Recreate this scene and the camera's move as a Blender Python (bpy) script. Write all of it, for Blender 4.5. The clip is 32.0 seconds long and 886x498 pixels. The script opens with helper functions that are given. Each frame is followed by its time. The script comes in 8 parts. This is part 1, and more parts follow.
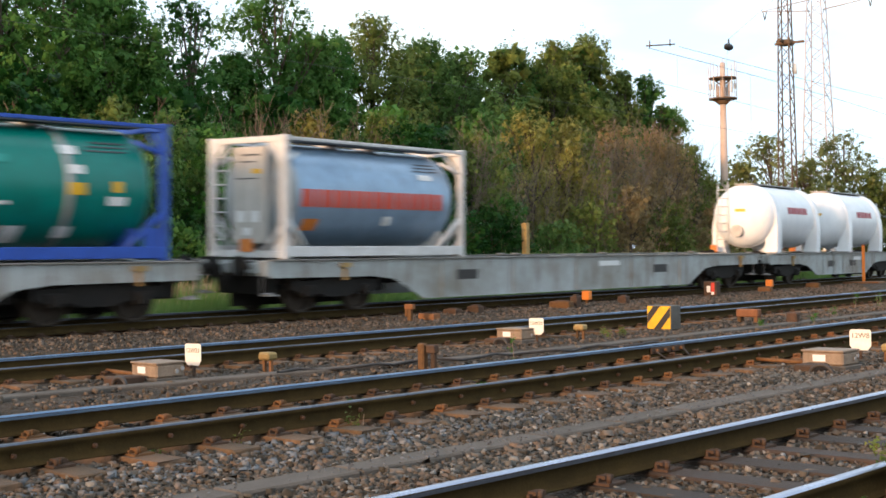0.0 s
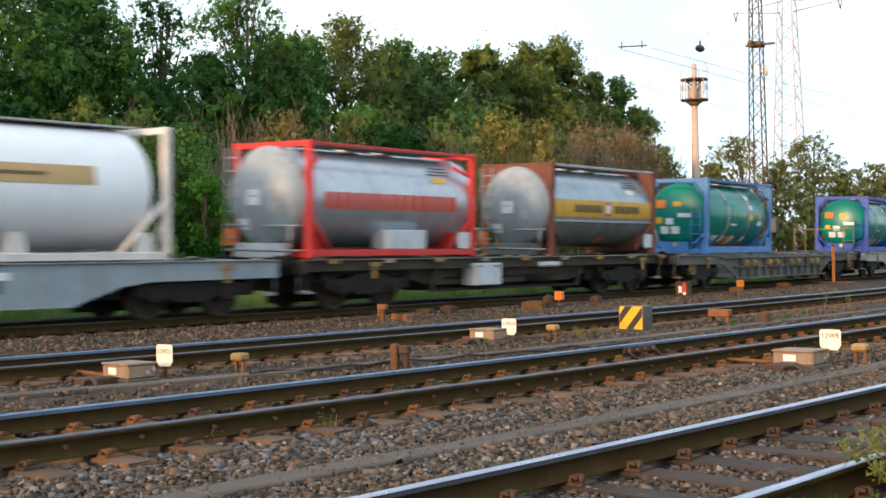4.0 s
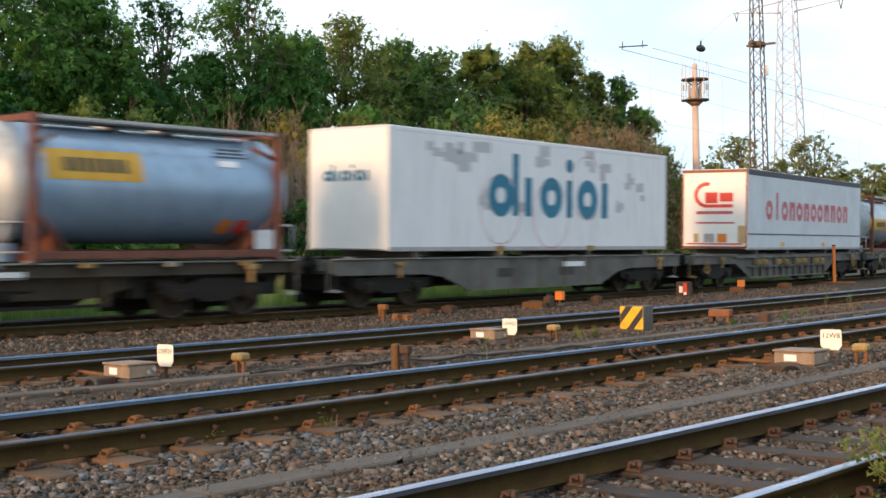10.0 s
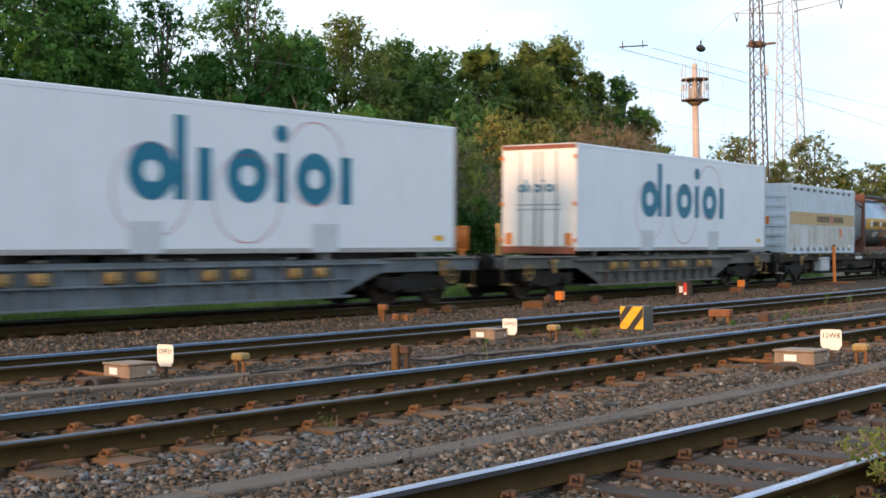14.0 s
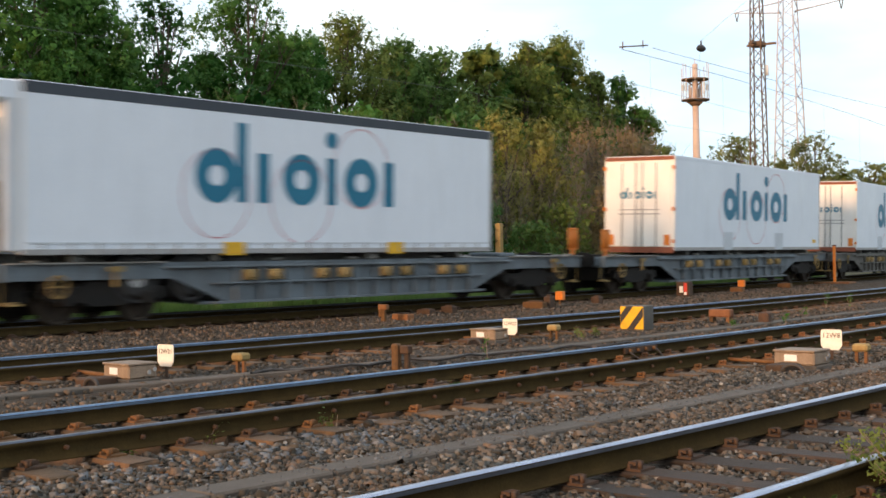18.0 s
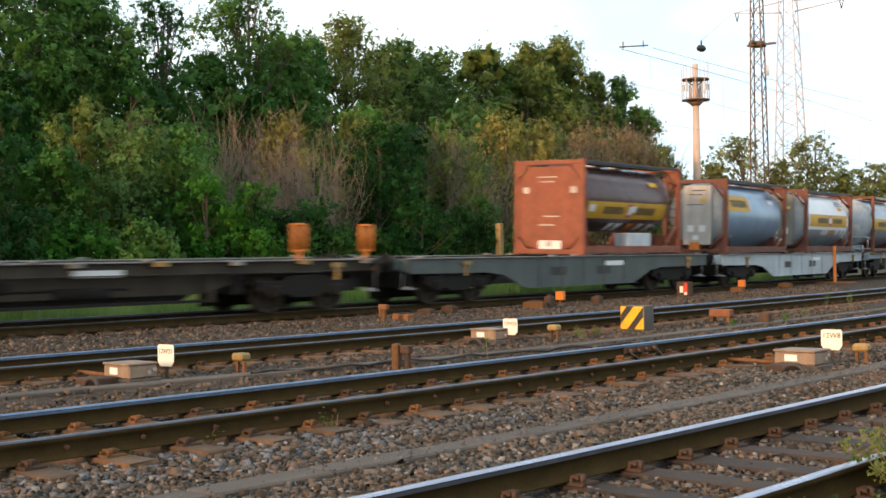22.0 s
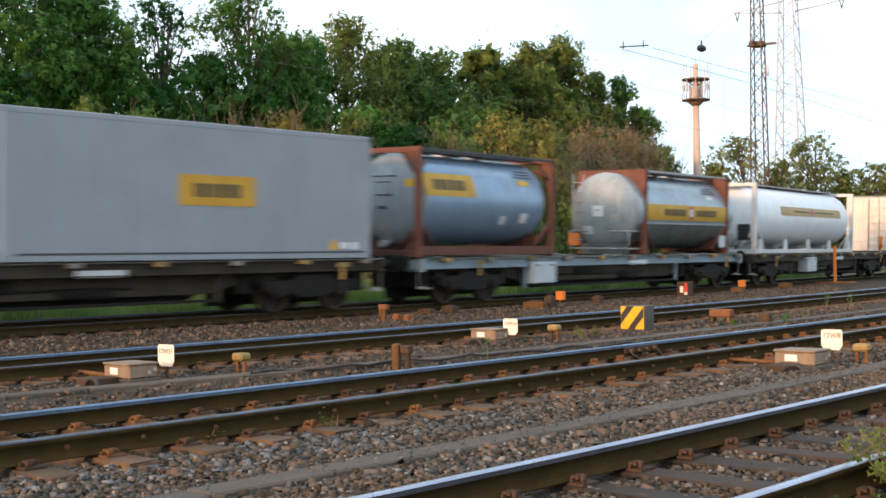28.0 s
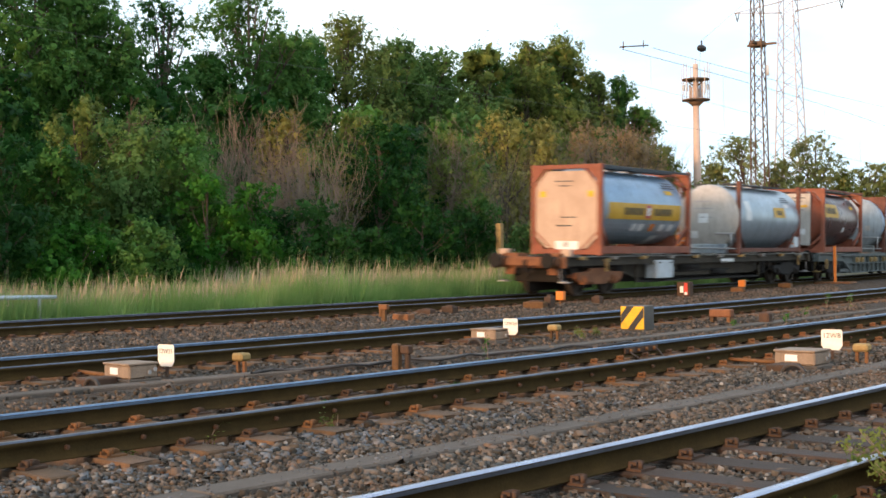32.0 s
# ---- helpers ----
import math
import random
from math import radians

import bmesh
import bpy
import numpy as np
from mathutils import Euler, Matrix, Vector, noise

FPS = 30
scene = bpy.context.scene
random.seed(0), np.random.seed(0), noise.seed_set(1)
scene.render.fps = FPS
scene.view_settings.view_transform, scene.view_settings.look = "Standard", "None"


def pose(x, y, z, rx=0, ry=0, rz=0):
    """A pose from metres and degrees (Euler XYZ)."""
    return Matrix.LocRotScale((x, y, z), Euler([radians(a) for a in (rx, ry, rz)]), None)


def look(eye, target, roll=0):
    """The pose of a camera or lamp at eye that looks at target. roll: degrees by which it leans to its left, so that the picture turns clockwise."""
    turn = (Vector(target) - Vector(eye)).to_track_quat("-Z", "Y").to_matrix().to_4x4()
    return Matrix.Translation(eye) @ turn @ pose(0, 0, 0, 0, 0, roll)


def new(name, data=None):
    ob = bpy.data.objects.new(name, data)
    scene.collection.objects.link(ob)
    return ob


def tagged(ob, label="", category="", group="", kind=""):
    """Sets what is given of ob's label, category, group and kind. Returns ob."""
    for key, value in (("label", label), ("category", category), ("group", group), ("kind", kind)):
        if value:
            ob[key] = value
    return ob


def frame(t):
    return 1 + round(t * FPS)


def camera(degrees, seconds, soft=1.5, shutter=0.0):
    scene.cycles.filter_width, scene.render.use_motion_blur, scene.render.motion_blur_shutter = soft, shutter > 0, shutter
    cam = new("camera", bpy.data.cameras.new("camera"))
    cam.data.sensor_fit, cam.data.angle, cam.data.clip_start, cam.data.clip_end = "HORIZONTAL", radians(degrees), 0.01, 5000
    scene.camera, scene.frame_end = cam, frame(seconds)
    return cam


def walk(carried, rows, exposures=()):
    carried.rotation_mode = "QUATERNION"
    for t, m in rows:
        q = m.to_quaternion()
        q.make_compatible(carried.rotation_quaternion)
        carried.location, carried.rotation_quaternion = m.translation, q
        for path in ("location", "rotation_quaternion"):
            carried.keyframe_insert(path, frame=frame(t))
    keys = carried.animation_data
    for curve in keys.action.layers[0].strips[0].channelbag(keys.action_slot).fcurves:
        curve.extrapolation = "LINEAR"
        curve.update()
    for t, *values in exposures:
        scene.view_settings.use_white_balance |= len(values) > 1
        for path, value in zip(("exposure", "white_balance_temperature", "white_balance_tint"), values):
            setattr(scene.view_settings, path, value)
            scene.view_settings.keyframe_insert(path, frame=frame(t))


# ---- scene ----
# ---- camera ----
CURVE = 0.00155
EYE = Vector((0.0, 0.0, 1.177))
cam = camera(38.96, 32.0, soft=1.6, shutter=0.5)


def view(yaw, pitch=0.504, roll=-0.966):
    a, b = radians(yaw), radians(pitch)
    return look(EYE, EYE + Vector((math.cos(a) * math.cos(b), math.sin(a) * math.cos(b), math.sin(b))), roll)


walk(cam, [(0.0, view(44.187)), (0.5, view(44.342)), (1.0, view(44.465)), (1.3, view(44.36, 0.53)), (1.5, view(44.084, 0.555)),
           (1.75, view(43.55, 0.53)), (2.0, view(43.153, 0.504)), (2.25, view(42.93)), (2.5, view(42.868)), (3.0, view(42.894)),
           (3.5, view(42.92)), (5.5, view(42.965)), (13.0, view(42.972)), (22.0, view(42.995)), (32.0, view(43.005))],
     exposures=[(0.0, 0.10, 6450, 3), (3.0, 0.14, 6450, 3), (6.0, 0.0, 6850, 3), (8.5, -0.03, 6700, 3), (10.0, -0.02, 6500, 3), (12.0, 0.06, 6550, 3), (13.0, 0.05, 6300, 4), (14.0, -0.06, 6250, 4), (17.0, -0.15, 6950, 4),
                (18.0, -0.12, 6750, 4), (19.0, -0.2, 7050, 4), (20.5, 0.0, 6800, 3), (23.0, 0.05, 6800, 3), (24.5, 0.06, 6300, 3), (28.0, 0.06, 6450, 3), (30.0, 0.06, 6450, 3), (32.0, 0.08, 6400, 3)])

# ---- light ----
SUN_AZ = radians(184.0)      # where the sun stands, counted from +x towards +y
SUN_EL = radians(10.0)
world = bpy.data.worlds.new("sky")
scene.world = world
world.use_nodes = True
wn, wl = world.node_tree.nodes, world.node_tree.links
wn.clear()
sky = wn.new("ShaderNodeTexSky")
sky.sky_type, sky.sun_disc, sky.sun_elevation = "NISHITA", False, SUN_EL
sky.sun_rotation = math.pi / 2 - SUN_AZ
sky.air_density, sky.dust_density = 1.0, 1.5
coord = wn.new("ShaderNodeTexCoord")
stretch = wn.new("ShaderNodeMapping")
stretch.inputs["Scale"].default_value = (2.0, 2.0, 7.0)
cloud = wn.new("ShaderNodeTexNoise")
cloud.inputs["Scale"].default_value, cloud.inputs["Detail"].default_value = 1.6, 7.0
ramp = wn.new("ShaderNodeValToRGB")
ramp.color_ramp.elements[0].position, ramp.color_ramp.elements[1].position = 0.38, 0.68
veil = wn.new("ShaderNodeMixRGB")
veil.inputs[1].default_value = (5.0, 5.9, 7.6, 1)
veil.inputs[2].default_value = (8.0, 8.2, 8.6, 1)
thin = wn.new("ShaderNodeMixRGB")
thin.inputs[0].default_value = 0.72
back = wn.new("ShaderNodeBackground")
back.inputs["Strength"].default_value = 0.205
out = wn.new("ShaderNodeOutputWorld")
wl.new(coord.outputs["Generated"], stretch.inputs["Vector"])
wl.new(stretch.outputs["Vector"], cloud.inputs["Vector"])
wl.new(cloud.outputs["Fac"], ramp.inputs["Fac"])
wl.new(ramp.outputs["Color"], veil.inputs[0])
wl.new(sky.outputs["Color"], thin.inputs[1])
wl.new(veil.outputs["Color"], thin.inputs[2])
wl.new(thin.outputs["Color"], back.inputs["Color"])
wl.new(back.outputs["Background"], out.inputs["Surface"])

sun = new("sun", bpy.data.lights.new("sun", "SUN"))
sun.data.energy, sun.data.angle, sun.data.color = 4.2, radians(12), (1.0, 0.55, 0.29)
toward = Vector((math.cos(SUN_AZ) * math.cos(SUN_EL), math.sin(SUN_AZ) * math.cos(SUN_EL), math.sin(SUN_EL)))
sun.matrix_world = look(toward * 50, (0, 0, 0))


# ---- materials ----
def mat(name, c1, c2=None, rough=0.6, metal=0.0, scale=6.0, bump=0.15, streak=0.0, grime=None, amount=0.35, vary=0.0, island=False, fine=60.0, spec=0.4, space="Object"):
    """Two tones by a coarse noise, fine grain, optional vertical grime streaks, small bump."""
    m = bpy.data.materials.new(name)
    m.use_nodes = True
    n, l = m.node_tree.nodes, m.node_tree.links
    bsdf = n["Principled BSDF"]
    c2 = c2 or tuple(v * 0.75 for v in c1)
    tc = n.new("ShaderNodeTexCoord")
    base = tc.outputs[space]
    big = n.new("ShaderNodeTexNoise")
    big.inputs["Scale"].default_value, big.inputs["Detail"].default_value, big.inputs["Roughness"].default_value = scale, 6.0, 0.65
    small = n.new("ShaderNodeTexNoise")
    small.inputs["Scale"].default_value, small.inputs["Detail"].default_value = fine, 3.0
    l.new(base, big.inputs["Vector"])
    l.new(base, small.inputs["Vector"])
    r = n.new("ShaderNodeValToRGB")
    r.color_ramp.elements[0].position, r.color_ramp.elements[1].position = 0.36, 0.66
    r.color_ramp.elements[0].color, r.color_ramp.elements[1].color = (*c1, 1), (*c2, 1)
    l.new(big.outputs["Fac"], r.inputs["Fac"])
    grain = n.new("ShaderNodeMixRGB")
    grain.blend_type = "OVERLAY"
    grain.inputs[0].default_value = 0.28
    l.new(r.outputs["Color"], grain.inputs[1])
    l.new(small.outputs["Fac"], grain.inputs[2])
    colour = grain.outputs["Color"]
    if streak:
        mp = n.new("ShaderNodeMapping")
        mp.inputs["Scale"].default_value = (7.0, 7.0, 0.55)
        st = n.new("ShaderNodeTexNoise")
        st.inputs["Scale"].default_value, st.inputs["Detail"].default_value = 1.3, 5.0
        l.new(base, mp.inputs["Vector"])
        l.new(mp.outputs["Vector"], st.inputs["Vector"])
        sr = n.new("ShaderNodeValToRGB")
        sr.color_ramp.elements[0].position, sr.color_ramp.elements[1].position = 0.5, 0.78
        sr.color_ramp.elements[1].color = (streak, streak, streak, 1)
        l.new(st.outputs["Fac"], sr.inputs["Fac"])
        mix = n.new("ShaderNodeMixRGB")
        mix.inputs[2].default_value = (*(grime or (0.12, 0.09, 0.06)), 1)
        l.new(sr.outputs["Color"], mix.inputs[0])
        l.new(colour, mix.inputs[1])
        colour = mix.outputs["Color"]
    if vary:
        if island:
            rnd = n.new("ShaderNodeNewGeometry").outputs["Random Per Island"]
        else:
            rnd = n.new("ShaderNodeObjectInfo").outputs["Random"]
        hsv = n.new("ShaderNodeHueSaturation")
        lo = n.new("ShaderNodeMapRange")
        lo.inputs["To Min"].default_value, lo.inputs["To Max"].default_value = 1 - vary, 1 + vary
        l.new(rnd, lo.inputs["Value"])
        l.new(lo.outputs["Result"], hsv.inputs["Value"])
        hue = n.new("ShaderNodeMapRange")
        hue.inputs["To Min"].default_value, hue.inputs["To Max"].default_value = 0.5 + 0.02 * vary, 0.5 - 0.02 * vary
        l.new(rnd, hue.inputs["Value"])
        l.new(hue.outputs["Result"], hsv.inputs["Hue"])
        l.new(colour, hsv.inputs["Color"])
        colour = hsv.outputs["Color"]
    l.new(colour, bsdf.inputs["Base Color"])
    rr = n.new("ShaderNodeMapRange")
    rr.inputs["To Min"].default_value, rr.inputs["To Max"].default_value = max(rough - 0.12, 0.02), min(rough + 0.15, 1.0)
    l.new(big.outputs["Fac"], rr.inputs["Value"])
    l.new(rr.outputs["Result"], bsdf.inputs["Roughness"])
    bsdf.inputs["Metallic"].default_value = metal
    bsdf.inputs["Specular IOR Level"].default_value = spec
    if bump:
        b = n.new("ShaderNodeBump")
        b.inputs["Strength"].default_value, b.inputs["Distance"].default_value = bump, 0.01
        l.new(small.outputs["Fac"], b.inputs["Height"])
        l.new(b.outputs["Normal"], bsdf.inputs["Normal"])
    return m


def leafy(name, c1, c2, warm, clump=1.5, thin=0.38):
    """Leaves: tones that change from spray to spray, a little from leaf to leaf, with light passing through."""
    m = bpy.data.materials.new(name)
    m.use_nodes = True
    n, l = m.node_tree.nodes, m.node_tree.links
    bsdf, outm = n["Principled BSDF"], n["Material Output"]
    geo, info, tc = n.new("ShaderNodeNewGeometry"), n.new("ShaderNodeObjectInfo"), n.new("ShaderNodeTexCoord")
    spray = n.new("ShaderNodeTexNoise")
    spray.inputs["Scale"].default_value, spray.inputs["Detail"].default_value, spray.inputs["Roughness"].default_value = clump, 4.0, 0.6
    l.new(tc.outputs["Object"], spray.inputs["Vector"])
    spread = n.new("ShaderNodeMapRange")
    spread.inputs["From Min"].default_value, spread.inputs["From Max"].default_value = 0.28, 0.72
    l.new(spray.outputs["Fac"], spread.inputs["Value"])
    blend = n.new("ShaderNodeMapRange")
    blend.inputs["To Min"].default_value, blend.inputs["To Max"].default_value = -0.17, 0.17
    l.new(geo.outputs["Random Per Island"], blend.inputs["Value"])
    both = n.new("ShaderNodeMath")
    l.new(spread.outputs["Result"], both.inputs[0])
    l.new(blend.outputs["Result"], both.inputs[1])
    r = n.new("ShaderNodeValToRGB")
    r.color_ramp.elements[0].color, r.color_ramp.elements[1].color = (*c1, 1), (*warm, 1)
    mid = r.color_ramp.elements.new(0.72)
    mid.color = (*c2, 1)
    l.new(both.outputs["Value"], r.inputs["Fac"])
    big = n.new("ShaderNodeTexNoise")
    big.inputs["Scale"].default_value, big.inputs["Detail"].default_value = 0.45, 2.0
    l.new(tc.outputs["Object"], big.inputs["Vector"])
    mr = n.new("ShaderNodeMapRange")
    mr.inputs["To Min"].default_value, mr.inputs["To Max"].default_value = 0.6, 1.4
    l.new(big.outputs["Fac"], mr.inputs["Value"])
    add = n.new("ShaderNodeMath")
    add.operation = "MULTIPLY_ADD"
    add.inputs[1].default_value, add.inputs[2].default_value = 0.3, -0.15
    l.new(info.outputs["Random"], add.inputs[0])
    tot = n.new("ShaderNodeMath")
    l.new(mr.outputs["Result"], tot.inputs[0])
    l.new(add.outputs["Value"], tot.inputs[1])
    hsv = n.new("ShaderNodeHueSaturation")
    l.new(tot.outputs["Value"], hsv.inputs["Value"])
    l.new(r.outputs["Color"], hsv.inputs["Color"])
    l.new(hsv.outputs["Color"], bsdf.inputs["Base Color"])
    bsdf.inputs["Roughness"].default_value = 0.6
    bsdf.inputs["Specular IOR Level"].default_value = 0.15
    tr = n.new("ShaderNodeBsdfTranslucent")
    l.new(hsv.outputs["Color"], tr.inputs["Color"])
    mix = n.new("ShaderNodeMixShader")
    mix.inputs[0].default_value = thin
    l.new(bsdf.outputs["BSDF"], mix.inputs[1])
    l.new(tr.outputs["BSDF"], mix.inputs[2])
    l.new(mix.outputs["Shader"], outm.inputs["Surface"])
    return m


def gravel(name, tones, scale, depth):
    """Packed small stones: a tone for each cell, dark joints and real relief."""
    m = bpy.data.materials.new(name)
    m.use_nodes = True
    n, l = m.node_tree.nodes, m.node_tree.links
    bsdf, tc = n["Principled BSDF"], n.new("ShaderNodeTexCoord")
    cell, edge, big = n.new("ShaderNodeTexVoronoi"), n.new("ShaderNodeTexVoronoi"), n.new("ShaderNodeTexNoise")
    edge.feature = "DISTANCE_TO_EDGE"
    big.inputs["Scale"].default_value, big.inputs["Detail"].default_value = 0.8, 5.0
    for v in (cell, edge):
        v.inputs["Scale"].default_value = scale
        l.new(tc.outputs["Object"], v.inputs["Vector"])
    l.new(tc.outputs["Object"], big.inputs["Vector"])
    apart = n.new("ShaderNodeSeparateColor")
    l.new(cell.outputs["Color"], apart.inputs["Color"])
    mixed = n.new("ShaderNodeMath")
    mixed.operation = "MULTIPLY_ADD"
    mixed.inputs[1].default_value = 0.55
    l.new(apart.outputs["Red"], mixed.inputs[0])
    half = n.new("ShaderNodeMath")
    half.operation = "MULTIPLY"
    half.inputs[1].default_value = 0.55
    l.new(big.outputs["Fac"], half.inputs[0])
    l.new(half.outputs["Value"], mixed.inputs[2])
    r = n.new("ShaderNodeValToRGB")
    while len(r.color_ramp.elements) < len(tones):
        r.color_ramp.elements.new(0.5)
    for e, (k, c) in zip(r.color_ramp.elements, tones):
        e.position, e.color = k, (*c, 1)
    l.new(mixed.outputs["Value"], r.inputs["Fac"])
    l.new(r.outputs["Color"], bsdf.inputs["Base Color"])
    bsdf.inputs["Roughness"].default_value, bsdf.inputs["Specular IOR Level"].default_value = 0.92, 0.25
    b = n.new("ShaderNodeBump")
    b.inputs["Strength"].default_value, b.inputs["Distance"].default_value = 1.0, depth
    l.new(edge.outputs["Distance"], b.inputs["Height"])
    l.new(b.outputs["Normal"], bsdf.inputs["Normal"])
    return m


M = {}
M["ballast"] = gravel("ballast", ((0.15, (0.020, 0.015, 0.010)), (0.40, (0.056, 0.035, 0.021)), (0.62, (0.062, 0.053, 0.042)), (0.9, (0.115, 0.095, 0.072))), 26.0, 0.05)
M["stone"] = mat("ballast_stone", (0.095, 0.066, 0.042), (0.090, 0.081, 0.066), 0.9, scale=0.9, bump=0.4, vary=0.8, island=True)
M["pale_stone"] = mat("fresh_ballast_stone", (0.095, 0.098, 0.103), (0.140, 0.143, 0.148), 0.85, scale=3, bump=0.4, vary=0.4, island=True)
M["earth"] = mat("earth", (0.07, 0.065, 0.035), (0.11, 0.10, 0.05), 0.95, scale=0.6, bump=0.8, fine=9)
M["rail"] = mat("rail_steel", (0.040, 0.028, 0.012), (0.058, 0.040, 0.016), 0.88, scale=5, bump=0.2, spec=0.04)
M["dull_head"] = mat("dull_rail_head", (0.13, 0.15, 0.19), (0.08, 0.085, 0.10), 0.42, metal=0.8, scale=2, bump=0.03)
# the next two steels hold the blue of reflected sky in their colour
M["rail_head"] = mat("polished_rail_head", (0.46, 0.48, 0.57), (0.36, 0.38, 0.47), 0.28, metal=1.0, scale=1.5, bump=0.02)
M["blue_head"] = mat("worn_sky_tinted_rail_head", (0.20, 0.29, 0.42), (0.13, 0.19, 0.28), 0.34, metal=1.0, scale=1.5, bump=0.02)
M["sleeper"] = mat("weathered_sleeper_wood", (0.070, 0.046, 0.027), (0.135, 0.080, 0.042), 0.8, scale=5, bump=0.6, vary=0.3)
M["rust"] = mat("rusty_iron", (0.13, 0.060, 0.024), (0.185, 0.090, 0.034), 0.8, scale=14, bump=0.5, vary=0.3)
M["dark_rust"] = mat("dark_rusty_iron", (0.050, 0.030, 0.019), (0.082, 0.045, 0.026), 0.8, scale=9, bump=0.5, vary=0.2)
M["concrete"] = mat("concrete", (0.084, 0.069, 0.055), (0.128, 0.108, 0.090), 0.94, scale=1.3, bump=0.4, vary=0.12)
M["tan_box"] = mat("tan_painted_steel", (0.29, 0.215, 0.155), (0.21, 0.155, 0.11), 0.65, scale=6, streak=0.5)
M["white_sign"] = mat("white_sign_enamel", (0.80, 0.78, 0.72), (0.72, 0.68, 0.60), 0.4, scale=8, bump=0.02)
M["black"] = mat("black_paint", (0.02, 0.02, 0.022), (0.035, 0.033, 0.032), 0.5, scale=6, bump=0.05)
M["yellow"] = mat("signal_yellow_paint", (0.75, 0.44, 0.02), (0.62, 0.34, 0.02), 0.5, scale=6, bump=0.05, streak=0.3)
M["red"] = mat("red_paint", (0.62, 0.05, 0.035), (0.5, 0.04, 0.03), 0.5, scale=6, bump=0.05)
M["orange"] = mat("orange_paint", (0.70, 0.22, 0.03), (0.58, 0.17, 0.03), 0.55, scale=6, streak=0.3)
M["dark_cable"] = mat("black_cable_rubber", (0.03, 0.028, 0.027), (0.06, 0.05, 0.045), 0.6, scale=9)
M["galv"] = mat("galvanised_steel", (0.42, 0.42, 0.42), (0.32, 0.31, 0.31), 0.5, metal=0.6, scale=7, bump=0.1)
M["mast_steel"] = mat("weathered_mast_steel", (0.11, 0.072, 0.045), (0.17, 0.11, 0.07), 0.75, scale=5, bump=0.2)
# paleness of distance haze and sunlight is mixed into the pylon colour
M["pylon_steel"] = mat("haze_pale_pylon_steel", (0.50, 0.44, 0.44), (0.58, 0.52, 0.52), 0.6, metal=0.2, scale=4, bump=0.1)
M["pole_paint"] = mat("pale_pole_paint", (0.60, 0.46, 0.38), (0.50, 0.39, 0.33), 0.6, scale=2, bump=0.1)
M["bark"] = mat("bark", (0.075, 0.055, 0.04), (0.13, 0.10, 0.075), 0.9, scale=8, bump=0.8)
M["twig"] = mat("bare_twigs", (0.19, 0.145, 0.105), (0.285, 0.22, 0.17), 0.9, scale=1.4, bump=0.2)
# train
# near-black iron: the shade below the wagons is kept in its colour
M["bogie"] = mat("shaded_bogie_iron", (0.006, 0.005, 0.0045), (0.016, 0.013, 0.010), 0.85, scale=5, bump=0.4)
M["wheel"] = mat("wheel_steel", (0.035, 0.027, 0.021), (0.06, 0.045, 0.033), 0.6, metal=0.4, scale=6)
M["rusty_bogie"] = mat("orange_rusty_bogie", (0.23, 0.095, 0.040), (0.13, 0.055, 0.028), 0.8, scale=5, bump=0.4)
M["w_light"] = mat("light_grey_wagon_paint", (0.40, 0.44, 0.45), (0.25, 0.24, 0.21), 0.6, scale=0.8, streak=0.85, grime=(0.12, 0.075, 0.045))
M["w_blue"] = mat("blue_grey_wagon_paint", (0.27, 0.34, 0.39), (0.22, 0.27, 0.30), 0.6, scale=1.2, streak=0.4, grime=(0.12, 0.11, 0.09))
M["w_slate"] = mat("slate_grey_wagon_paint", (0.145, 0.175, 0.20), (0.095, 0.112, 0.125), 0.65, scale=1.4, streak=0.5, grime=(0.09, 0.075, 0.06))
M["w_mid"] = mat("grey_wagon_paint", (0.125, 0.122, 0.112), (0.078, 0.074, 0.066), 0.65, scale=1.4, streak=0.5, grime=(0.07, 0.055, 0.04))
M["w_brown"] = mat("brown_wagon_paint", (0.034, 0.027, 0.018), (0.060, 0.048, 0.033), 0.8, scale=1.6, streak=0.4, grime=(0.05, 0.04, 0.03))
M["w_green"] = mat("green_grey_wagon_paint", (0.068, 0.085, 0.083), (0.10, 0.115, 0.11), 0.65, scale=1.4, streak=0.4, grime=(0.06, 0.05, 0.04))
M["deck"] = mat("worn_deck_steel", (0.26, 0.255, 0.24), (0.15, 0.14, 0.12), 0.7, scale=2, bump=0.4)
M["ochre"] = mat("ochre_cast_block", (0.34, 0.235, 0.085), (0.20, 0.135, 0.06), 0.75, scale=5, vary=0.25)
M["box_white"] = mat("grey_white_equipment_box", (0.55, 0.60, 0.64), (0.46, 0.50, 0.53), 0.5, scale=3, streak=0.4)
M["f_brown"] = mat("oxide_brown_frame_paint", (0.155, 0.055, 0.034), (0.10, 0.036, 0.025), 0.65, scale=3, streak=0.3)
M["f_orange"] = mat("orange_red_frame_paint", (0.26, 0.078, 0.040), (0.18, 0.056, 0.031), 0.6, scale=3, streak=0.3)
M["f_red"] = mat("bright_red_frame_paint", (0.62, 0.035, 0.03), (0.48, 0.03, 0.028), 0.5, scale=3, streak=0.2)
M["f_blue"] = mat("blue_frame_paint", (0.022, 0.085, 0.44), (0.016, 0.062, 0.33), 0.5, scale=3, streak=0.2)
M["f_pale_blue"] = mat("lighter_blue_frame_paint", (0.07, 0.22, 0.50), (0.05, 0.16, 0.40), 0.5, scale=3, streak=0.2)
M["f_white"] = mat("white_frame_paint", (0.66, 0.66, 0.66), (0.56, 0.55, 0.53), 0.5, scale=3, streak=0.35)
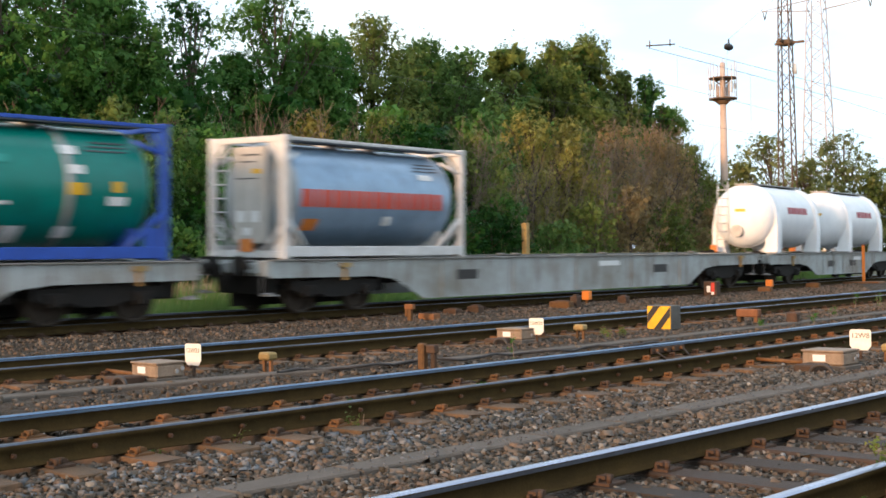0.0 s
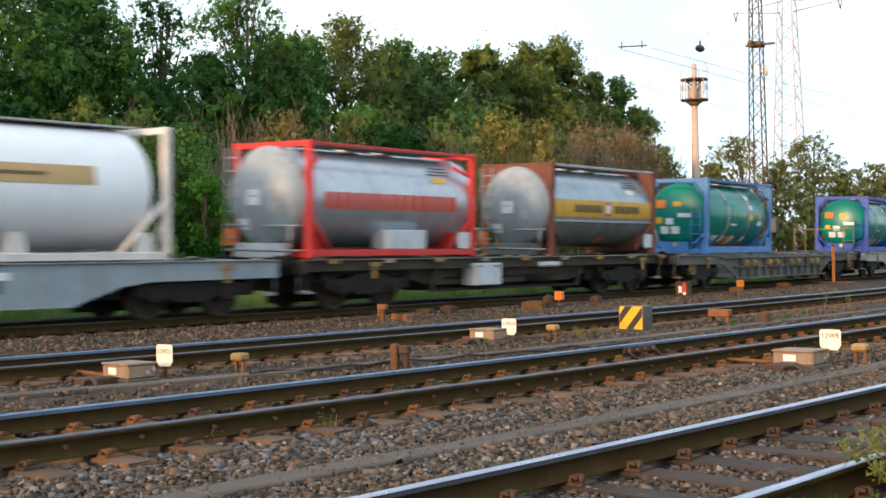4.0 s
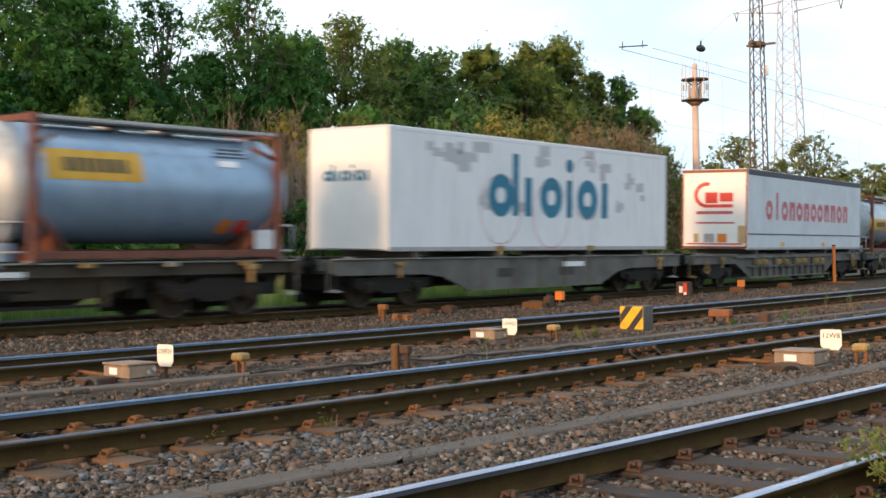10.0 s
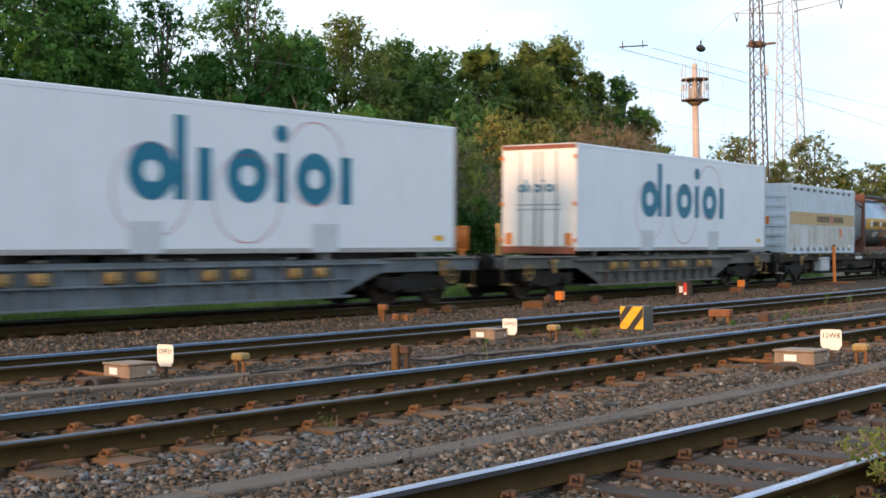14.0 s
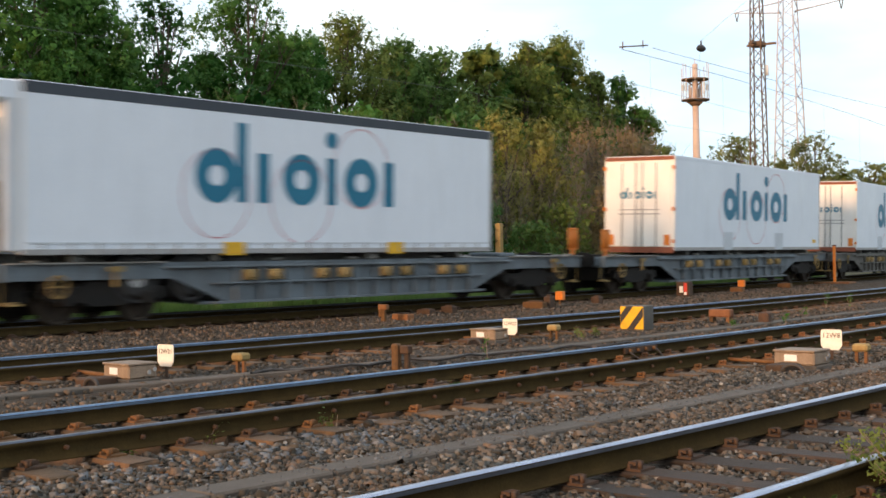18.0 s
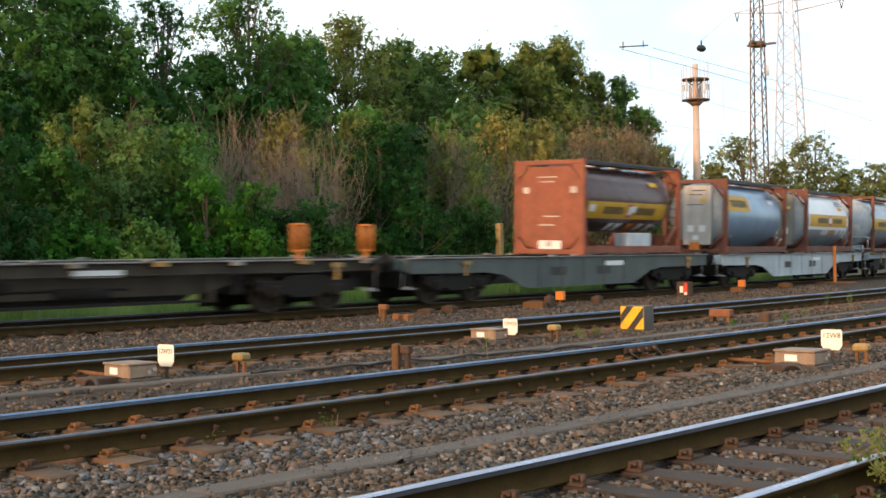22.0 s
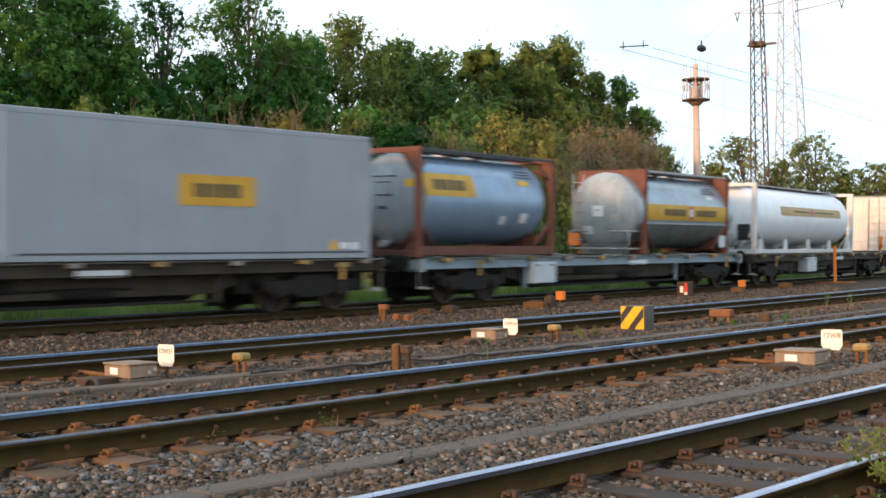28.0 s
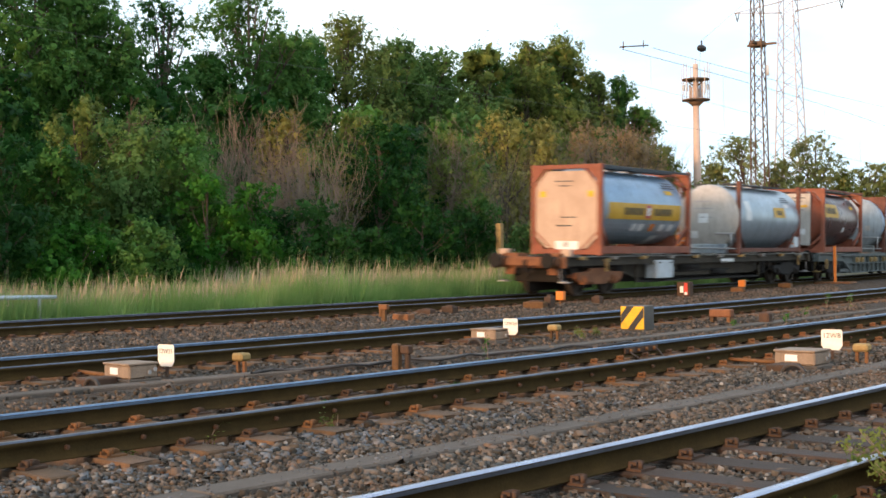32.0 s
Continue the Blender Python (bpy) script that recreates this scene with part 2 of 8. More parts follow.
M["t_green"] = mat("green_tank_paint", (0.004, 0.205, 0.165), (0.003, 0.155, 0.125), 0.30, scale=1.5, streak=0.2, grime=(0.03, 0.09, 0.075))
M["t_steel"] = mat("brushed_tank_steel", (0.50, 0.54, 0.59), (0.40, 0.43, 0.47), 0.30, metal=0.6, scale=1.5, streak=0.4, grime=(0.13, 0.12, 0.11))
M["t_grey"] = mat("grey_tank_cladding", (0.39, 0.46, 0.52), (0.31, 0.365, 0.41), 0.32, metal=0.45, scale=1.3, streak=0.5, grime=(0.13, 0.12, 0.105))
M["t_blue"] = mat("pale_blue_grey_tank", (0.29, 0.41, 0.55), (0.23, 0.33, 0.45), 0.32, metal=0.35, scale=1.3, streak=0.4, grime=(0.13, 0.13, 0.125))
M["t_white"] = mat("white_tank_paint", (0.86, 0.88, 0.90), (0.80, 0.82, 0.85), 0.35, scale=1.2, streak=0.12, grime=(0.28, 0.26, 0.23))
M["t_brown"] = mat("dark_maroon_tank", (0.098, 0.058, 0.058), (0.070, 0.040, 0.038), 0.28, metal=0.2, scale=1.5, streak=0.3, grime=(0.05, 0.04, 0.035))
M["end_cream"] = mat("dusty_cream_end", (0.50, 0.47, 0.43), (0.41, 0.38, 0.34), 0.6, scale=2, streak=0.5, grime=(0.20, 0.17, 0.13))
M["end_grey"] = mat("dusty_blue_grey_end", (0.37, 0.42, 0.46), (0.30, 0.33, 0.34), 0.45, metal=0.2, scale=1.6, streak=0.6, grime=(0.17, 0.15, 0.12))
M["end_peach"] = mat("peach_end_plate", (0.50, 0.37, 0.28), (0.40, 0.285, 0.21), 0.6, scale=1.1, streak=0.5, grime=(0.30, 0.2, 0.14))
# darker than the cream end: shade on unlit ends is put into this tone
M["end_olive"] = mat("shaded_olive_end_panel", (0.25, 0.245, 0.20), (0.19, 0.18, 0.145), 0.6, scale=1.6, streak=0.5, grime=(0.13, 0.11, 0.085))
M["band"] = mat("yellow_band", (0.62, 0.36, 0.035), (0.52, 0.29, 0.03), 0.5, scale=3, streak=0.3)
M["band_pale"] = mat("faded_ochre_band", (0.50, 0.34, 0.14), (0.42, 0.30, 0.15), 0.55, scale=3, streak=0.5, grime=(0.35, 0.33, 0.28))
M["ink"] = mat("dark_lettering", (0.09, 0.065, 0.03), (0.13, 0.095, 0.04), 0.6, scale=5, bump=0)
M["label_white"] = mat("white_label", (0.75, 0.76, 0.76), (0.66, 0.66, 0.65), 0.5, scale=5, bump=0)
M["teal"] = mat("teal_print", (0.006, 0.16, 0.27), (0.006, 0.14, 0.24), 0.45, scale=2, bump=0)
M["red_print"] = mat("red_print", (0.46, 0.075, 0.10), (0.40, 0.075, 0.095), 0.5, scale=2, bump=0, streak=0.4, grime=(0.5, 0.45, 0.46))
M["body_white"] = mat("white_panel_paint", (0.72, 0.77, 0.84), (0.68, 0.73, 0.80), 0.38, scale=0.7, bump=0.03, streak=0.16, grime=(0.45, 0.45, 0.45))
M["body_patch"] = mat("patched_grey_white_panel", (0.70, 0.72, 0.75), (0.66, 0.68, 0.71), 0.4, scale=0.8, bump=0.03, streak=0.3, grime=(0.30, 0.31, 0.33))
M["body_curtain"] = mat("pale_grey_curtain", (0.56, 0.61, 0.66), (0.50, 0.54, 0.59), 0.55, scale=0.9, bump=0.08, streak=0.35, grime=(0.30, 0.30, 0.30))
M["body_grey"] = mat("grey_container_paint", (0.30, 0.335, 0.375), (0.27, 0.30, 0.335), 0.5, scale=0.8, bump=0.06, streak=0.2, grime=(0.18, 0.17, 0.16))
M["body_pale"] = mat("pale_blue_container_paint", (0.47, 0.55, 0.63), (0.42, 0.49, 0.56), 0.5, scale=0.9, bump=0.06, streak=0.35, grime=(0.30, 0.27, 0.22))
M["body_bulk"] = mat("dusty_grey_bulk_paint", (0.55, 0.64, 0.73), (0.49, 0.56, 0.62), 0.55, scale=1.0, bump=0.08, streak=0.45, grime=(0.24, 0.21, 0.16))
M["end_pink"] = mat("white_end_paint", (0.70, 0.66, 0.62), (0.62, 0.58, 0.54), 0.5, scale=1.4, streak=0.35, grime=(0.36, 0.33, 0.30))
M["bulk_low"] = mat("dirt_streaked_bulk_paint", (0.58, 0.60, 0.61), (0.44, 0.42, 0.37), 0.55, scale=1.2, bump=0.08, streak=1.0, grime=(0.23, 0.165, 0.085))
M["warm_red"] = mat("warm_red_lettering", (0.62, 0.09, 0.05), (0.52, 0.08, 0.05), 0.5, scale=4, bump=0)
M["body_grey_patch"] = mat("worn_grey_patch", (0.46, 0.48, 0.50), (0.40, 0.41, 0.43), 0.6, scale=2, bump=0.02)
M["t_green_pale"] = mat("pale_green_print", (0.03, 0.30, 0.25), (0.025, 0.26, 0.21), 0.4, scale=2, bump=0)
M["end_white"] = mat("clean_white_door_paint", (0.80, 0.78, 0.75), (0.74, 0.72, 0.69), 0.45, scale=1.2, bump=0.03, streak=0.12, grime=(0.5, 0.48, 0.45))
M["w_pale"] = mat("pale_blue_grey_wagon_paint", (0.43, 0.49, 0.53), (0.35, 0.39, 0.41), 0.6, scale=1.2, streak=0.4, grime=(0.16, 0.14, 0.11))
M["chip"] = mat("pale_stone_chip", (0.15, 0.14, 0.125), (0.24, 0.225, 0.20), 0.85, scale=3, bump=0.3, vary=0.5, island=True)
# dark tone that puts the shade on a barrel's lower half into colour
M["t_shaded"] = mat("shaded_lower_barrel", (0.20, 0.225, 0.22), (0.13, 0.14, 0.13), 0.38, metal=0.2, scale=1.3, streak=0.5, grime=(0.05, 0.045, 0.035))
M["wire"] = mat("dull_wire", (0.13, 0.14, 0.13), (0.09, 0.10, 0.09), 0.7, scale=2, bump=0)
M["dark_sleeper"] = mat("tarred_sleeper_wood", (0.030, 0.019, 0.012), (0.052, 0.034, 0.023), 0.75, scale=5, bump=0.6, vary=0.3)
M["roof_dark"] = mat("dark_tarpaulin_edge", (0.035, 0.045, 0.06), (0.05, 0.06, 0.075), 0.6, scale=3)
M["walkway"] = mat("dark_walkway_grating", (0.05, 0.055, 0.06), (0.09, 0.095, 0.10), 0.6, metal=0.3, scale=5)
M["tyre"] = mat("tyre_rubber", (0.022, 0.022, 0.023), (0.035, 0.034, 0.033), 0.8, scale=5)


# ---- mesh helpers ----
def link(name, me, parent=None, material=None, label=""):
    ob = new(name, me)
    if material is not None and not me.materials:
        me.materials.append(material)
    if parent is not None:
        ob.parent = parent
    if label:
        tagged(ob, label)
    return ob


def mesh_of(bm, name, material=None, smooth=False):
    me = bpy.data.meshes.new(name)
    bmesh.ops.recalc_face_normals(bm, faces=bm.faces)
    if smooth:
        for f in bm.faces:
            f.smooth = True
    bm.to_mesh(me)
    bm.free()
    if material is not None:
        me.materials.append(material)
    return me


def part(name, bm, material, parent, label="", smooth=False):
    """One mesh object under a thing or under a part."""
    return link(name, mesh_of(bm, name, material, smooth), parent, None, label)


def box(bm, x0, x1, y0, y1, z0, z1, bevel=0.0):
    vs = [bm.verts.new(p) for p in ((x0, y0, z0), (x1, y0, z0), (x1, y1, z0), (x0, y1, z0), (x0, y0, z1), (x1, y0, z1), (x1, y1, z1), (x0, y1, z1))]
    fs = [bm.faces.new([vs[i] for i in q]) for q in ((3, 2, 1, 0), (4, 5, 6, 7), (0, 1, 5, 4), (1, 2, 6, 5), (2, 3, 7, 6), (3, 0, 4, 7))]
    if bevel:
        edges = list({e for f in fs for e in f.edges})
        bmesh.ops.bevel(bm, geom=edges, offset=bevel, segments=1, affect="EDGES")
    return bm


def boxes(*rows, bevel=0.0):
    bm = bmesh.new()
    for r in rows:
        box(bm, *r, bevel=bevel)
    return bm


def tube(bm, p, q, r0, r1=None, n=8, caps=True):
    """A tapered tube from p to q."""
    p, q = Vector(p), Vector(q)
    r1 = r0 if r1 is None else r1
    d = q - p
    if d.length < 1e-6:
        return bm
    a = d.normalized().orthogonal().normalized()
    b = d.normalized().cross(a)
    ring = []
    for c, r in ((p, r0), (q, r1)):
        ring.append([bm.verts.new(c + (a * math.cos(2 * math.pi * i / n) + b * math.sin(2 * math.pi * i / n)) * r) for i in range(n)])
    for i in range(n):
        f = bm.faces.new((ring[0][i], ring[0][(i + 1) % n], ring[1][(i + 1) % n], ring[1][i]))
        f.smooth = True
    if caps:
        bm.faces.new(ring[0][::-1])
        bm.faces.new(ring[1])
    return bm


def prism(bm, outline, y0, y1):
    """An outline of (x, z) pairs drawn out along y."""
    a = [bm.verts.new((x, y0, z)) for x, z in outline]
    b = [bm.verts.new((x, y1, z)) for x, z in outline]
    n = len(outline)
    bm.faces.new(a)
    bm.faces.new(b[::-1])
    for i in range(n):
        bm.faces.new((a[i], b[i], b[(i + 1) % n], a[(i + 1) % n]))
    return bm


def lathe_x(bm, profile, y=0.0, z=0.0, n=40, top=1.0):
    """A profile of (x, radius) pairs turned round a lengthwise axis."""
    rings = []
    for x, r in profile:
        if r < 1e-4:
            rings.append([bm.verts.new((x, y, z))])
        else:
            rings.append([bm.verts.new((x, y + r * math.cos(2 * math.pi * i / n), z + top * r * math.sin(2 * math.pi * i / n))) for i in range(n)])
    for a, b in zip(rings, rings[1:]):
        for i in range(n):
            j = (i + 1) % n
            if len(a) == 1:
                f = bm.faces.new((a[0], b[j], b[i]))
            elif len(b) == 1:
                f = bm.faces.new((a[i], a[j], b[0]))
            else:
                f = bm.faces.new((a[i], a[j], b[j], b[i]))
            f.smooth = True
    return bm


def pipe(bm, pts, r, n=5):
    """One bent tube through the points."""
    rings = []
    for i, p in enumerate(pts):
        p = Vector(p)
        d = (Vector(pts[min(i + 1, len(pts) - 1)]) - Vector(pts[max(i - 1, 0)])).normalized()
        a = d.cross(Vector((0, 0, 1)) if abs(d.z) < 0.9 else Vector((1, 0, 0))).normalized()
        b = d.cross(a)
        rings.append([bm.verts.new(p + (a * math.cos(2 * math.pi * k / n) + b * math.sin(2 * math.pi * k / n)) * r) for k in range(n)])
    for u, v in zip(rings, rings[1:]):
        for k in range(n):
            bm.faces.new((u[k], u[(k + 1) % n], v[(k + 1) % n], v[k])).smooth = True
    return bm


def empty(name):
    ob = new(name)
    ob.empty_display_size = 0.3
    return ob


def fast_mesh(name, verts, faces, material):
    """A mesh from arrays; faces all of one size."""
    me = bpy.data.meshes.new(name)
    v, f = np.asarray(verts, np.float32), np.asarray(faces, np.int32)
    k = f.shape[1]
    me.vertices.add(len(v))
    me.vertices.foreach_set("co", v.ravel())
    me.loops.add(f.size)
    me.loops.foreach_set("vertex_index", f.ravel())
    me.polygons.add(len(f))
    me.polygons.foreach_set("loop_start", np.arange(0, f.size, k, dtype=np.int32))
    me.polygons.foreach_set("loop_total", np.full(len(f), k, np.int32))
    me.update(calc_edges=True)
    me.materials.append(material)
    return me


# ---- the line of the tracks: a wide bend ----
LINE_X = np.arange(-900.0, 900.0, 0.5)
LINE_M = 2 * CURVE * np.clip(LINE_X, -15, 75)
LINE_Y = np.concatenate([[0], np.cumsum((LINE_M[1:] + LINE_M[:-1]) / 4)])
LINE_Y -= np.interp(0, LINE_X, LINE_Y)
LINE_S = np.concatenate([[0], np.cumsum(np.sqrt(1 + ((LINE_M[1:] + LINE_M[:-1]) / 2) ** 2) * 0.5)])
LINE_S -= np.interp(0, LINE_X, LINE_S)
TRACK = {"a": 3.819, "b": 8.622, "c": 14.503, "t": 21.665}


def bend(x):
    return float(np.interp(x, LINE_X, LINE_Y))


def heading(x):
    return math.atan(float(np.interp(x, LINE_X, LINE_M)))


CANT = 0.03


def rise(x, y):
    """How far the main track lies above the sidings; it falls slowly along the line."""
    return 0.05 + 0.07 * min(max((60 - x) / 35, 0), 1) if y == TRACK["t"] else 0.0


def on_track(s, y=TRACK["t"], z=0.0):
    """The pose on a track at s metres along it."""
    x = float(np.interp(s, LINE_S, LINE_X))
    m = Matrix.Translation((x, y + bend(x), z + rise(x, y))) @ Matrix.Rotation(heading(x), 4, "Z")
    return m @ Matrix.Rotation(CANT, 4, "X") if y == TRACK["t"] else m


# ---- ground ----
PROFILE_W = [-60, 0, 2.2, 5.4, 6.2, 7.1, 7.95, 8.05, 9.2, 9.3, 10.1, 11.5, 13.0, 13.83, 13.93, 15.07, 15.17, 16.0, 17.5, 19.9, 20.3, 23.1, 24.2, 26, 30, 45, 60]
PROFILE_Z = [-0.4, -0.3, -0.215, -0.215, -0.24, -0.225, -0.222, -0.30, -0.30, -0.222, -0.225, -0.23, -0.215, -0.215, -0.28, -0.28, -0.215, -0.215, -0.14, -0.08, -0.12, -0.10, -0.26, -0.36, -0.33, 0.0, 0.1]


def lie(x, y):
    """Height of the ground."""
    return float(np.interp(y - bend(x), PROFILE_W, PROFILE_Z))


def build_ground():
    xs = np.concatenate([[-4500, -1500, -500, -200, -90], np.arange(-40, 0, 4), np.arange(0, 60, 0.5), np.arange(60, 120, 5), [160, 300, 700, 1500, 4500]])
    ws = np.concatenate([[-4500, -1200, -300, -80, -20], np.arange(-4, 2, 1.0), np.arange(2, 26, 0.25), np.arange(26, 60, 2.0), [90, 200, 600, 1500, 4500]])
    bx = np.interp(np.clip(xs, -300, 300), LINE_X, LINE_Y)
    X, Wd = np.meshgrid(xs, ws, indexing="ij")
    Y = Wd + bx[:, None]
    Z = np.interp(Wd, PROFILE_W, PROFILE_Z)
    near = (np.abs(X - 30) < 60) & (Wd > 1) & (Wd < 40)
    rough = np.array([noise.noise((float(a) * 0.9, float(b) * 0.9, 0.0)) if c else 0.0 for a, b, c in zip(X.ravel(), Y.ravel(), near.ravel())]).reshape(X.shape)
    Z = Z + rough * 0.018
    n, k = X.shape
    idx = np.arange(n * k).reshape(n, k)
    f = np.stack([idx[:-1, :-1], idx[1:, :-1], idx[1:, 1:], idx[:-1, 1:]], -1).reshape(-1, 4)
    me = fast_mesh("ground", np.stack([X, Y, Z], -1).reshape(-1, 3), f, M["ballast"])
    me.materials.append(M["earth"])
    wq = ((Wd[:-1, :-1] + Wd[1:, 1:]) / 2).ravel()
    me.polygons.foreach_set("material_index", ((wq > 24.3) | (wq < -3)).astype(np.int32))
    tagged(new("ground", me), "yard ground of brown rusty ballast, earth beyond", "ground", kind="structure")


build_ground()

RAIL_OUT = [(-0.0335, -0.006), (-0.0275, 0.0), (0.0275, 0.0), (0.0335, -0.006), (0.0335, -0.036), (0.0085, -0.05), (0.0075, -0.12), (0.02, -0.142),
            (0.0625, -0.15), (0.0625, -0.159), (-0.0625, -0.159), (-0.0625, -0.15), (-0.02, -0.142), (-0.0075, -0.12), (-0.0085, -0.05), (-0.0335, -0.036)]


def swept(name, outline, xs, y, material, closed=True):
    """A cross-section drawn along the bend."""
    v, f, n = [], [], len(outline)
    for x in xs:
        a = heading(x)
        lift, tilt = rise(x, y), CANT if y == TRACK["t"] else 0.0
        for o, z in outline:
            v.append((x - math.sin(a) * o, y + bend(x) + math.cos(a) * o, z + lift + tilt * o))
    for i in range(len(xs) - 1):
        for j in range(n if closed else n - 1):
            k = (j + 1) % n
            f.append((i * n + j, (i + 1) * n + j, (i + 1) * n + k, i * n + k))
    return fast_mesh(name, v, f, material)


RAIL_X = np.concatenate([np.arange(-250, -20, 10.0), np.arange(-20, 80, 1.0), np.arange(80, 420, 10.0)])


def bolt_mesh():
    bm = boxes((-0.085, 0.085, -0.17, 0.17, 0, 0.016), (-0.075, 0.075, -0.085, -0.066, 0.016, 0.04), (-0.075, 0.075, 0.066, 0.085, 0.016, 0.04))
    for sx, sy in ((0, -0.105), (0, 0.105), (-0.05, -0.145), (0.05, 0.145)):
        tube(bm, (sx, sy, 0.016), (sx, sy, 0.06), 0.017, n=6)
    box(bm, -0.045, 0.045, -0.11, -0.05, 0.03, 0.052)
    box(bm, -0.045, 0.045, 0.05, 0.11, 0.03, 0.052)
    return mesh_of(bm, "baseplate", M["rust"])


WEB_BOLT = mesh_of(tube(tube(bmesh.new(), (0, 0, 0), (0, -0.022, 0), 0.02, n=6), (0, -0.022, 0), (0, -0.035, 0), 0.012, n=6), "web_bolt", M["dark_rust"])


def sleeper_mesh(seed, wood="sleeper"):
    rnd = random.Random(seed)
    bm = box(bmesh.new(), -0.13, 0.13, -1.27, 1.27, -0.15, 0.0, bevel=0.014)
    for v in bm.verts:
        v.co += Vector((rnd.uniform(-0.008, 0.008), rnd.uniform(-0.02, 0.02), rnd.uniform(-0.006, 0.006)))
    return mesh_of(bm, "sleeper", M[wood])


PLATE = bolt_mesh()
PLATE_DARK = PLATE.copy()
PLATE_DARK.materials.clear()
PLATE_DARK.materials.append(M["dark_rust"])
SLEEPERS = [sleeper_mesh(i) for i in range(5)]
DARK_SLEEPERS = [sleeper_mesh(i, "dark_sleeper") for i in range(5)]


def build_track(key, x0, x1, label, shiny):
    y = TRACK[key]
    top = empty("railway_track")
    tagged(top, label, "track", "tracks of the yard", "structure")
    for side in (-0.7535, 0.7535):
        shift = [(o + side, z) for o, z in RAIL_OUT]
        rail = link("rail", swept("rail", shift, RAIL_X, y, M["rail"]), top)
        strip = [(side - 0.0345, -0.007), (side - 0.029, 0.003), (side - shiny + 0.008, 0.005), (side, 0.006), (side + shiny - 0.008, 0.005), (side + shiny, 0.0025)]
        link("running_surface", swept("running_surface", strip, RAIL_X, y, M["rail_head"] if key == "a" else M["blue_head"] if key in "bc" and side > 0 else M["dull_head"], closed=False), rail, label="polished running surface")
        if side > 0:
            flank = [(side - 0.0352, -0.034), (side - 0.0352, -0.0125)]
            link("gauge_side", swept("gauge_side", flank, RAIL_X, y, M["blue_head" if key in "bc" else "dull_head"], closed=False), rail, label="worn gauge side of the railhead")
    rnd = random.Random(int(y * 10))
    far = bmesh.new()
    for i in range(int((x1 - x0) / 0.63)):
        m = on_track(x0 + i * 0.63 + rnd.uniform(-0.02, 0.02), y, -0.178) @ Matrix.Rotation(rnd.uniform(-0.012, 0.012), 4, "Z")
        sl = link("sleeper", (DARK_SLEEPERS if key == "a" else SLEEPERS)[rnd.randrange(5)], top)
        sl.matrix_basis = m
        for side in (-0.7535, 0.7535):
            p = link("baseplate", PLATE if key == "b" and rnd.random() < 0.6 else PLATE_DARK, sl)
            p.matrix_basis = Matrix.Translation((0, side, 0.002))
        if key == "b":
            hb = link("web_bolt", WEB_BOLT, sl)
            hb.matrix_basis = Matrix.Translation((0.32, -0.7535 - 0.012, 0.098))
    rest = [x0 - 0.63 * (i + 1) for i in range(40)] + [x1 + 0.63 * i for i in range(60)]
    for r in rest:
        box(far, -0.13, 0.13, -1.27, 1.27, -0.15, 0.0)
        far.verts.ensure_lookup_table()
        m = on_track(r, y, -0.178)
        for v in far.verts[-8:]:
            v.co = m @ v.co
    tagged(part("sleepers_beyond", far, M["sleeper"], top), kind="stuff")
    return top


build_track("a", 1.0, 16.0, "siding track with dark sleepers and a bright worn railhead", 0.025)
build_track("b", 3.0, 27.0, "siding track with rusty baseplates on weathered wooden sleepers", 0.0325)
build_track("c", 5.0, 40.0, "siding track with brown rails in rusty ballast", 0.0325)
build_track("t", 8.0, 62.0, "main track with dark rails carrying the goods train", 0.027)


# ---- loose ballast ----
def stone_field(name, count, w0, w1, size, material, pick, seed, label, lift=0.0, reach=(0.47, 2.45)):
    rng = np.random.default_rng(seed)
    iv = np.array([(-1, -1, -1), (1, -1, -1), (1, 1, -1), (-1, 1, -1), (-1, -1, 1), (1, -1, 1), (1, 1, 1), (-1, 1, 1)], float) * 0.72
    tri = np.array([(4, 5, 6), (4, 6, 7), (0, 1, 5), (0, 5, 4), (1, 2, 6), (1, 6, 5), (2, 3, 7), (2, 7, 6), (3, 0, 4), (3, 4, 7)])
    w = np.sqrt(rng.uniform(w0 ** 2, w1 ** 2, count))
    x = w * rng.uniform(*reach, count)
    keep = pick(x, w, rng)
    w, x = w[keep], x[keep]
    n = len(w)
    r = size * rng.lognormal(0, 0.28, n)
    shape = (iv[None] + rng.uniform(-0.42, 0.42, (n, 8, 3))) * (r[:, None] * np.stack([rng.uniform(0.75, 1.3, n), rng.uniform(0.7, 1.1, n), rng.uniform(0.5, 0.85, n)], 1))[:, None, :]
    a, b = rng.uniform(0, 2 * np.pi, n), rng.normal(0, 0.7, n)
    ca, sa, cb, sb = np.cos(a), np.sin(a), np.cos(b), np.sin(b)
    y1, z1 = shape[..., 1] * cb[:, None] - shape[..., 2] * sb[:, None], shape[..., 1] * sb[:, None] + shape[..., 2] * cb[:, None]
    x2, y2 = shape[..., 0] * ca[:, None] - y1 * sa[:, None], shape[..., 0] * sa[:, None] + y1 * ca[:, None]
    by = np.interp(x, LINE_X, LINE_Y)
    z = np.interp(w, PROFILE_W, PROFILE_Z) + lift + r * rng.uniform(0.0, 0.7, n)
    v = np.stack([x2 + x[:, None], y2 + (w + by)[:, None], z1 + z[:, None]], -1).reshape(-1, 3)
    f = (tri[None] + 8 * np.arange(n)[:, None, None]).reshape(-1, 3)
    tagged(new(name, fast_mesh(name, v, f, material)), label, "ballast", kind="stuff")


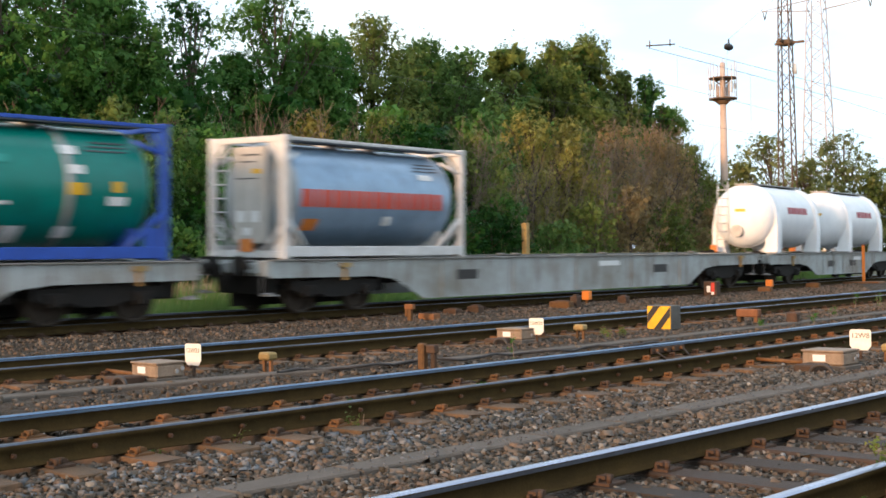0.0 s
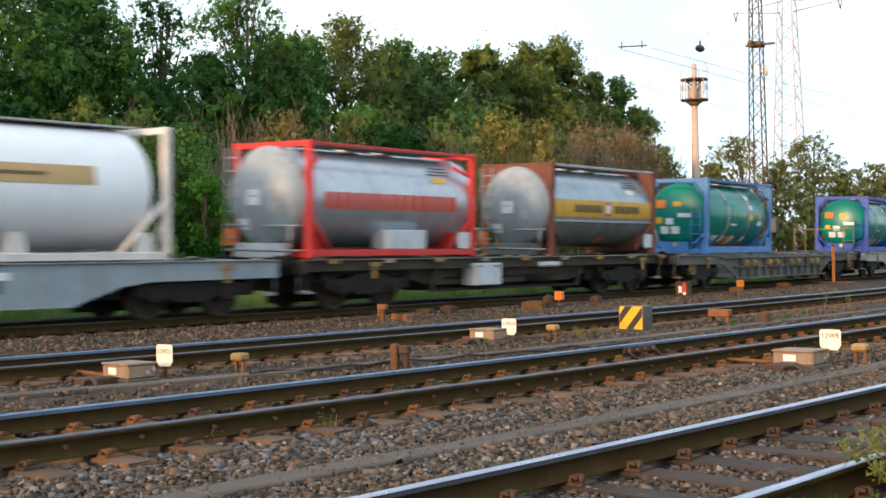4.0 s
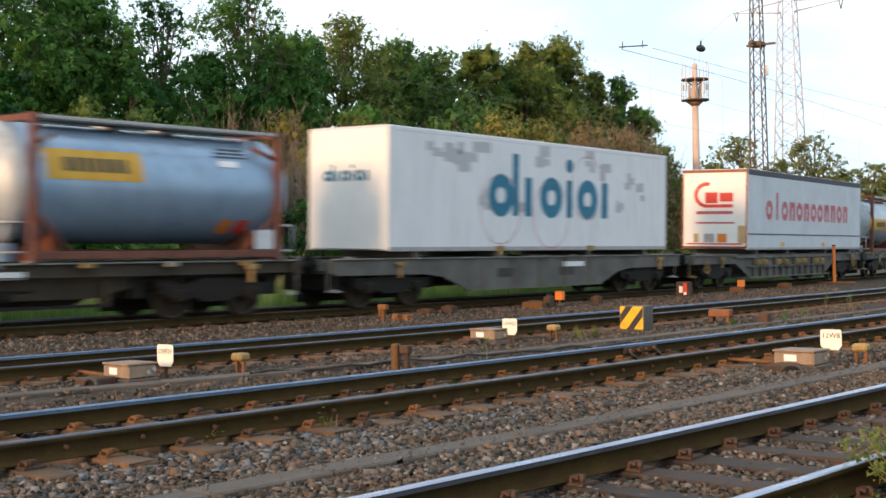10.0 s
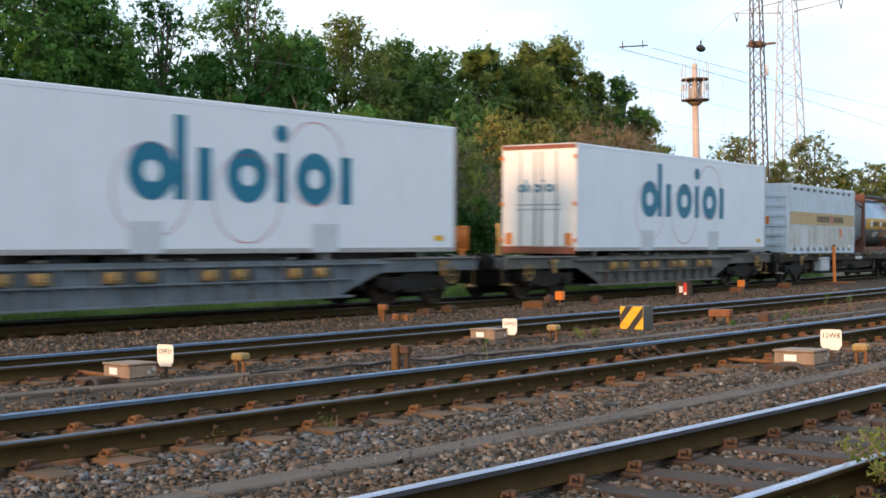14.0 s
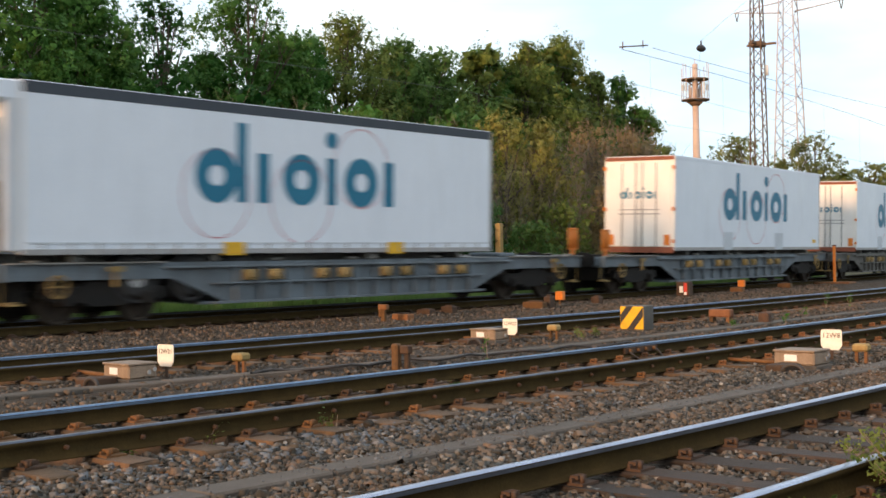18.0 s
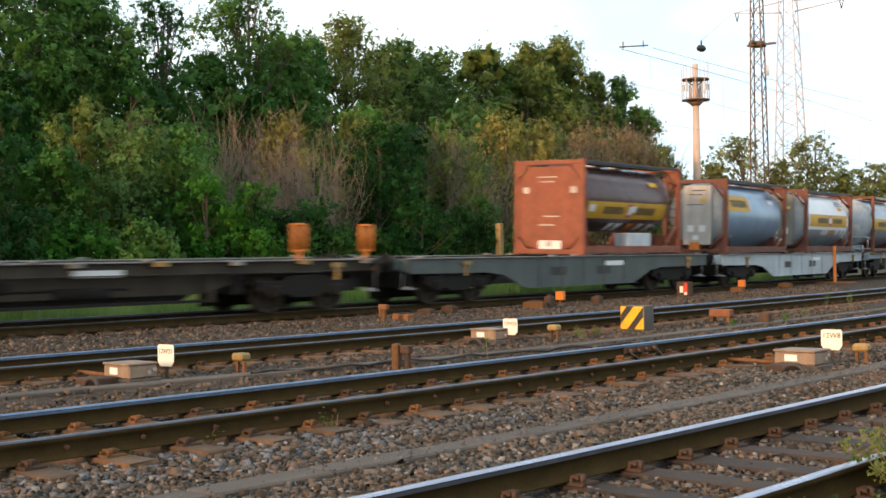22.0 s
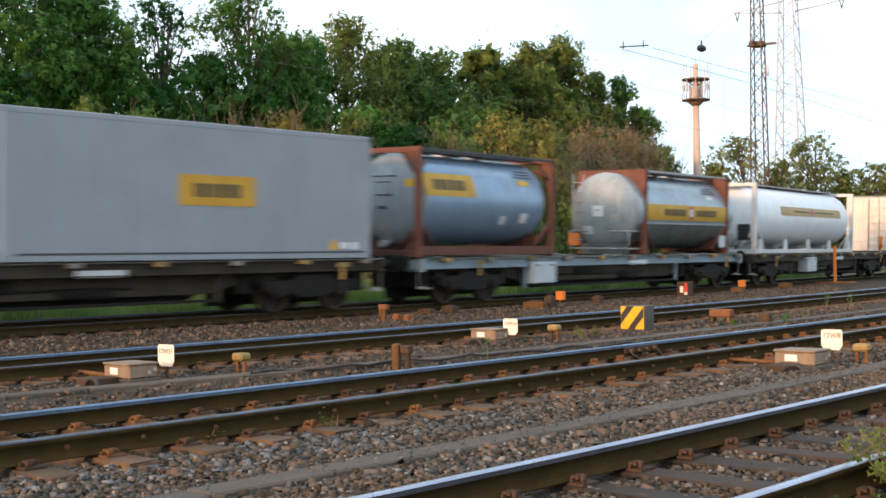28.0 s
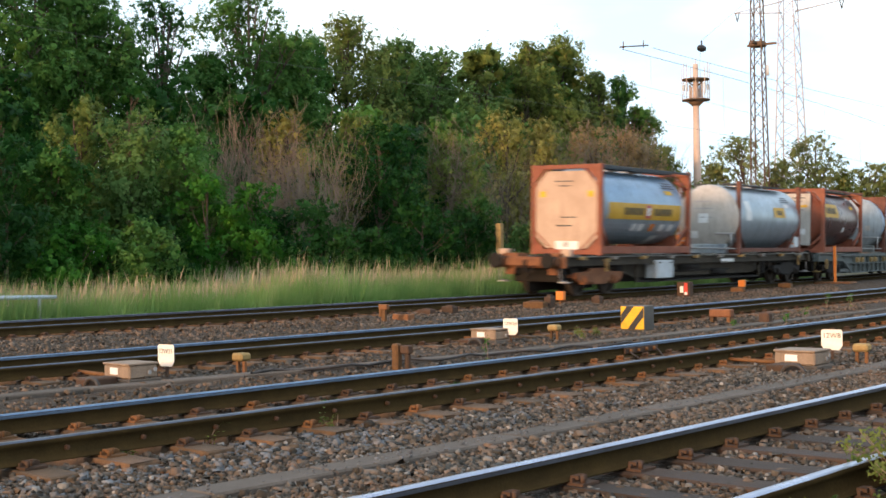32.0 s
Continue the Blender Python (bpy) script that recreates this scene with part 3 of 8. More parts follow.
def off_rails(x, w, rng):
    ok = np.ones(len(w), bool)
    for y in TRACK.values():
        d = np.abs(w - y)
        ok &= (np.abs(d - 0.7535) > 0.11)
    return ok & (np.abs(w - 6.22) > 0.175 - 0.07 * rng.random(len(w)) ** 2) & (np.abs(w - 12.1) > 0.10)


def pale_patch(x, w, rng):
    return off_rails(x, w, rng) & (w > 6.75) & (w < 7.65) & (rng.random(len(w)) < 0.6 * np.exp(-((x - 6.2) / 2.6) ** 2))


stone_field("ballast_stones", 74000, 2.2, 10.3, 0.0185, M["stone"], off_rails, 3, "loose brown and grey ballast stones beside the rails")
stone_field("ballast_stones_far", 24000, 10.3, 20.5, 0.022, M["stone"], off_rails, 4, "loose rusty ballast stones between far tracks")
stone_field("fresh_ballast_stones", 12000, 5.5, 7.7, 0.021, M["pale_stone"], pale_patch, 5, "fresh pale grey ballast stones along the sleeper ends")
stone_field("trough_grit", 700, 6.06, 6.38, 0.0085, M["pale_stone"], lambda x, w, rng: rng.random(len(w)) < 0.55 + 0.45 * np.sin(x * 1.7) * np.sin(x * 0.6 + 1), 6, "fine grit spilled over the concrete covers", 0.052)
stone_field("ballast_stones_aside", 11000, 2.2, 12.0, 0.034, M["stone"], off_rails, 8, "loose brown ballast stones behind the eye", reach=(-1.6, 0.47))
stone_field("pale_chips", 2600, 2.4, 10.2, 0.017, M["chip"], off_rails, 7, "scattered pale stone chips in the brown ballast", 0.012)


# ---- the goods train ----
def curve_bars(bm, x0, x1, r, zc, z0, z1, y=0.0, lift=0.006, n=14, top=1.0):
    """A band laid on the camera's side of a barrel, from height z0 to z1."""
    a0, a1 = math.asin(max(-1, min(1, (z0 - zc) / r))), math.asin(max(-1, min(1, (z1 - zc) / r)))
    rows = []
    for i in range(n + 1):
        a = a0 + (a1 - a0) * i / n
        rows.append([bm.verts.new((x, y - (r + lift) * math.cos(a), zc + (r + lift) * math.sin(a))) for x in (x0, x1)])
    for p, q in zip(rows, rows[1:]):
        f = bm.faces.new((p[0], p[1], q[1], q[0]))
        f.smooth = True
    return bm


def word_bars(x0, x1, z0, z1, put, rnd, gap=0.25, rise=0.0):
    """Unreadable lettering as plain bars."""
    x = x0
    h = z1 - z0
    while x < x1 - 0.4 * h:
        w = min(rnd.uniform(0.5, 0.85) * h, x1 - x)
        put(x, x + w, z0, z1 + (h * rise if rnd.random() < 0.3 else 0.0))
        x += w + gap * h * 0.6


WHEEL_R = 0.46


def wheelset_mesh():
    bm = bmesh.new()
    for s in (-1, 1):
        y0 = s * 0.7535
        prof = [(-0.07, 0.40), (-0.07, 0.455), (0.055, 0.463), (0.06, 0.49), (0.085, 0.485), (0.09, 0.40)]
        ring = []
        for o, r in prof:
            ring.append([bm.verts.new((r * math.cos(2 * math.pi * i / 28), y0 - s * o, r * math.sin(2 * math.pi * i / 28))) for i in range(28)])
        web = []
        for o, r in ((0.03, 0.38), (0.0, 0.2), (-0.05, 0.12)):
            web.append([bm.verts.new((r * math.cos(2 * math.pi * i / 28), y0 - s * o, r * math.sin(2 * math.pi * i / 28))) for i in range(28)])
        seq = ring + [ring[0]]
        for a, b in zip(seq, seq[1:]):
            for i in range(28):
                bm.faces.new((a[i], a[(i + 1) % 28], b[(i + 1) % 28], b[i]))
        for a, b in zip([ring[0]] + web, web):
            for i in range(28):
                bm.faces.new((a[i], a[(i + 1) % 28], b[(i + 1) % 28], b[i]))
    tube(bm, (0, -1.0, 0), (0, 1.0, 0), 0.085, n=12)
    return mesh_of(bm, "wheelset", M["wheel"])


def bogie_mesh(material):
    bm = bmesh.new()
    for s in (-1, 1):
        y0, y1 = s * 0.93, s * 1.06
        prism(bm, [(-1.35, 0.50), (-1.35, 0.68), (-0.62, 0.70), (-0.45, 0.80), (0.45, 0.80), (0.62, 0.70), (1.35, 0.68), (1.35, 0.50), (1.15, 0.42),
                   (0.68, 0.42), (0.5, 0.40), (0.4, 0.33), (-0.4, 0.33), (-0.5, 0.40), (-0.68, 0.42), (-1.15, 0.42)], min(y0, y1), max(y0, y1))
        for x in (-0.9, 0.9):
            box(bm, x - 0.15, x + 0.15, min(y0, s * 1.13), max(y0, s * 1.13), 0.33, 0.60, bevel=0.03)
            tube(bm, (x, s * 1.13, 0.46), (x, s * 1.17, 0.46), 0.10, n=12)
            for o in (-0.24, 0.24):
                for k in range(4):
                    tube(bm, (x + o, s * 1.0, 0.42 + 0.05 * k), (x + o, s * 1.0, 0.45 + 0.05 * k), 0.075, n=10)
    box(bm, -0.22, 0.22, -0.95, 0.95, 0.45, 0.72, bevel=0.03)
    box(bm, -1.38, -1.28, -0.95, 0.95, 0.52, 0.62)
    box(bm, 1.28, 1.38, -0.95, 0.95, 0.52, 0.62)
    for x in (-0.52, 0.52):
        box(bm, x - 0.05, x + 0.05, -0.95, 0.95, 0.36, 0.46)
    tube(bm, (0, 0, 0.7), (0, 0, 0.86), 0.3, n=14)
    return mesh_of(bm, "bogie", material)


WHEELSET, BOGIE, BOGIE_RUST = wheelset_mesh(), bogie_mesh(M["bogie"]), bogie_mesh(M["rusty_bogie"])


def buffer_mesh():
    bm = bmesh.new()
    tube(bm, (0, 0, 0), (0.28, 0, 0), 0.11, 0.10, n=14)
    tube(bm, (0.28, 0, 0), (0.52, 0, 0), 0.075, n=12)
    tube(bm, (0.52, 0, 0), (0.55, 0, 0), 0.22, 0.23, n=18)
    tube(bm, (0.55, 0, 0), (0.57, 0, 0), 0.23, 0.20, n=18)
    box(bm, -0.03, 0.0, -0.17, 0.17, -0.17, 0.17)
    return mesh_of(bm, "buffer", M["bogie"])


def hook_mesh():
    bm = boxes((0, 0.35, -0.04, 0.04, -0.06, 0.06), (0.30, 0.38, -0.05, 0.05, -0.30, 0.02))
    tube(bm, (0.2, 0.25, 0.0), (0.45, 0.22, -0.35), 0.03, n=6)
    tube(bm, (0.2, -0.25, 0.0), (0.45, -0.22, -0.35), 0.03, n=6)
    return mesh_of(bm, "coupling", M["bogie"])


BUFFER, HOOK = buffer_mesh(), hook_mesh()
SPIGOT = mesh_of(boxes((-0.10, 0.10, -0.09, 0.09, -0.02, 0.035), bevel=0.015), "spigot", M["deck"])
BLOCK = mesh_of(boxes((-0.17, 0.17, -0.07, 0.05, -0.12, 0.10), (-0.12, 0.12, -0.11, -0.06, -0.07, 0.05), bevel=0.015), "lifting_block", M["ochre"])
HANDWHEEL_BM = bmesh.new()
for _k in range(16):
    _a, _b = 2 * math.pi * _k / 16, 2 * math.pi * (_k + 1) / 16
    tube(HANDWHEEL_BM, (0.2 * math.cos(_a), 0, 0.2 * math.sin(_a)), (0.2 * math.cos(_b), 0, 0.2 * math.sin(_b)), 0.022, n=6)
for _k in range(4):
    tube(HANDWHEEL_BM, (0, 0, 0), (0.2 * math.cos(_k * math.pi / 2), 0, 0.2 * math.sin(_k * math.pi / 2)), 0.014, n=5)
HANDWHEEL = mesh_of(HANDWHEEL_BM, "brake_wheel", M["ochre"])


def wagon(kind, length, paint, label, stakes=(), box_at=None, rust_end=False, belly=0.33, rail_end=False, seed=0):
    """A flat wagon about its middle: fish-belly, pocket or skeletal."""
    rnd = random.Random(seed)
    h = length / 2 - 0.57
    top = empty({"fish": "container_wagon", "pocket": "pocket_wagon", "flat": "skeletal_wagon"}[kind])
    tagged(top, label, "wagon", "wagons of the goods train")
    bogie_x = h - 2.15
    for s in (-1, 1):
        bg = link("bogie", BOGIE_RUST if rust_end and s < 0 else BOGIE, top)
        bg.matrix_basis = Matrix.Translation((s * bogie_x, 0, 0))
        for a in (-0.9, 0.9):
            ws = link("wheelset", WHEELSET, bg)
            ws.matrix_basis = Matrix.Translation((a, 0, WHEEL_R))
        for y in (-0.875, 0.875):
            b = link("buffer", BUFFER, top)
            b.matrix_basis = Matrix.Translation((s * h, y, 1.03)) @ Matrix.Rotation(0 if s > 0 else math.pi, 4, "Z")
        k = link("coupling", HOOK, top)
        k.matrix_basis = Matrix.Translation((s * h, 0, 1.0)) @ Matrix.Rotation(0 if s > 0 else math.pi, 4, "Z")
        part("headstock", boxes((s * h - 0.12, s * h + 0.0, -1.2, 1.2, 0.82, 1.14), (s * h - 0.3, s * h - 0.12, -1.0, 1.0, 0.88, 1.10), bevel=0.012), M["rusty_bogie"] if rust_end and s < 0 else paint, top)
        if rust_end and s < 0:
            for y in (-1.0, 0.45):
                part("end_bracket", boxes((-h - 0.06, -h + 0.5, y, y + 0.5, 1.14, 1.24), (-h - 0.05, -h + 0.02, y + 0.1, y + 0.4, 0.62, 0.84), bevel=0.01), M["rusty_bogie"], top)
        for y in (-1.02, 1.02):
            bm = bmesh.new()
            tube(bm, (s * (h + 0.06), y, 0.45), (s * (h + 0.06), y, 1.05), 0.017, n=6)
            tube(bm, (s * (h + 0.06), y, 0.45), (s * (h - 0.25), y, 0.45), 0.017, n=6)
            box(bm, s * (h - 0.15) - 0.13, s * (h - 0.15) + 0.13, y - 0.14, y + 0.14, 0.40, 0.43)
            part("shunter_step", bm, M["ochre"] if kind == "pocket" else M["galv"], top)
    if kind == "fish":
        for s in (-1, 1):
            run = [(-h, 0.78), (-h, 1.14), (h, 1.14), (h, 0.78), (h - 3.2, 0.76), (h - 3.9, 0.68), (h - 4.9, belly), (-h + 4.9, belly), (-h + 3.9, 0.68), (-h + 3.2, 0.76)]
            y0, y1 = sorted((s * 1.17, s * 1.21))
            part("side_sill", prism(bmesh.new(), run, y0, y1), paint, top)
            y0, y1 = sorted((s * 1.10, s * 1.275))
            part("top_flange", boxes((-h, h, y0, y1, 1.135, 1.16), bevel=0.006), M["deck"], top)
            y0, y1 = sorted((s * 1.12, s * 1.255))
            part("bottom_flange", boxes((-h + 4.9, h - 4.9, y0, y1, belly - 0.022, belly)), paint, top)
        for i in range(int(length / 1.6)):
            x = -h + 0.8 + i * 1.6
            part("cross_member", boxes((x - 0.06, x + 0.06, -1.17, 1.17, 0.9, 1.12)), paint, top)
        for i in range(5):
            x = -h + 5.6 + i * (2 * h - 11.2) / 4
            part("web_stiffener", boxes((x - 0.02, x + 0.02, -1.245, -1.21, belly + 0.01, 1.13)), paint, top)
        part("centre_sill", boxes((-h + 0.12, h - 0.12, -0.2, 0.2, 0.86, 1.12), bevel=0.01), paint, top)
        for x in (-h + 6.2, h - 7.2):
            part("data_panel", boxes((x, x + 0.8, -1.218, -1.211, 0.62, 0.86)), M["black"], top)
        part("air_tank", tube(bmesh.new(), (-1.4, 0.5, 0.72), (0.4, 0.5, 0.72), 0.2, n=14), M["bogie"], top)
    elif kind == "pocket":
        for s in (-1, 1):
            y0, y1 = sorted((s * 1.12, s * 1.17))
            run = [(-h, 0.84), (-h, 1.14), (h, 1.14), (h, 0.84), (h - 3.6, 0.82), (h - 5.0, 0.30), (-h + 5.0, 0.30), (-h + 3.6, 0.82)]
            part("side_sill", prism(bmesh.new(), run, y0, y1), paint, top)
            for z0, z1 in ((1.02, 1.06), (0.68, 0.72), (0.28, 0.33)):
                a = 4.6 if z0 < 1 else 3.4
                y0, y1 = sorted((s * 1.17, s * 1.29))
                part("side_flange", boxes((-h + a, h - a, y0, y1, z0, z1), bevel=0.006), paint, top)
            y0, y1 = sorted((s * 1.05, s * 1.27))
            for e in (-1, 1):
                x0, x1 = sorted((e * h, e * (h - 3.4)))
                part("end_flange", boxes((x0, x1, y0, y1, 1.135, 1.16)), M["deck"], top)
        n = 12
        for i in range(n):
            x = -h + 5.2 + i * (2 * h - 10.4) / (n - 1)
            part("rib_post", boxes((x - 0.035, x + 0.035, -1.275, -1.17, 0.33, 1.02)), paint, top)
        for i in range(n - 1):
            if i % 3 != 2:
                x = -h + 5.2 + (i + 0.5) * (2 * h - 10.4) / (n - 1)
                b = link("lifting_block", BLOCK, top)
                b.matrix_basis = Matrix.Translation((x, -1.25, 0.87))
        part("pocket_floor", boxes((-h + 4.4, h - 4.4, -1.1, 1.1, 0.27, 0.33)), paint, top)
        for e in (-1, 1):
            x0, x1 = sorted((e * h, e * (h - 4.2)))
            part("end_platform", boxes((x0 + 0.12, x1 - 0.12, -1.1, 1.1, 1.05, 1.13)), M["deck"], top)
            part("hitch_plate" if e > 0 else "end_stop", boxes((e * (h - 2.6) - 0.4, e * (h - 2.6) + 0.4, -0.5, 0.5, 1.13, 1.24 if e > 0 else 1.16), bevel=0.03), paint, top)
            wh = link("brake_wheel", HANDWHEEL, top)
            wh.matrix_basis = Matrix.Translation((e * (h - 1.0), -1.2, 0.72))
    else:
        for s in (-1, 1):
            y0, y1 = sorted((s * 1.02, s * 1.06))
            part("side_sill", prism(bmesh.new(), [(-h, 0.90), (-h, 1.14), (h, 1.14), (h, 0.90)], y0, y1), paint, top)
            y0, y1 = sorted((s * 0.70, s * 0.74))
            # always dark brown: shadow on the structure below the sill is painted in
            part("belly_web", prism(bmesh.new(), [(-h + 3.0, 0.88), (-h + 3.0, 1.12), (h - 3.0, 1.12), (h - 3.0, 0.88), (h - 4.8, 0.46), (-h + 4.8, 0.46)], y0, y1), M["w_brown"], top)
            y0, y1 = sorted((s * 0.98, s * 1.16))
            part("top_flange", boxes((-h, h, y0, y1, 1.125, 1.155), bevel=0.005), M["deck"], top)
            part("bottom_flange", boxes((-h, h, y0 + 0.02, y1 - 0.02, 0.885, 0.90)), paint, top)
        for i in range(int(length / 1.9)):
            x = -h + 0.9 + i * 1.9
            part("cross_member", boxes((x - 0.06, x + 0.06, -1.02, 1.02, 0.92, 1.12)), paint, top)
            part("outrigger", boxes((x - 0.12, x + 0.12, -1.26, -1.06, 1.05, 1.15), bevel=0.01), M["deck"] if i % 2 else M["ochre"], top)
        # deep dark belly also blocks the view through, for the under-wagon shade
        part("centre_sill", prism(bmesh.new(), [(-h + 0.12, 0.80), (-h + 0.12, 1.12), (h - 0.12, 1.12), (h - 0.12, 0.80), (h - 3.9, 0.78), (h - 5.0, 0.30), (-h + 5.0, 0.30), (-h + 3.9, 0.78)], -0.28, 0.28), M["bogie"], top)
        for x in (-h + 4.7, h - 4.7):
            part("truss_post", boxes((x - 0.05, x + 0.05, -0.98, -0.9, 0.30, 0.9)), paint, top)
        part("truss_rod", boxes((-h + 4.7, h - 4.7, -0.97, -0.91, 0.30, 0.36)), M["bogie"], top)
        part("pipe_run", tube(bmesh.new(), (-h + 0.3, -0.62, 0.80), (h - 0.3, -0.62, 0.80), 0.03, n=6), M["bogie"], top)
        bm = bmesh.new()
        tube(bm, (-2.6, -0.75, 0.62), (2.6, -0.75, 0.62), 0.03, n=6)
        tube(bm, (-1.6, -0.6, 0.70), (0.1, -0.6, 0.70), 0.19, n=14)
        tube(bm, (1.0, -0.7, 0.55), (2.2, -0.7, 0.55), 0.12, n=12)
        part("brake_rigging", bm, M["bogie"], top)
    # brake gear and pipes hung under the frame
    if kind != "pocket":
        for k in range(7):
            x = -h + 4.4 + (2 * h - 8.8) * (k + rnd.uniform(0.1, 0.7)) / 7
            zz = rnd.uniform(0.38, 0.62)
            if k % 3 == 0:
                part("air_tank", tube(bmesh.new(), (x - 0.5, 0.35, zz + 0.1), (x + 0.5, 0.35, zz + 0.1), 0.2, n=14), M["bogie"], top)
            else:
                part("brake_gear", boxes((x - rnd.uniform(0.15, 0.5), x + rnd.uniform(0.1, 0.4), 0.1, 0.6, zz, 0.92), bevel=0.02), M["bogie"], top)
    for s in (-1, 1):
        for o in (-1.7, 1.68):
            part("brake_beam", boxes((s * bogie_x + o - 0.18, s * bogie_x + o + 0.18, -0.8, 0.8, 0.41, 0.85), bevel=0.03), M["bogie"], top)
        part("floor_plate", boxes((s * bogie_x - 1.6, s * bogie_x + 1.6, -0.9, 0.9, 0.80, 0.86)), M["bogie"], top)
        # added dark sheet along the bogie, standing in for shade under the train
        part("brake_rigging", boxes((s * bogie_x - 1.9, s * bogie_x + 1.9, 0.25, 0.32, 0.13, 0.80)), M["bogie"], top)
    if box_at is not None:
        bx = part("equipment_box", boxes((box_at, box_at + 1.15, -1.2, -0.78, 0.42, 1.0), bevel=0.025), M["box_white"], top, "pale grey equipment box")
        part("box_hinge", boxes((box_at + 0.1, box_at + 0.25, -1.225, -1.2, 0.9, 0.94), (box_at + 0.85, box_at + 1.0, -1.225, -1.2, 0.9, 0.94)), M["w_mid"], bx)
    for x in (-h + 0.5, -0.35, 0.35, h - 0.5, -h + 6.4, h - 6.4):
        for y in (-1.12, 1.12):
            sp = link("spigot", SPIGOT, top)
            sp.matrix_basis = Matrix.Translation((x, y, 1.165 if kind != "pocket" else 1.17))
    for x in stakes:
        bm = bmesh.new()
        for o in (-0.21, 0.21):
            tube(bm, (x + o, -0.98, 1.34), (x + o, -0.98, 1.92), 0.03, n=6)
        for zz in (1.34, 1.92):
            tube(bm, (x - 0.21, -0.98, zz), (x + 0.21, -0.98, zz), 0.03, n=6)
        for k in range(6):
            tube(bm, (x - 0.15 + 0.06 * k, -0.98, 1.36), (x - 0.15 + 0.06 * k, -0.98, 1.90), 0.018, n=5)
        box(bm, x - 0.06, x + 0.06, -1.0, -0.94, 1.1, 1.36)
        part("folding_stop", bm, M["orange"], top, "orange folding stop")
    if rail_end:
        for y in (-1.1, 1.1):
            for p, q, rr in (((h - 0.15, 1.14), (h - 0.15, 2.2), 0.025), ((h - 1.6, 1.14), (h - 1.6, 2.2), 0.025), ((h - 0.15, 2.2), (h - 1.6, 2.2), 0.022), ((h - 0.15, 1.7), (h - 1.6, 1.7), 0.018)):
                part("railing_bar", tube(bmesh.new(), (p[0], y, p[1]), (q[0], y, q[1]), rr, n=6), M["ochre"], top)
        part("railing_bar", tube(bmesh.new(), (h - 0.15, -1.1, 2.2), (h - 0.15, 1.1, 2.2), 0.025, n=6), M["ochre"], top)
    if kind != "pocket":
        part("white_stencil", boxes((1.2, 2.3, -1.2165 if kind == "fish" else -1.066, -1.211 if kind == "fish" else -1.0605, 0.86, 1.0)), M["label_white"], top)
    for x in (h - 1.4, -h + 2.2):
        part("yellow_lever", boxes((x - 0.16, x + 0.16, -1.29, -1.26, 0.98, 1.08), (x - 0.03, x + 0.03, -1.28, -1.22, 0.7, 1.0)), M["ochre"], top)
    return top


def ladder(x, y, z0, z1, width, parent, material, across="y"):
    bm = bmesh.new()
    for o in (0, width):
        tube(bm, (x, y + o, z0), (x, y + o, z1), 0.022, n=6)
    k = z0 + 0.25
    while k < z1 - 0.1:
        tube(bm, (x, y, k), (x, y + width, k), 0.018, n=5)
        k += 0.3
    part("ladder", bm, material, parent)


def barrel(bm, x0, x1, r, zc, dome=0.42, n=44):
    prof = [(x0 + dome * (1 - math.cos(t)), r * math.sin(t)) for t in [math.pi / 2 * i / 8 for i in range(9)]]
    prof += [(x1 - dome * (1 - math.cos(t)), r * math.sin(t)) for t in [math.pi / 2 * i / 8 for i in range(8, -1, -1)]]
    return lathe_x(bm, prof, 0, zc, n)


CASTING = boxes((-0.09, 0.09, -0.082, 0.082, 0, 0.118), bevel=0.012)
CASTING_ME = mesh_of(CASTING, "corner_casting", M["f_brown"])
PANEL_ME = {}


def plate_x(bm, pts, x0, x1):
    """A plate across the line: outline in y and z, from x0 to x1."""
    a = [bm.verts.new((x0, y, z)) for y, z in pts]
    b = [bm.verts.new((x1, y, z)) for y, z in pts]
    bm.faces.new(a)
    bm.faces.new(b[::-1])
    for i in range(len(pts)):
        j = (i + 1) % len(pts)
        bm.faces.new((a[i], a[j], b[j], b[i]))
    return bm


def dome_patch(y0, y1, z0, z1, x_end, dm, r, zc, lift=0.014, n=4):
    """A mark that follows the curve of the rear dome."""
    bm = bmesh.new()
    rows = []
    for i in range(n + 1):
        row = []
        for j in range(n + 1):
            y, z = y0 + (y1 - y0) * i / n, z0 + (z1 - z0) * j / n
            k = min(0.98, math.hypot(y, z - zc) / r)
            row.append(bm.verts.new((x_end - lift + dm * (1 - math.sqrt(1 - k * k)), y, z)))
        rows.append(row)
    for p, q in zip(rows, rows[1:]):
        for j in range(n):
            bm.faces.new((p[j], p[j + 1], q[j + 1], q[j])).smooth = True
    return bm


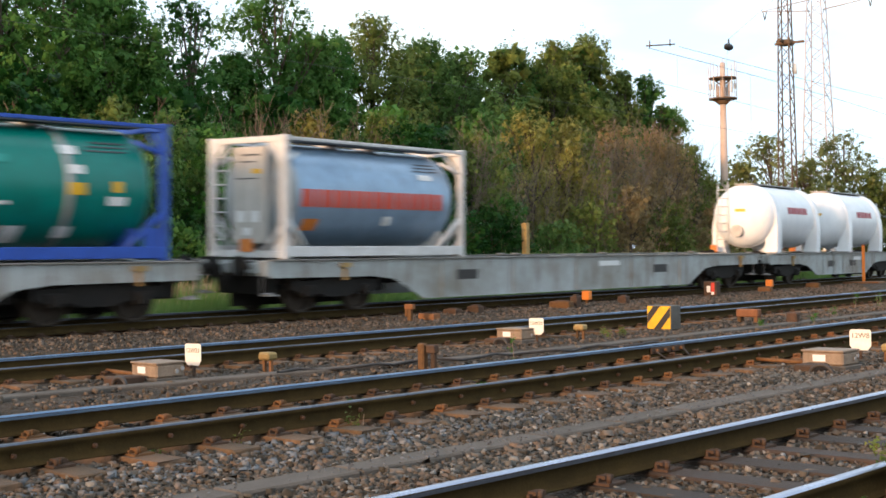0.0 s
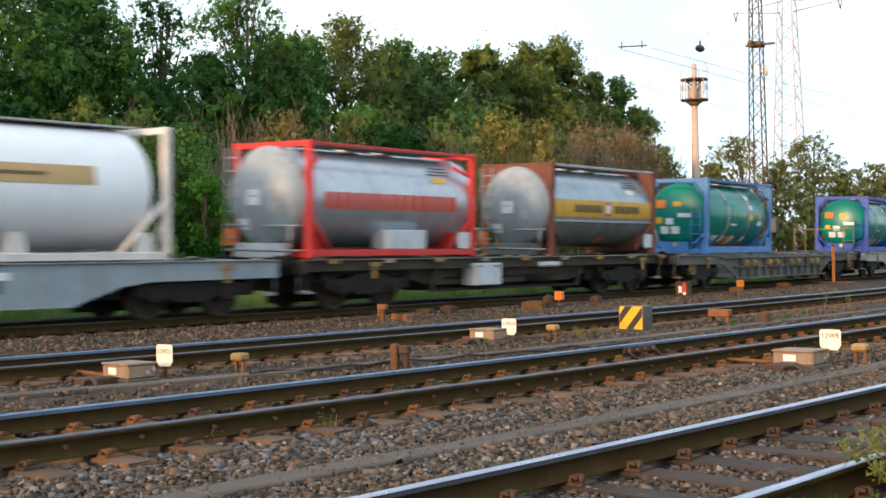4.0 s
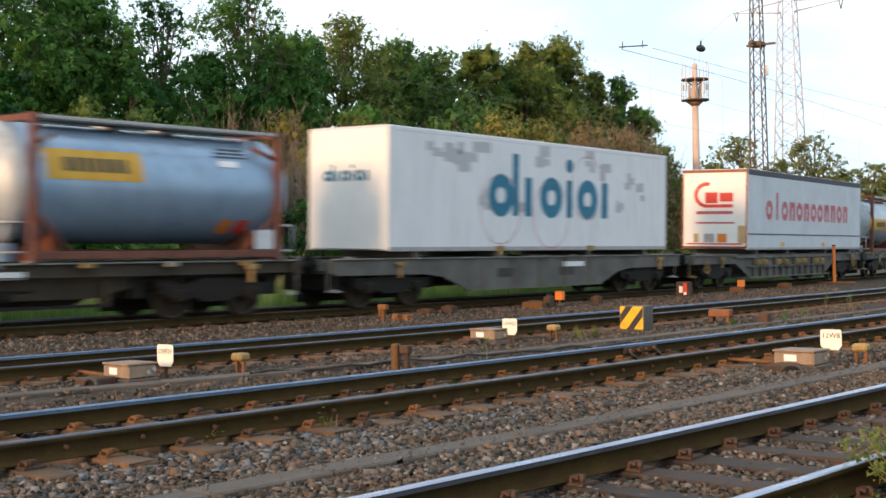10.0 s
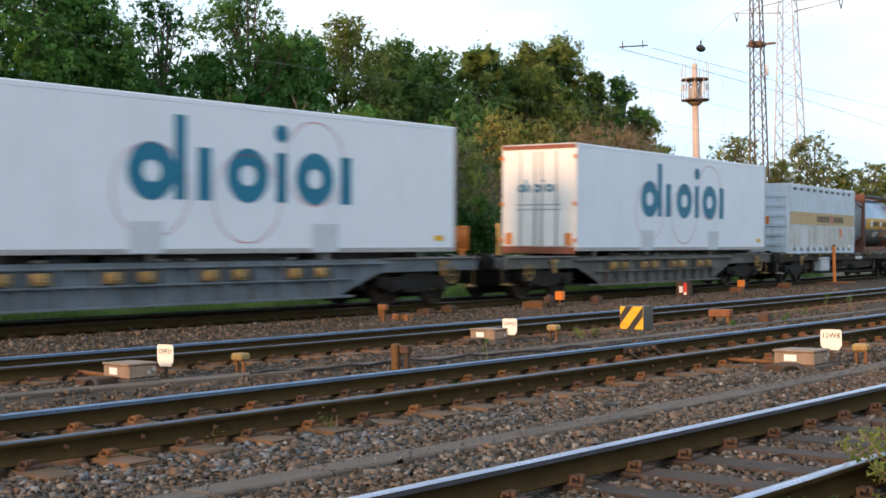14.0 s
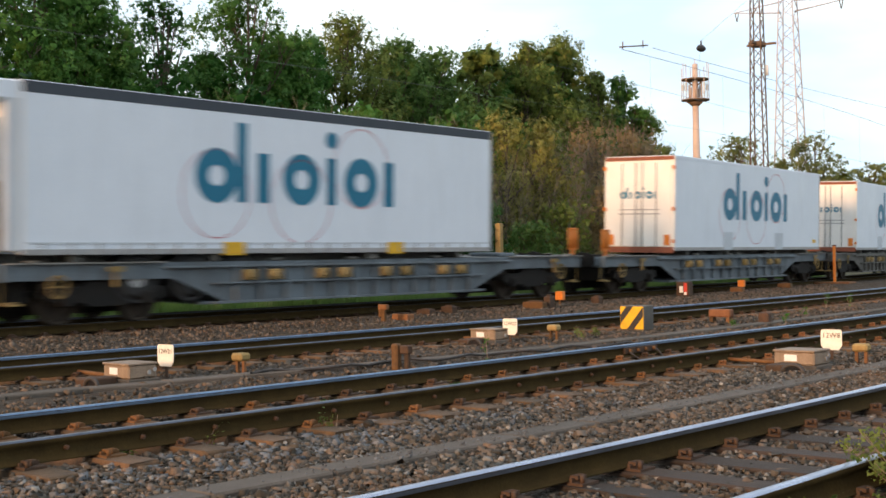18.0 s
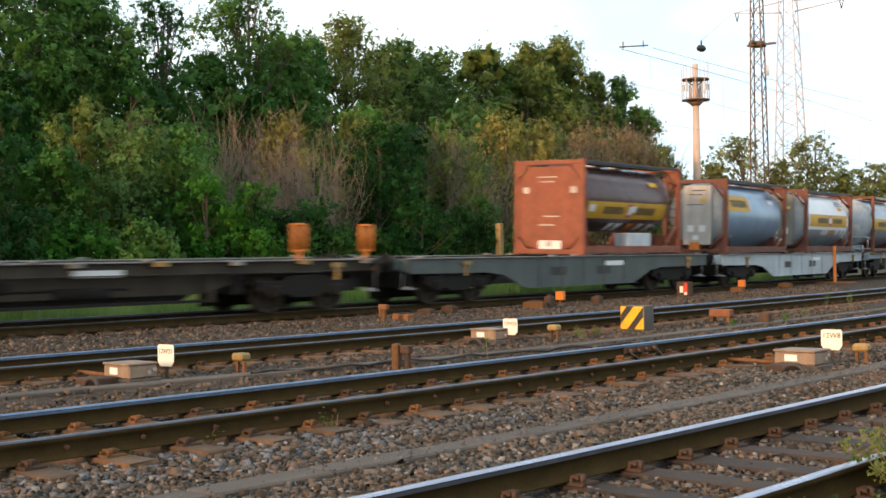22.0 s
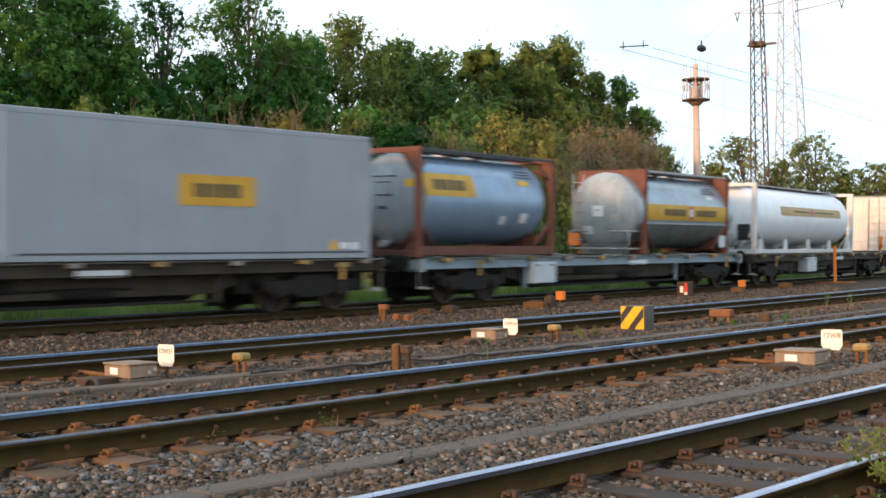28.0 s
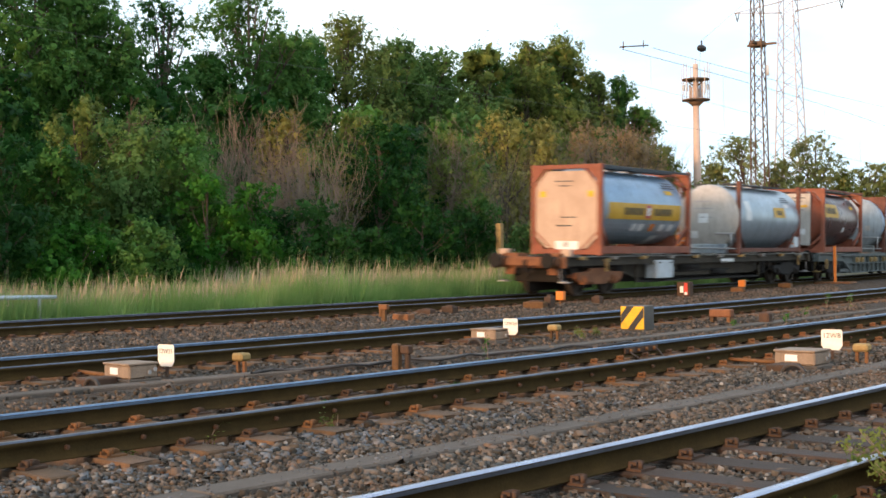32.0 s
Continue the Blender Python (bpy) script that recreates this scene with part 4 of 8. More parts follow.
def tank(label, paint, frame, band="band", height=2.62, out=0.0, length=6.06, r=1.14, ends="", under=None, beam=True, straps=0, marks=(), band_mat="band", deep_rail=True,
         second=None, seed=0, end_box=True, low=False, hoop=False, dome="end_grey", panel="end_cream", plate=None):
    """A tank in a container frame, about its middle, standing at height 0."""
    rnd = random.Random(seed)
    fr, pt = M[frame], M[paint]
    top = empty("tank_container")
    tagged(top, label, "tank container", "tanks on the goods train")
    a, w = length / 2, 1.218
    zc = height - r - 0.10
    end_gap = 0.10 if out == 0 else -out
    ba, bb = -a + end_gap, a - end_gap
    shell = part("barrel", barrel(bmesh.new(), ba, bb, r, zc, dome=0.38 if out == 0 else 0.5), pt, top)
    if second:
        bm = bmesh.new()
        # lower barrel skin; in its dark tone it paints the belly's shade
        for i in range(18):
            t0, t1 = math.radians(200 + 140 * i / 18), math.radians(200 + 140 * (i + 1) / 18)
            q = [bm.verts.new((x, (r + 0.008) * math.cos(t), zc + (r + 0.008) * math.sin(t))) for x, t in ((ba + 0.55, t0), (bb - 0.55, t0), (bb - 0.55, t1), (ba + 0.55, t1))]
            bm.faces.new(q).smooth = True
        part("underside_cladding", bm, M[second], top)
    if dome and paint != "t_green":
        dm = 0.38 if out == 0 else 0.5
        prof = [(ba - 0.006 + dm * (1 - math.cos(t)), (r + 0.004) * math.sin(t)) for t in [math.pi / 2 * i / 8 for i in range(9)]]
        part("end_dome", lathe_x(bmesh.new(), prof, 0, zc, 44), M["f_orange" if paint == "t_brown" else dome], top, "oxide red end dome" if paint == "t_brown" else "dusty pale end dome")
    # end frames
    for s in (-1, 1):
        x = s * (a - 0.07)
        ef = part("end_frame", boxes((x - 0.07, x + 0.07, -w, -w + 0.15, 0.1, height - 0.1), (x - 0.07, x + 0.07, w - 0.15, w, 0.1, height - 0.1),
                                     (x - 0.06, x + 0.06, -w + 0.1, w - 0.1, 0.02, 0.17), *([] if low else [(x - 0.06, x + 0.06, -w + 0.1, w - 0.1, height - 0.14, height - 0.01)]), bevel=0.012), fr, top)
        for ys in (-1, 1):
            if out == 0:
                part("brace", tube(bmesh.new(), (x, ys * (w - 0.1), 0.75), (x, ys * 0.45, 0.12), 0.05, n=6), fr, ef)
                part("brace", tube(bmesh.new(), (x, ys * (w - 0.1), height - 0.7), (x, ys * 0.6, height - 0.1), 0.045, n=6), fr, ef)
            part("brace", tube(bmesh.new(), (x, ys * (w - 0.09), 0.95), (x - s * 0.85, ys * (w - 0.22), 0.14), 0.06, n=6), fr, ef)
            if height > 2 and not low and not hoop:
                part("brace", tube(bmesh.new(), (x, ys * (w - 0.09), height - 0.6), (x - s * 0.55, ys * (w - 0.3), height - 0.35), 0.045, n=6), fr, ef)
        for y in (-w + 0.078, w - 0.078):
            for z in (0.0, height - 0.118):
                c = link("corner_casting", CASTING_ME, ef)
                c.matrix_basis = Matrix.Translation((s * (a - 0.085), y, z))
                if frame != "f_brown":
                    if frame not in PANEL_ME:
                        PANEL_ME[frame] = CASTING_ME.copy()
                        PANEL_ME[frame].materials.clear()
                        PANEL_ME[frame].materials.append(fr)
                    c.data = PANEL_ME[frame]
        if out == 0 and not low:
            x0, x1 = sorted((s * (a - 0.045), s * (a - 0.02)))
            for ys in (-1, 1):
                for zb, zs in ((0.12, 1), (height - 0.12, -1)):
                    part("corner_gusset", plate_x(bmesh.new(), [(ys * (w - 0.12), zb), (ys * (w - 0.50), zb), (ys * (w - 0.12), zb + zs * 0.42)], x0, x1), fr, ef)
        if out:
            bm = bmesh.new()
            x2 = s * (a + out - 0.12)
            for y in (-1.05, 1.05):
                tube(bm, (x, y, 0.72), (x2, y, 0.72), 0.028, n=6)
                tube(bm, (x2, y, 0.18), (x2, y, 0.72), 0.028, n=6)
                tube(bm, (x, y, 0.18), (x2, y, 0.18), 0.028, n=6)
            tube(bm, (x2, -1.05, 0.72), (x2, 1.05, 0.72), 0.028, n=6)
            tube(bm, (x2, -1.05, 0.18), (x2, 1.05, 0.18), 0.028, n=6)
            if s < 0:
                part("hazard_plate", boxes((x2 - 0.04, x2 - 0.029, 0.72, 1.06, 0.28, 0.66)), M["orange"], top)
            else:
                part("corner_panel", boxes((a - 0.75, a - 0.25, -w - 0.012, -w - 0.001, 0.22, 0.62)), M["box_white"], top)
            part("guard_rail", bm, M["galv"], top)
            part("tank_foot", boxes((s * (a + out * 0.45) - 0.14, s * (a + out * 0.45) + 0.14, -0.8, 0.8, 0.0, 0.34), bevel=0.02), M["t_shaded"] if hoop else pt, top)
        if hoop:
            # saddle plates between the barrel and the corners of the frame
            for ys in (-1, 1):
                arc = [(ys * (r + 0.004) * math.cos(math.radians(d)), zc + (r + 0.004) * math.sin(math.radians(d))) for d in range(72, 23, -8)]
                edge = [(ys * w, arc[-1][1]), (ys * w, height - 0.02), (arc[0][0], height - 0.02)]
                part("saddle_plate", plate_x(bmesh.new(), edge + arc, x - 0.085, x + 0.085), fr, ef)
        part("cradle", boxes((s * (a - 0.62) - 0.05, s * (a - 0.62) + 0.05, -0.95, 0.95, 0.1, 0.62)), fr, top)
    if beam and not hoop:
        for y in (-1, 1):
            y0, y1 = sorted((y * w, y * (w - 0.09)))
            part("bottom_rail", boxes((-a + 0.14, a - 0.14, y0, y1, 0.05, 0.27 if out == 0 else 0.20), bevel=0.01), fr, top)
    if not low:
        for y in (-1, 1):
            y0, y1 = sorted((y * (w - 0.01), y * (w - 0.085)))
            part("top_rail", boxes((-a + 0.1, a - 0.1, y0, y1, height - 0.10, height - 0.03), bevel=0.008), fr if not deep_rail else M["galv"] if out else M["walkway"], top)
    part("walkway", boxes((-a + 0.4, a - 0.3, -0.72, -0.26, height - 0.085, height - 0.05), (-a + 0.4, a - 0.3, 0.26, 0.72, height - 0.085, height - 0.05)), M["walkway"], top)
    for x in (-0.6, 0.7):
        part("manhole", tube(tube(bmesh.new(), (x, 0, zc + r - 0.05), (x, 0, height - 0.02), 0.27, n=16), (x, 0, height - 0.02), (x, 0, height + 0.03), 0.30, n=16), M["galv"], top)
    for k in range(straps):
        x = ba + (bb - ba) * (k + 1) / (straps + 1)
        bm = bmesh.new()
        lathe_x(bm, [(x - 0.07, r + 0.001), (x - 0.07, r + 0.014), (x + 0.07, r + 0.014), (x + 0.07, r + 0.001)], 0, zc, 40)
        part("strap", bm, M["galv"], top)
    sx0, sx1 = -a + 0.42, a - 0.42
    if hoop:
        bm = bmesh.new()
        curve_bars(bm, -a + 0.15, a - 0.15, r, zc, zc - 0.40, zc - 0.35, lift=0.05)
        part("side_rail", bm, M["box_white"], top)
    rx0, rx1 = (-a + 0.16, a - 0.16) if hoop else (ba + 0.5, bb - 0.5)
    if band == "band":
        z0, z1 = 1.10, 1.60
        bd = part("colour_band", curve_bars(bmesh.new(), rx0, rx1, r, zc, z0, z1, lift=0.012), M[band_mat], top)
        put = lambda p, q, c, d: part("letter_bar", curve_bars(bmesh.new(), p, q, r, zc, c, d, lift=0.018, n=4), M["ink"], bd)
        mid = rx0 + (rx1 - rx0) * 0.53
        word_bars(rx0 + (rx1 - rx0) * 0.20, mid - 0.32, z0 + 0.14, z1 - 0.14, put, rnd)
        word_bars(mid + 0.36, rx1 - (rx1 - rx0) * 0.14, z0 + 0.14, z1 - 0.14, put, rnd)
        part("emblem", curve_bars(bmesh.new(), mid - 0.16, mid + 0.16, r, zc, z0 + 0.05, z1 - 0.05, lift=0.017), M["red_print"], bd)
        part("emblem_field", curve_bars(bmesh.new(), mid - 0.11, mid + 0.11, r, zc, z0 + 0.13, z1 - 0.13, lift=0.022, n=3), M["label_white"], bd)
    elif band == "plate":
        z0, z1, x0 = 1.52, 2.08, -a + 0.34
        bd = part("name_plate", curve_bars(bmesh.new(), x0, x0 + 2.1, r, zc, z0, z1, lift=0.012), M["band"], top)
        word_bars(x0 + 0.36, x0 + 1.8, z0 + 0.15, z1 - 0.15, lambda p, q, c, d: part("letter_bar", curve_bars(bmesh.new(), p, q, r, zc, c, d, lift=0.018, n=4), M["ink"], bd), rnd)
    elif band == "red":
        word_bars(sx0 + 0.15, sx1 - 0.2, 1.12, 1.50, lambda p, q, c, d: part("letter_bar", curve_bars(bmesh.new(), p, q, r, zc, c, d, lift=0.012, n=4), M["warm_red"], top), rnd)
    for px, pz, pw, ph, pm in marks:
        part("placard", curve_bars(bmesh.new(), px, px + pw, r, zc, pz, pz + ph, lift=0.02, n=4), M[pm], top)
    dm = 0.38 if out == 0 else 0.5
    if plate:
        k0, k1 = w - 0.16, w - 0.52
        out8 = [(-k1, 0.2), (k1, 0.2), (k0, 0.55), (k0, height - 0.55), (k1, height - 0.2), (-k1, height - 0.2), (-k0, height - 0.55), (-k0, 0.55)]
        cab = part("end_plate", plate_x(bmesh.new(), out8, -a + 0.035, -a + 0.075), M[plate], top, "eight-sided end plate")
        for y0, y1, z0, z1, mm in ((0.72, 0.92, height - 0.98, height - 0.80, "yellow"), (-0.94, -0.74, height - 0.98, height - 0.80, "yellow"), (-0.25, 0.4, height - 0.52, height - 0.49, "walkway"), (-0.15, 0.3, height - 0.66, height - 0.63, "walkway"),
                                   (-0.35, 0.2, 1.12, 1.15, "walkway"), (-0.2, 0.35, 0.86, 0.90, "walkway"), (-0.42, 0.36, 0.16, 0.42, "label_white")):
            part("panel_mark", boxes((-a + 0.028, -a + 0.0348, y0, y1, z0, z1)), M[mm if plate != "f_orange" or mm == "label_white" else "end_cream"], cab)
    elif end_box and out == 0:
        cab = part("end_panel", boxes((-a - 0.005, -a + 0.10, -0.62, 0.42, 0.32, height - 0.22), bevel=0.02), M[panel], top, "dusty end panel")
        for y0, y1, z0, z1, mm in ((-0.42, 0.12, height - 0.42, height - 0.38, "walkway"), (-0.3, 0.22, height - 0.56, height - 0.53, "walkway"), (-0.5, -0.2, height - 0.80, height - 0.70, "yellow"), (-0.35, 0.28, height - 0.92, height - 0.89, "walkway"),
                                   (0.02, 0.26, 0.78, 1.02, "label_white"), (-0.42, -0.18, 0.78, 1.02, "label_white"), (-0.16, 0.06, 0.5, 0.66, "label_white")):
            part("panel_mark", boxes((-a - 0.011, -a - 0.004, y0, y1, z0, z1)), M[mm], cab)
        part("hazard_plate", boxes((-a - 0.012, -a + 0.03, -0.22, 0.18, 0.14, 0.42)), M["orange"], top)
        ladder(-a + 0.0, 0.62, 0.15, height - 0.1, 0.40, top, fr)
    elif out == 0:
        green = paint == "t_green"
        rows = [(-0.38, 0.42, zc + 0.52, zc + 0.56, "walkway"), (-0.2, 0.3, zc + 0.38, zc + 0.41, "walkway"), (-0.3, 0.24, zc + 0.05, zc + 0.09, "walkway"), (-0.12, 0.2, zc - 0.28, zc - 0.2, "walkway"), (0.62, 0.82, zc + 0.28, zc + 0.46, "yellow"), (-0.86, -0.62, zc + 0.28, zc + 0.46, "yellow"), (-0.2, 0.2, zc - 0.82, zc - 0.6, "end_cream")]
        if green:
            rows = [(0.42, 0.82, zc + 0.22, zc + 0.50, "orange"), (-0.2, 0.12, zc + 0.28, zc + 0.44, "yellow"), (-0.55, -0.06, zc - 0.1, zc + 0.04, "label_white"), (0.55, 0.8, zc - 0.32, zc - 0.1, "yellow"), (0.1, 0.4, zc - 0.36, zc - 0.14, "label_white"),
                    (0.3, 0.62, zc - 0.68, zc - 0.42, "label_white"), (-0.12, 0.2, zc - 0.68, zc - 0.42, "label_white")]
        for y0, y1, z0, z1, mm in rows:
            part("end_mark", dome_patch(y0, y1, z0, z1, ba, dm, r, zc), M[mm], top)
        if green:
            ladder(-a + 0.01, -0.95, 0.15, 1.5, 0.34, top, fr)
            part("end_plate", boxes((-a + 0.04, -a + 0.07, -0.5, 0.75, 0.14, 0.42), bevel=0.01), fr, top)
    elif out:
        ladder(-a - out + 0.05, 0.55, 0.2, height - 0.15, 0.36, top, M["galv"])
        part("end_label", boxes((-a - out - 0.012, -a - out + 0.02, -0.22, 0.16, zc - 0.2, zc + 0.14)), M["label_white"], top)
    if under:
        part("under_box", boxes((-0.4, 1.1, -w + 0.05, -w + 0.5, 0.2, 0.66), bevel=0.02), M[under], top)
    part("outlet_valve", tube(tube(bmesh.new(), (-a + 0.3, 0, 0.32), (-a + 0.02, 0, 0.32), 0.09, n=10), (-a + 0.35, 0, 0.32), (-a + 0.35, 0, zc - r + 0.1), 0.08, n=10), M["galv"], top)
    if out:
        for y0, y1, z0, z1, mm in ((-0.3, 0.34, zc + 0.55, zc + 0.60, "galv"), (-0.4, 0.36, zc + 0.30, zc + 0.34, "galv"), (-0.36, 0.2, zc - 0.02, zc + 0.02, "galv"), (-0.7, -0.45, zc - 0.35, zc - 0.12, "red" if seed in (12, 11) else "end_cream"), (0.2, 0.6, zc - 0.75, zc - 0.5, "label_white")):
            part("end_mark", dome_patch(y0, y1, z0, z1, ba, dm, r, zc), M[mm], top)
    for k, zz in enumerate((0.64, 0.72, 0.80)):
        part("notice_line", curve_bars(bmesh.new(), sx1 - 1.25 + 0.1 * k, sx1 - 0.35, r, zc, zc + zz, zc + zz + 0.03, lift=0.012, n=3), M["walkway"], top)
    if paint != "t_green":
        part("notice_patch", curve_bars(bmesh.new(), sx1 - 1.15, sx1 - 0.65, r, zc, zc + 0.44, zc + 0.57, lift=0.012, n=3), M["yellow"] if seed % 2 else M["label_white"], top)
        if band == "band" and out == 0:
            for x, mm in ((sx1 - 3.3, "label_white"), (sx1 - 2.85, "label_white"), (sx1 - 2.1, "orange"), (sx1 - 1.45, "label_white"), (sx1 - 0.8, "label_white")):
                part("placard", curve_bars(bmesh.new(), x, x + 0.3, r, zc, 0.76, 0.98, lift=0.012, n=4), M[mm], top)
    else:
        for k in range(2):
            x = ba + (bb - ba) * (k + 1) / 3
            part("low_plate", boxes((a - 1.25 + 0.7 * k, a - 0.75 + 0.55 * k, -w + 0.02, -w + 0.05, 0.2, 0.62)), fr, top) if k else None
            part("strap_foot", curve_bars(bmesh.new(), x - 0.16, x + 0.16, r, zc, zc - 0.92, zc - 0.72, lift=0.03, n=4), M["label_white"], top)
    return top


def silo(label, paint, frame, length=12.19, height=2.6, r=1.16, band=True, hoppers=4, seed=0, band_mat="band_pale"):
    """A long pressure silo with hoppers, framed at its ends, standing at height 0."""
    rnd = random.Random(seed)
    top = empty("silo_container")
    tagged(top, label, "silo container", "tanks on the goods train")
    a, zc, w = length / 2, height - r - 0.04, 1.218
    part("barrel", barrel(bmesh.new(), -a + 0.35, a - 0.12, r, zc, 0.45), M[paint], top)
    for i in range(hoppers):
        x = -a + length * (i + 0.6) / hoppers
        bm = bmesh.new()
        lathe = []
        for rr, z in ((0.98, 0.95), (0.62, 0.45), (0.16, 0.06), (0.12, 0.0)):
            lathe.append([bm.verts.new((x + rr * math.cos(2 * math.pi * k / 24), 0.98 * rr * math.sin(2 * math.pi * k / 24), z)) for k in range(24)])
        for p, q in zip(lathe, lathe[1:]):
            for k in range(24):
                bm.faces.new((p[k], p[(k + 1) % 24], q[(k + 1) % 24], q[k])).smooth = True
        part("hopper_cone", bm, M[paint], top)
    for i in range(hoppers + 1):
        x = -a + 0.6 + (length - 1.2) * i / hoppers
        bm = prism(bmesh.new(), [(x - 0.28, 0.05), (x + 0.28, 0.05), (x + 0.12, 0.55), (x - 0.12, 0.55)], -w + 0.02, -w + 0.07)
        part("side_gusset", bm, M[frame], top)
    for s in (-1, 1):
        x = s * (a - 0.07)
        ef = part("end_frame", boxes((x - 0.07, x + 0.07, -w, -w + 0.16, 0.0, height), (x - 0.07, x + 0.07, w - 0.16, w, 0.0, height), (x - 0.06, x + 0.06, -w + 0.1, w - 0.1, 0.0, 0.16),
                                     (x - 0.06, x + 0.06, -w + 0.1, w - 0.1, height - 0.13, height), bevel=0.012), M[frame], top)
        part("brace", tube(bmesh.new(), (x, -w + 0.1, 0.9), (x, -0.5, 0.1), 0.05, n=6), M[frame], ef)
        part("brace", tube(bmesh.new(), (x, w - 0.1, 0.9), (x, 0.5, 0.1), 0.05, n=6), M[frame], ef)
        part("brace", tube(bmesh.new(), (x, -w + 0.08, 1.2), (x - s * 1.1, -w + 0.08, 0.1), 0.06, n=6), M[frame], ef)
    for y in (-1, 1):
        y0, y1 = sorted((y * w, y * (w - 0.1)))
        part("bottom_rail", boxes((-a, a, y0, y1, 0.02, 0.17), bevel=0.01), M[frame], top)
    part("walkway", boxes((-a + 0.3, a - 0.3, -0.5, 0.5, height - 0.02, height + 0.02)), M["galv"], top)
    ladder(-a - 0.02, 0.5, 0.1, height, 0.4, top, M[frame])
    part("end_cabinet", boxes((-a + 0.02, -a + 0.2, -0.95, -0.5, 0.5, 1.1), bevel=0.02), M["black"], top)
    if band:
        x0, x1, z0, z1 = -a + length * 0.24, a - length * 0.14, zc + 0.05, zc + 0.40
        bd = part("colour_band", curve_bars(bmesh.new(), x0, x1, r, zc, z0, z1, lift=0.012), M[band_mat], top)
        put = lambda p, q, c, d: part("letter_bar", curve_bars(bmesh.new(), p, q, r, zc, c, d, lift=0.018, n=4), M["ink"], bd)
        word_bars(x0 + 1.6, x0 + 3.4, z0 + 0.14, z1 - 0.14, put, rnd)
        word_bars(x0 + 4.2, x1 - 1.0, z0 + 0.14, z1 - 0.14, put, rnd)
        part("emblem", curve_bars(bmesh.new(), x0 + 3.6, x0 + 3.95, r, zc, z0 + 0.06, z1 - 0.06, lift=0.017), M["red_print"], bd)
    return top


def saddle_silo(label, seed=0):
    """A white silo barrel carried by two broad saddles with flared feet."""
    rnd = random.Random(seed)
    top = empty("silo_tank")
    tagged(top, label, "silo tank", "tanks on the goods train")
    a, r, zc = 3.03, 1.13, 1.36
    part("barrel", barrel(bmesh.new(), -a + 0.05, a - 0.05, r, zc, 0.6), M["t_white"], top)
    for s in (-1, 1):
        x = s * (a - 0.95)
        bm = lathe_x(bmesh.new(), [(x - 0.24, r + 0.002), (x - 0.22, r + 0.04), (x + 0.22, r + 0.04), (x + 0.24, r + 0.002)], 0, zc, 44)
        sad = part("saddle", bm, M["t_white"], top, smooth=True)
        for ys in (-1, 1):
            bm = plate_x(bmesh.new(), [(ys * y, z) for y, z in ((1.02, 1.85), (1.19, 1.42), (1.25, 0.95), (1.25, 0.0), (0.72, 0.0), (0.80, 0.45), (0.9, 0.75))], x - 0.22, x + 0.22)
            bmesh.ops.bevel(bm, geom=list(bm.edges), offset=0.02, segments=1, affect="EDGES")
            foot = part("foot", bm, M["t_white"], sad)
            part("foot_plate", boxes((x - 0.36, x + 0.36, min(ys * 0.8, ys * 1.25), max(ys * 0.8, ys * 1.25), 0.0, 0.05)), M["galv"], sad)
    for x in (-1.1, 1.1):
        bm = bmesh.new()
        tube(bm, (x, 0, 0.12), (x, 0, 0.75), 0.14, 0.75, n=22)
        tube(bm, (x, 0, 0.02), (x, 0, 0.12), 0.12, n=14)
        part("hopper_cone", bm, M["t_white"], top)
    part("walkway", boxes((-a + 0.6, a - 0.6, -0.35, 0.35, zc + r + 0.03, zc + r + 0.06)), M["galv"], top)
    ladder(-a + 0.02, 0.35, 0.25, zc + r, 0.4, top, M["f_white"])
    part("end_mark", dome_patch(-0.3, 0.1, zc + 0.15, zc + 0.25, -a + 0.05, 0.6, r, zc), M["yellow"], top)
    part("manway", tube(bmesh.new(), (-a - 0.02, 0.0, zc - 0.55), (-a + 0.3, 0.0, zc - 0.55), 0.22, n=18), M["galv"], top)
    part("hazard_plate", boxes((-a + 0.28, -a + 0.3, 0.85, 1.12, 0.02, 0.3)), M["orange"], top)
    word_bars(-0.9, 1.1, zc + 0.1, zc + 0.34, lambda p, q, c, d: part("letter_bar", curve_bars(bmesh.new(), p, q, r, zc, c, d, lift=0.012, n=4), M["red_print"], top), rnd)
    return top


def flat_bars(parent, material, x0, x1, z0, z1, y, rnd, name="letter_bar", gap=0.25, rise=0.0):
    word_bars(x0, x1, z0, z1, lambda p, q, c, d: part(name, box(bmesh.new(), p, q, y - 0.004, y, c, d), material, parent), rnd, gap, rise)


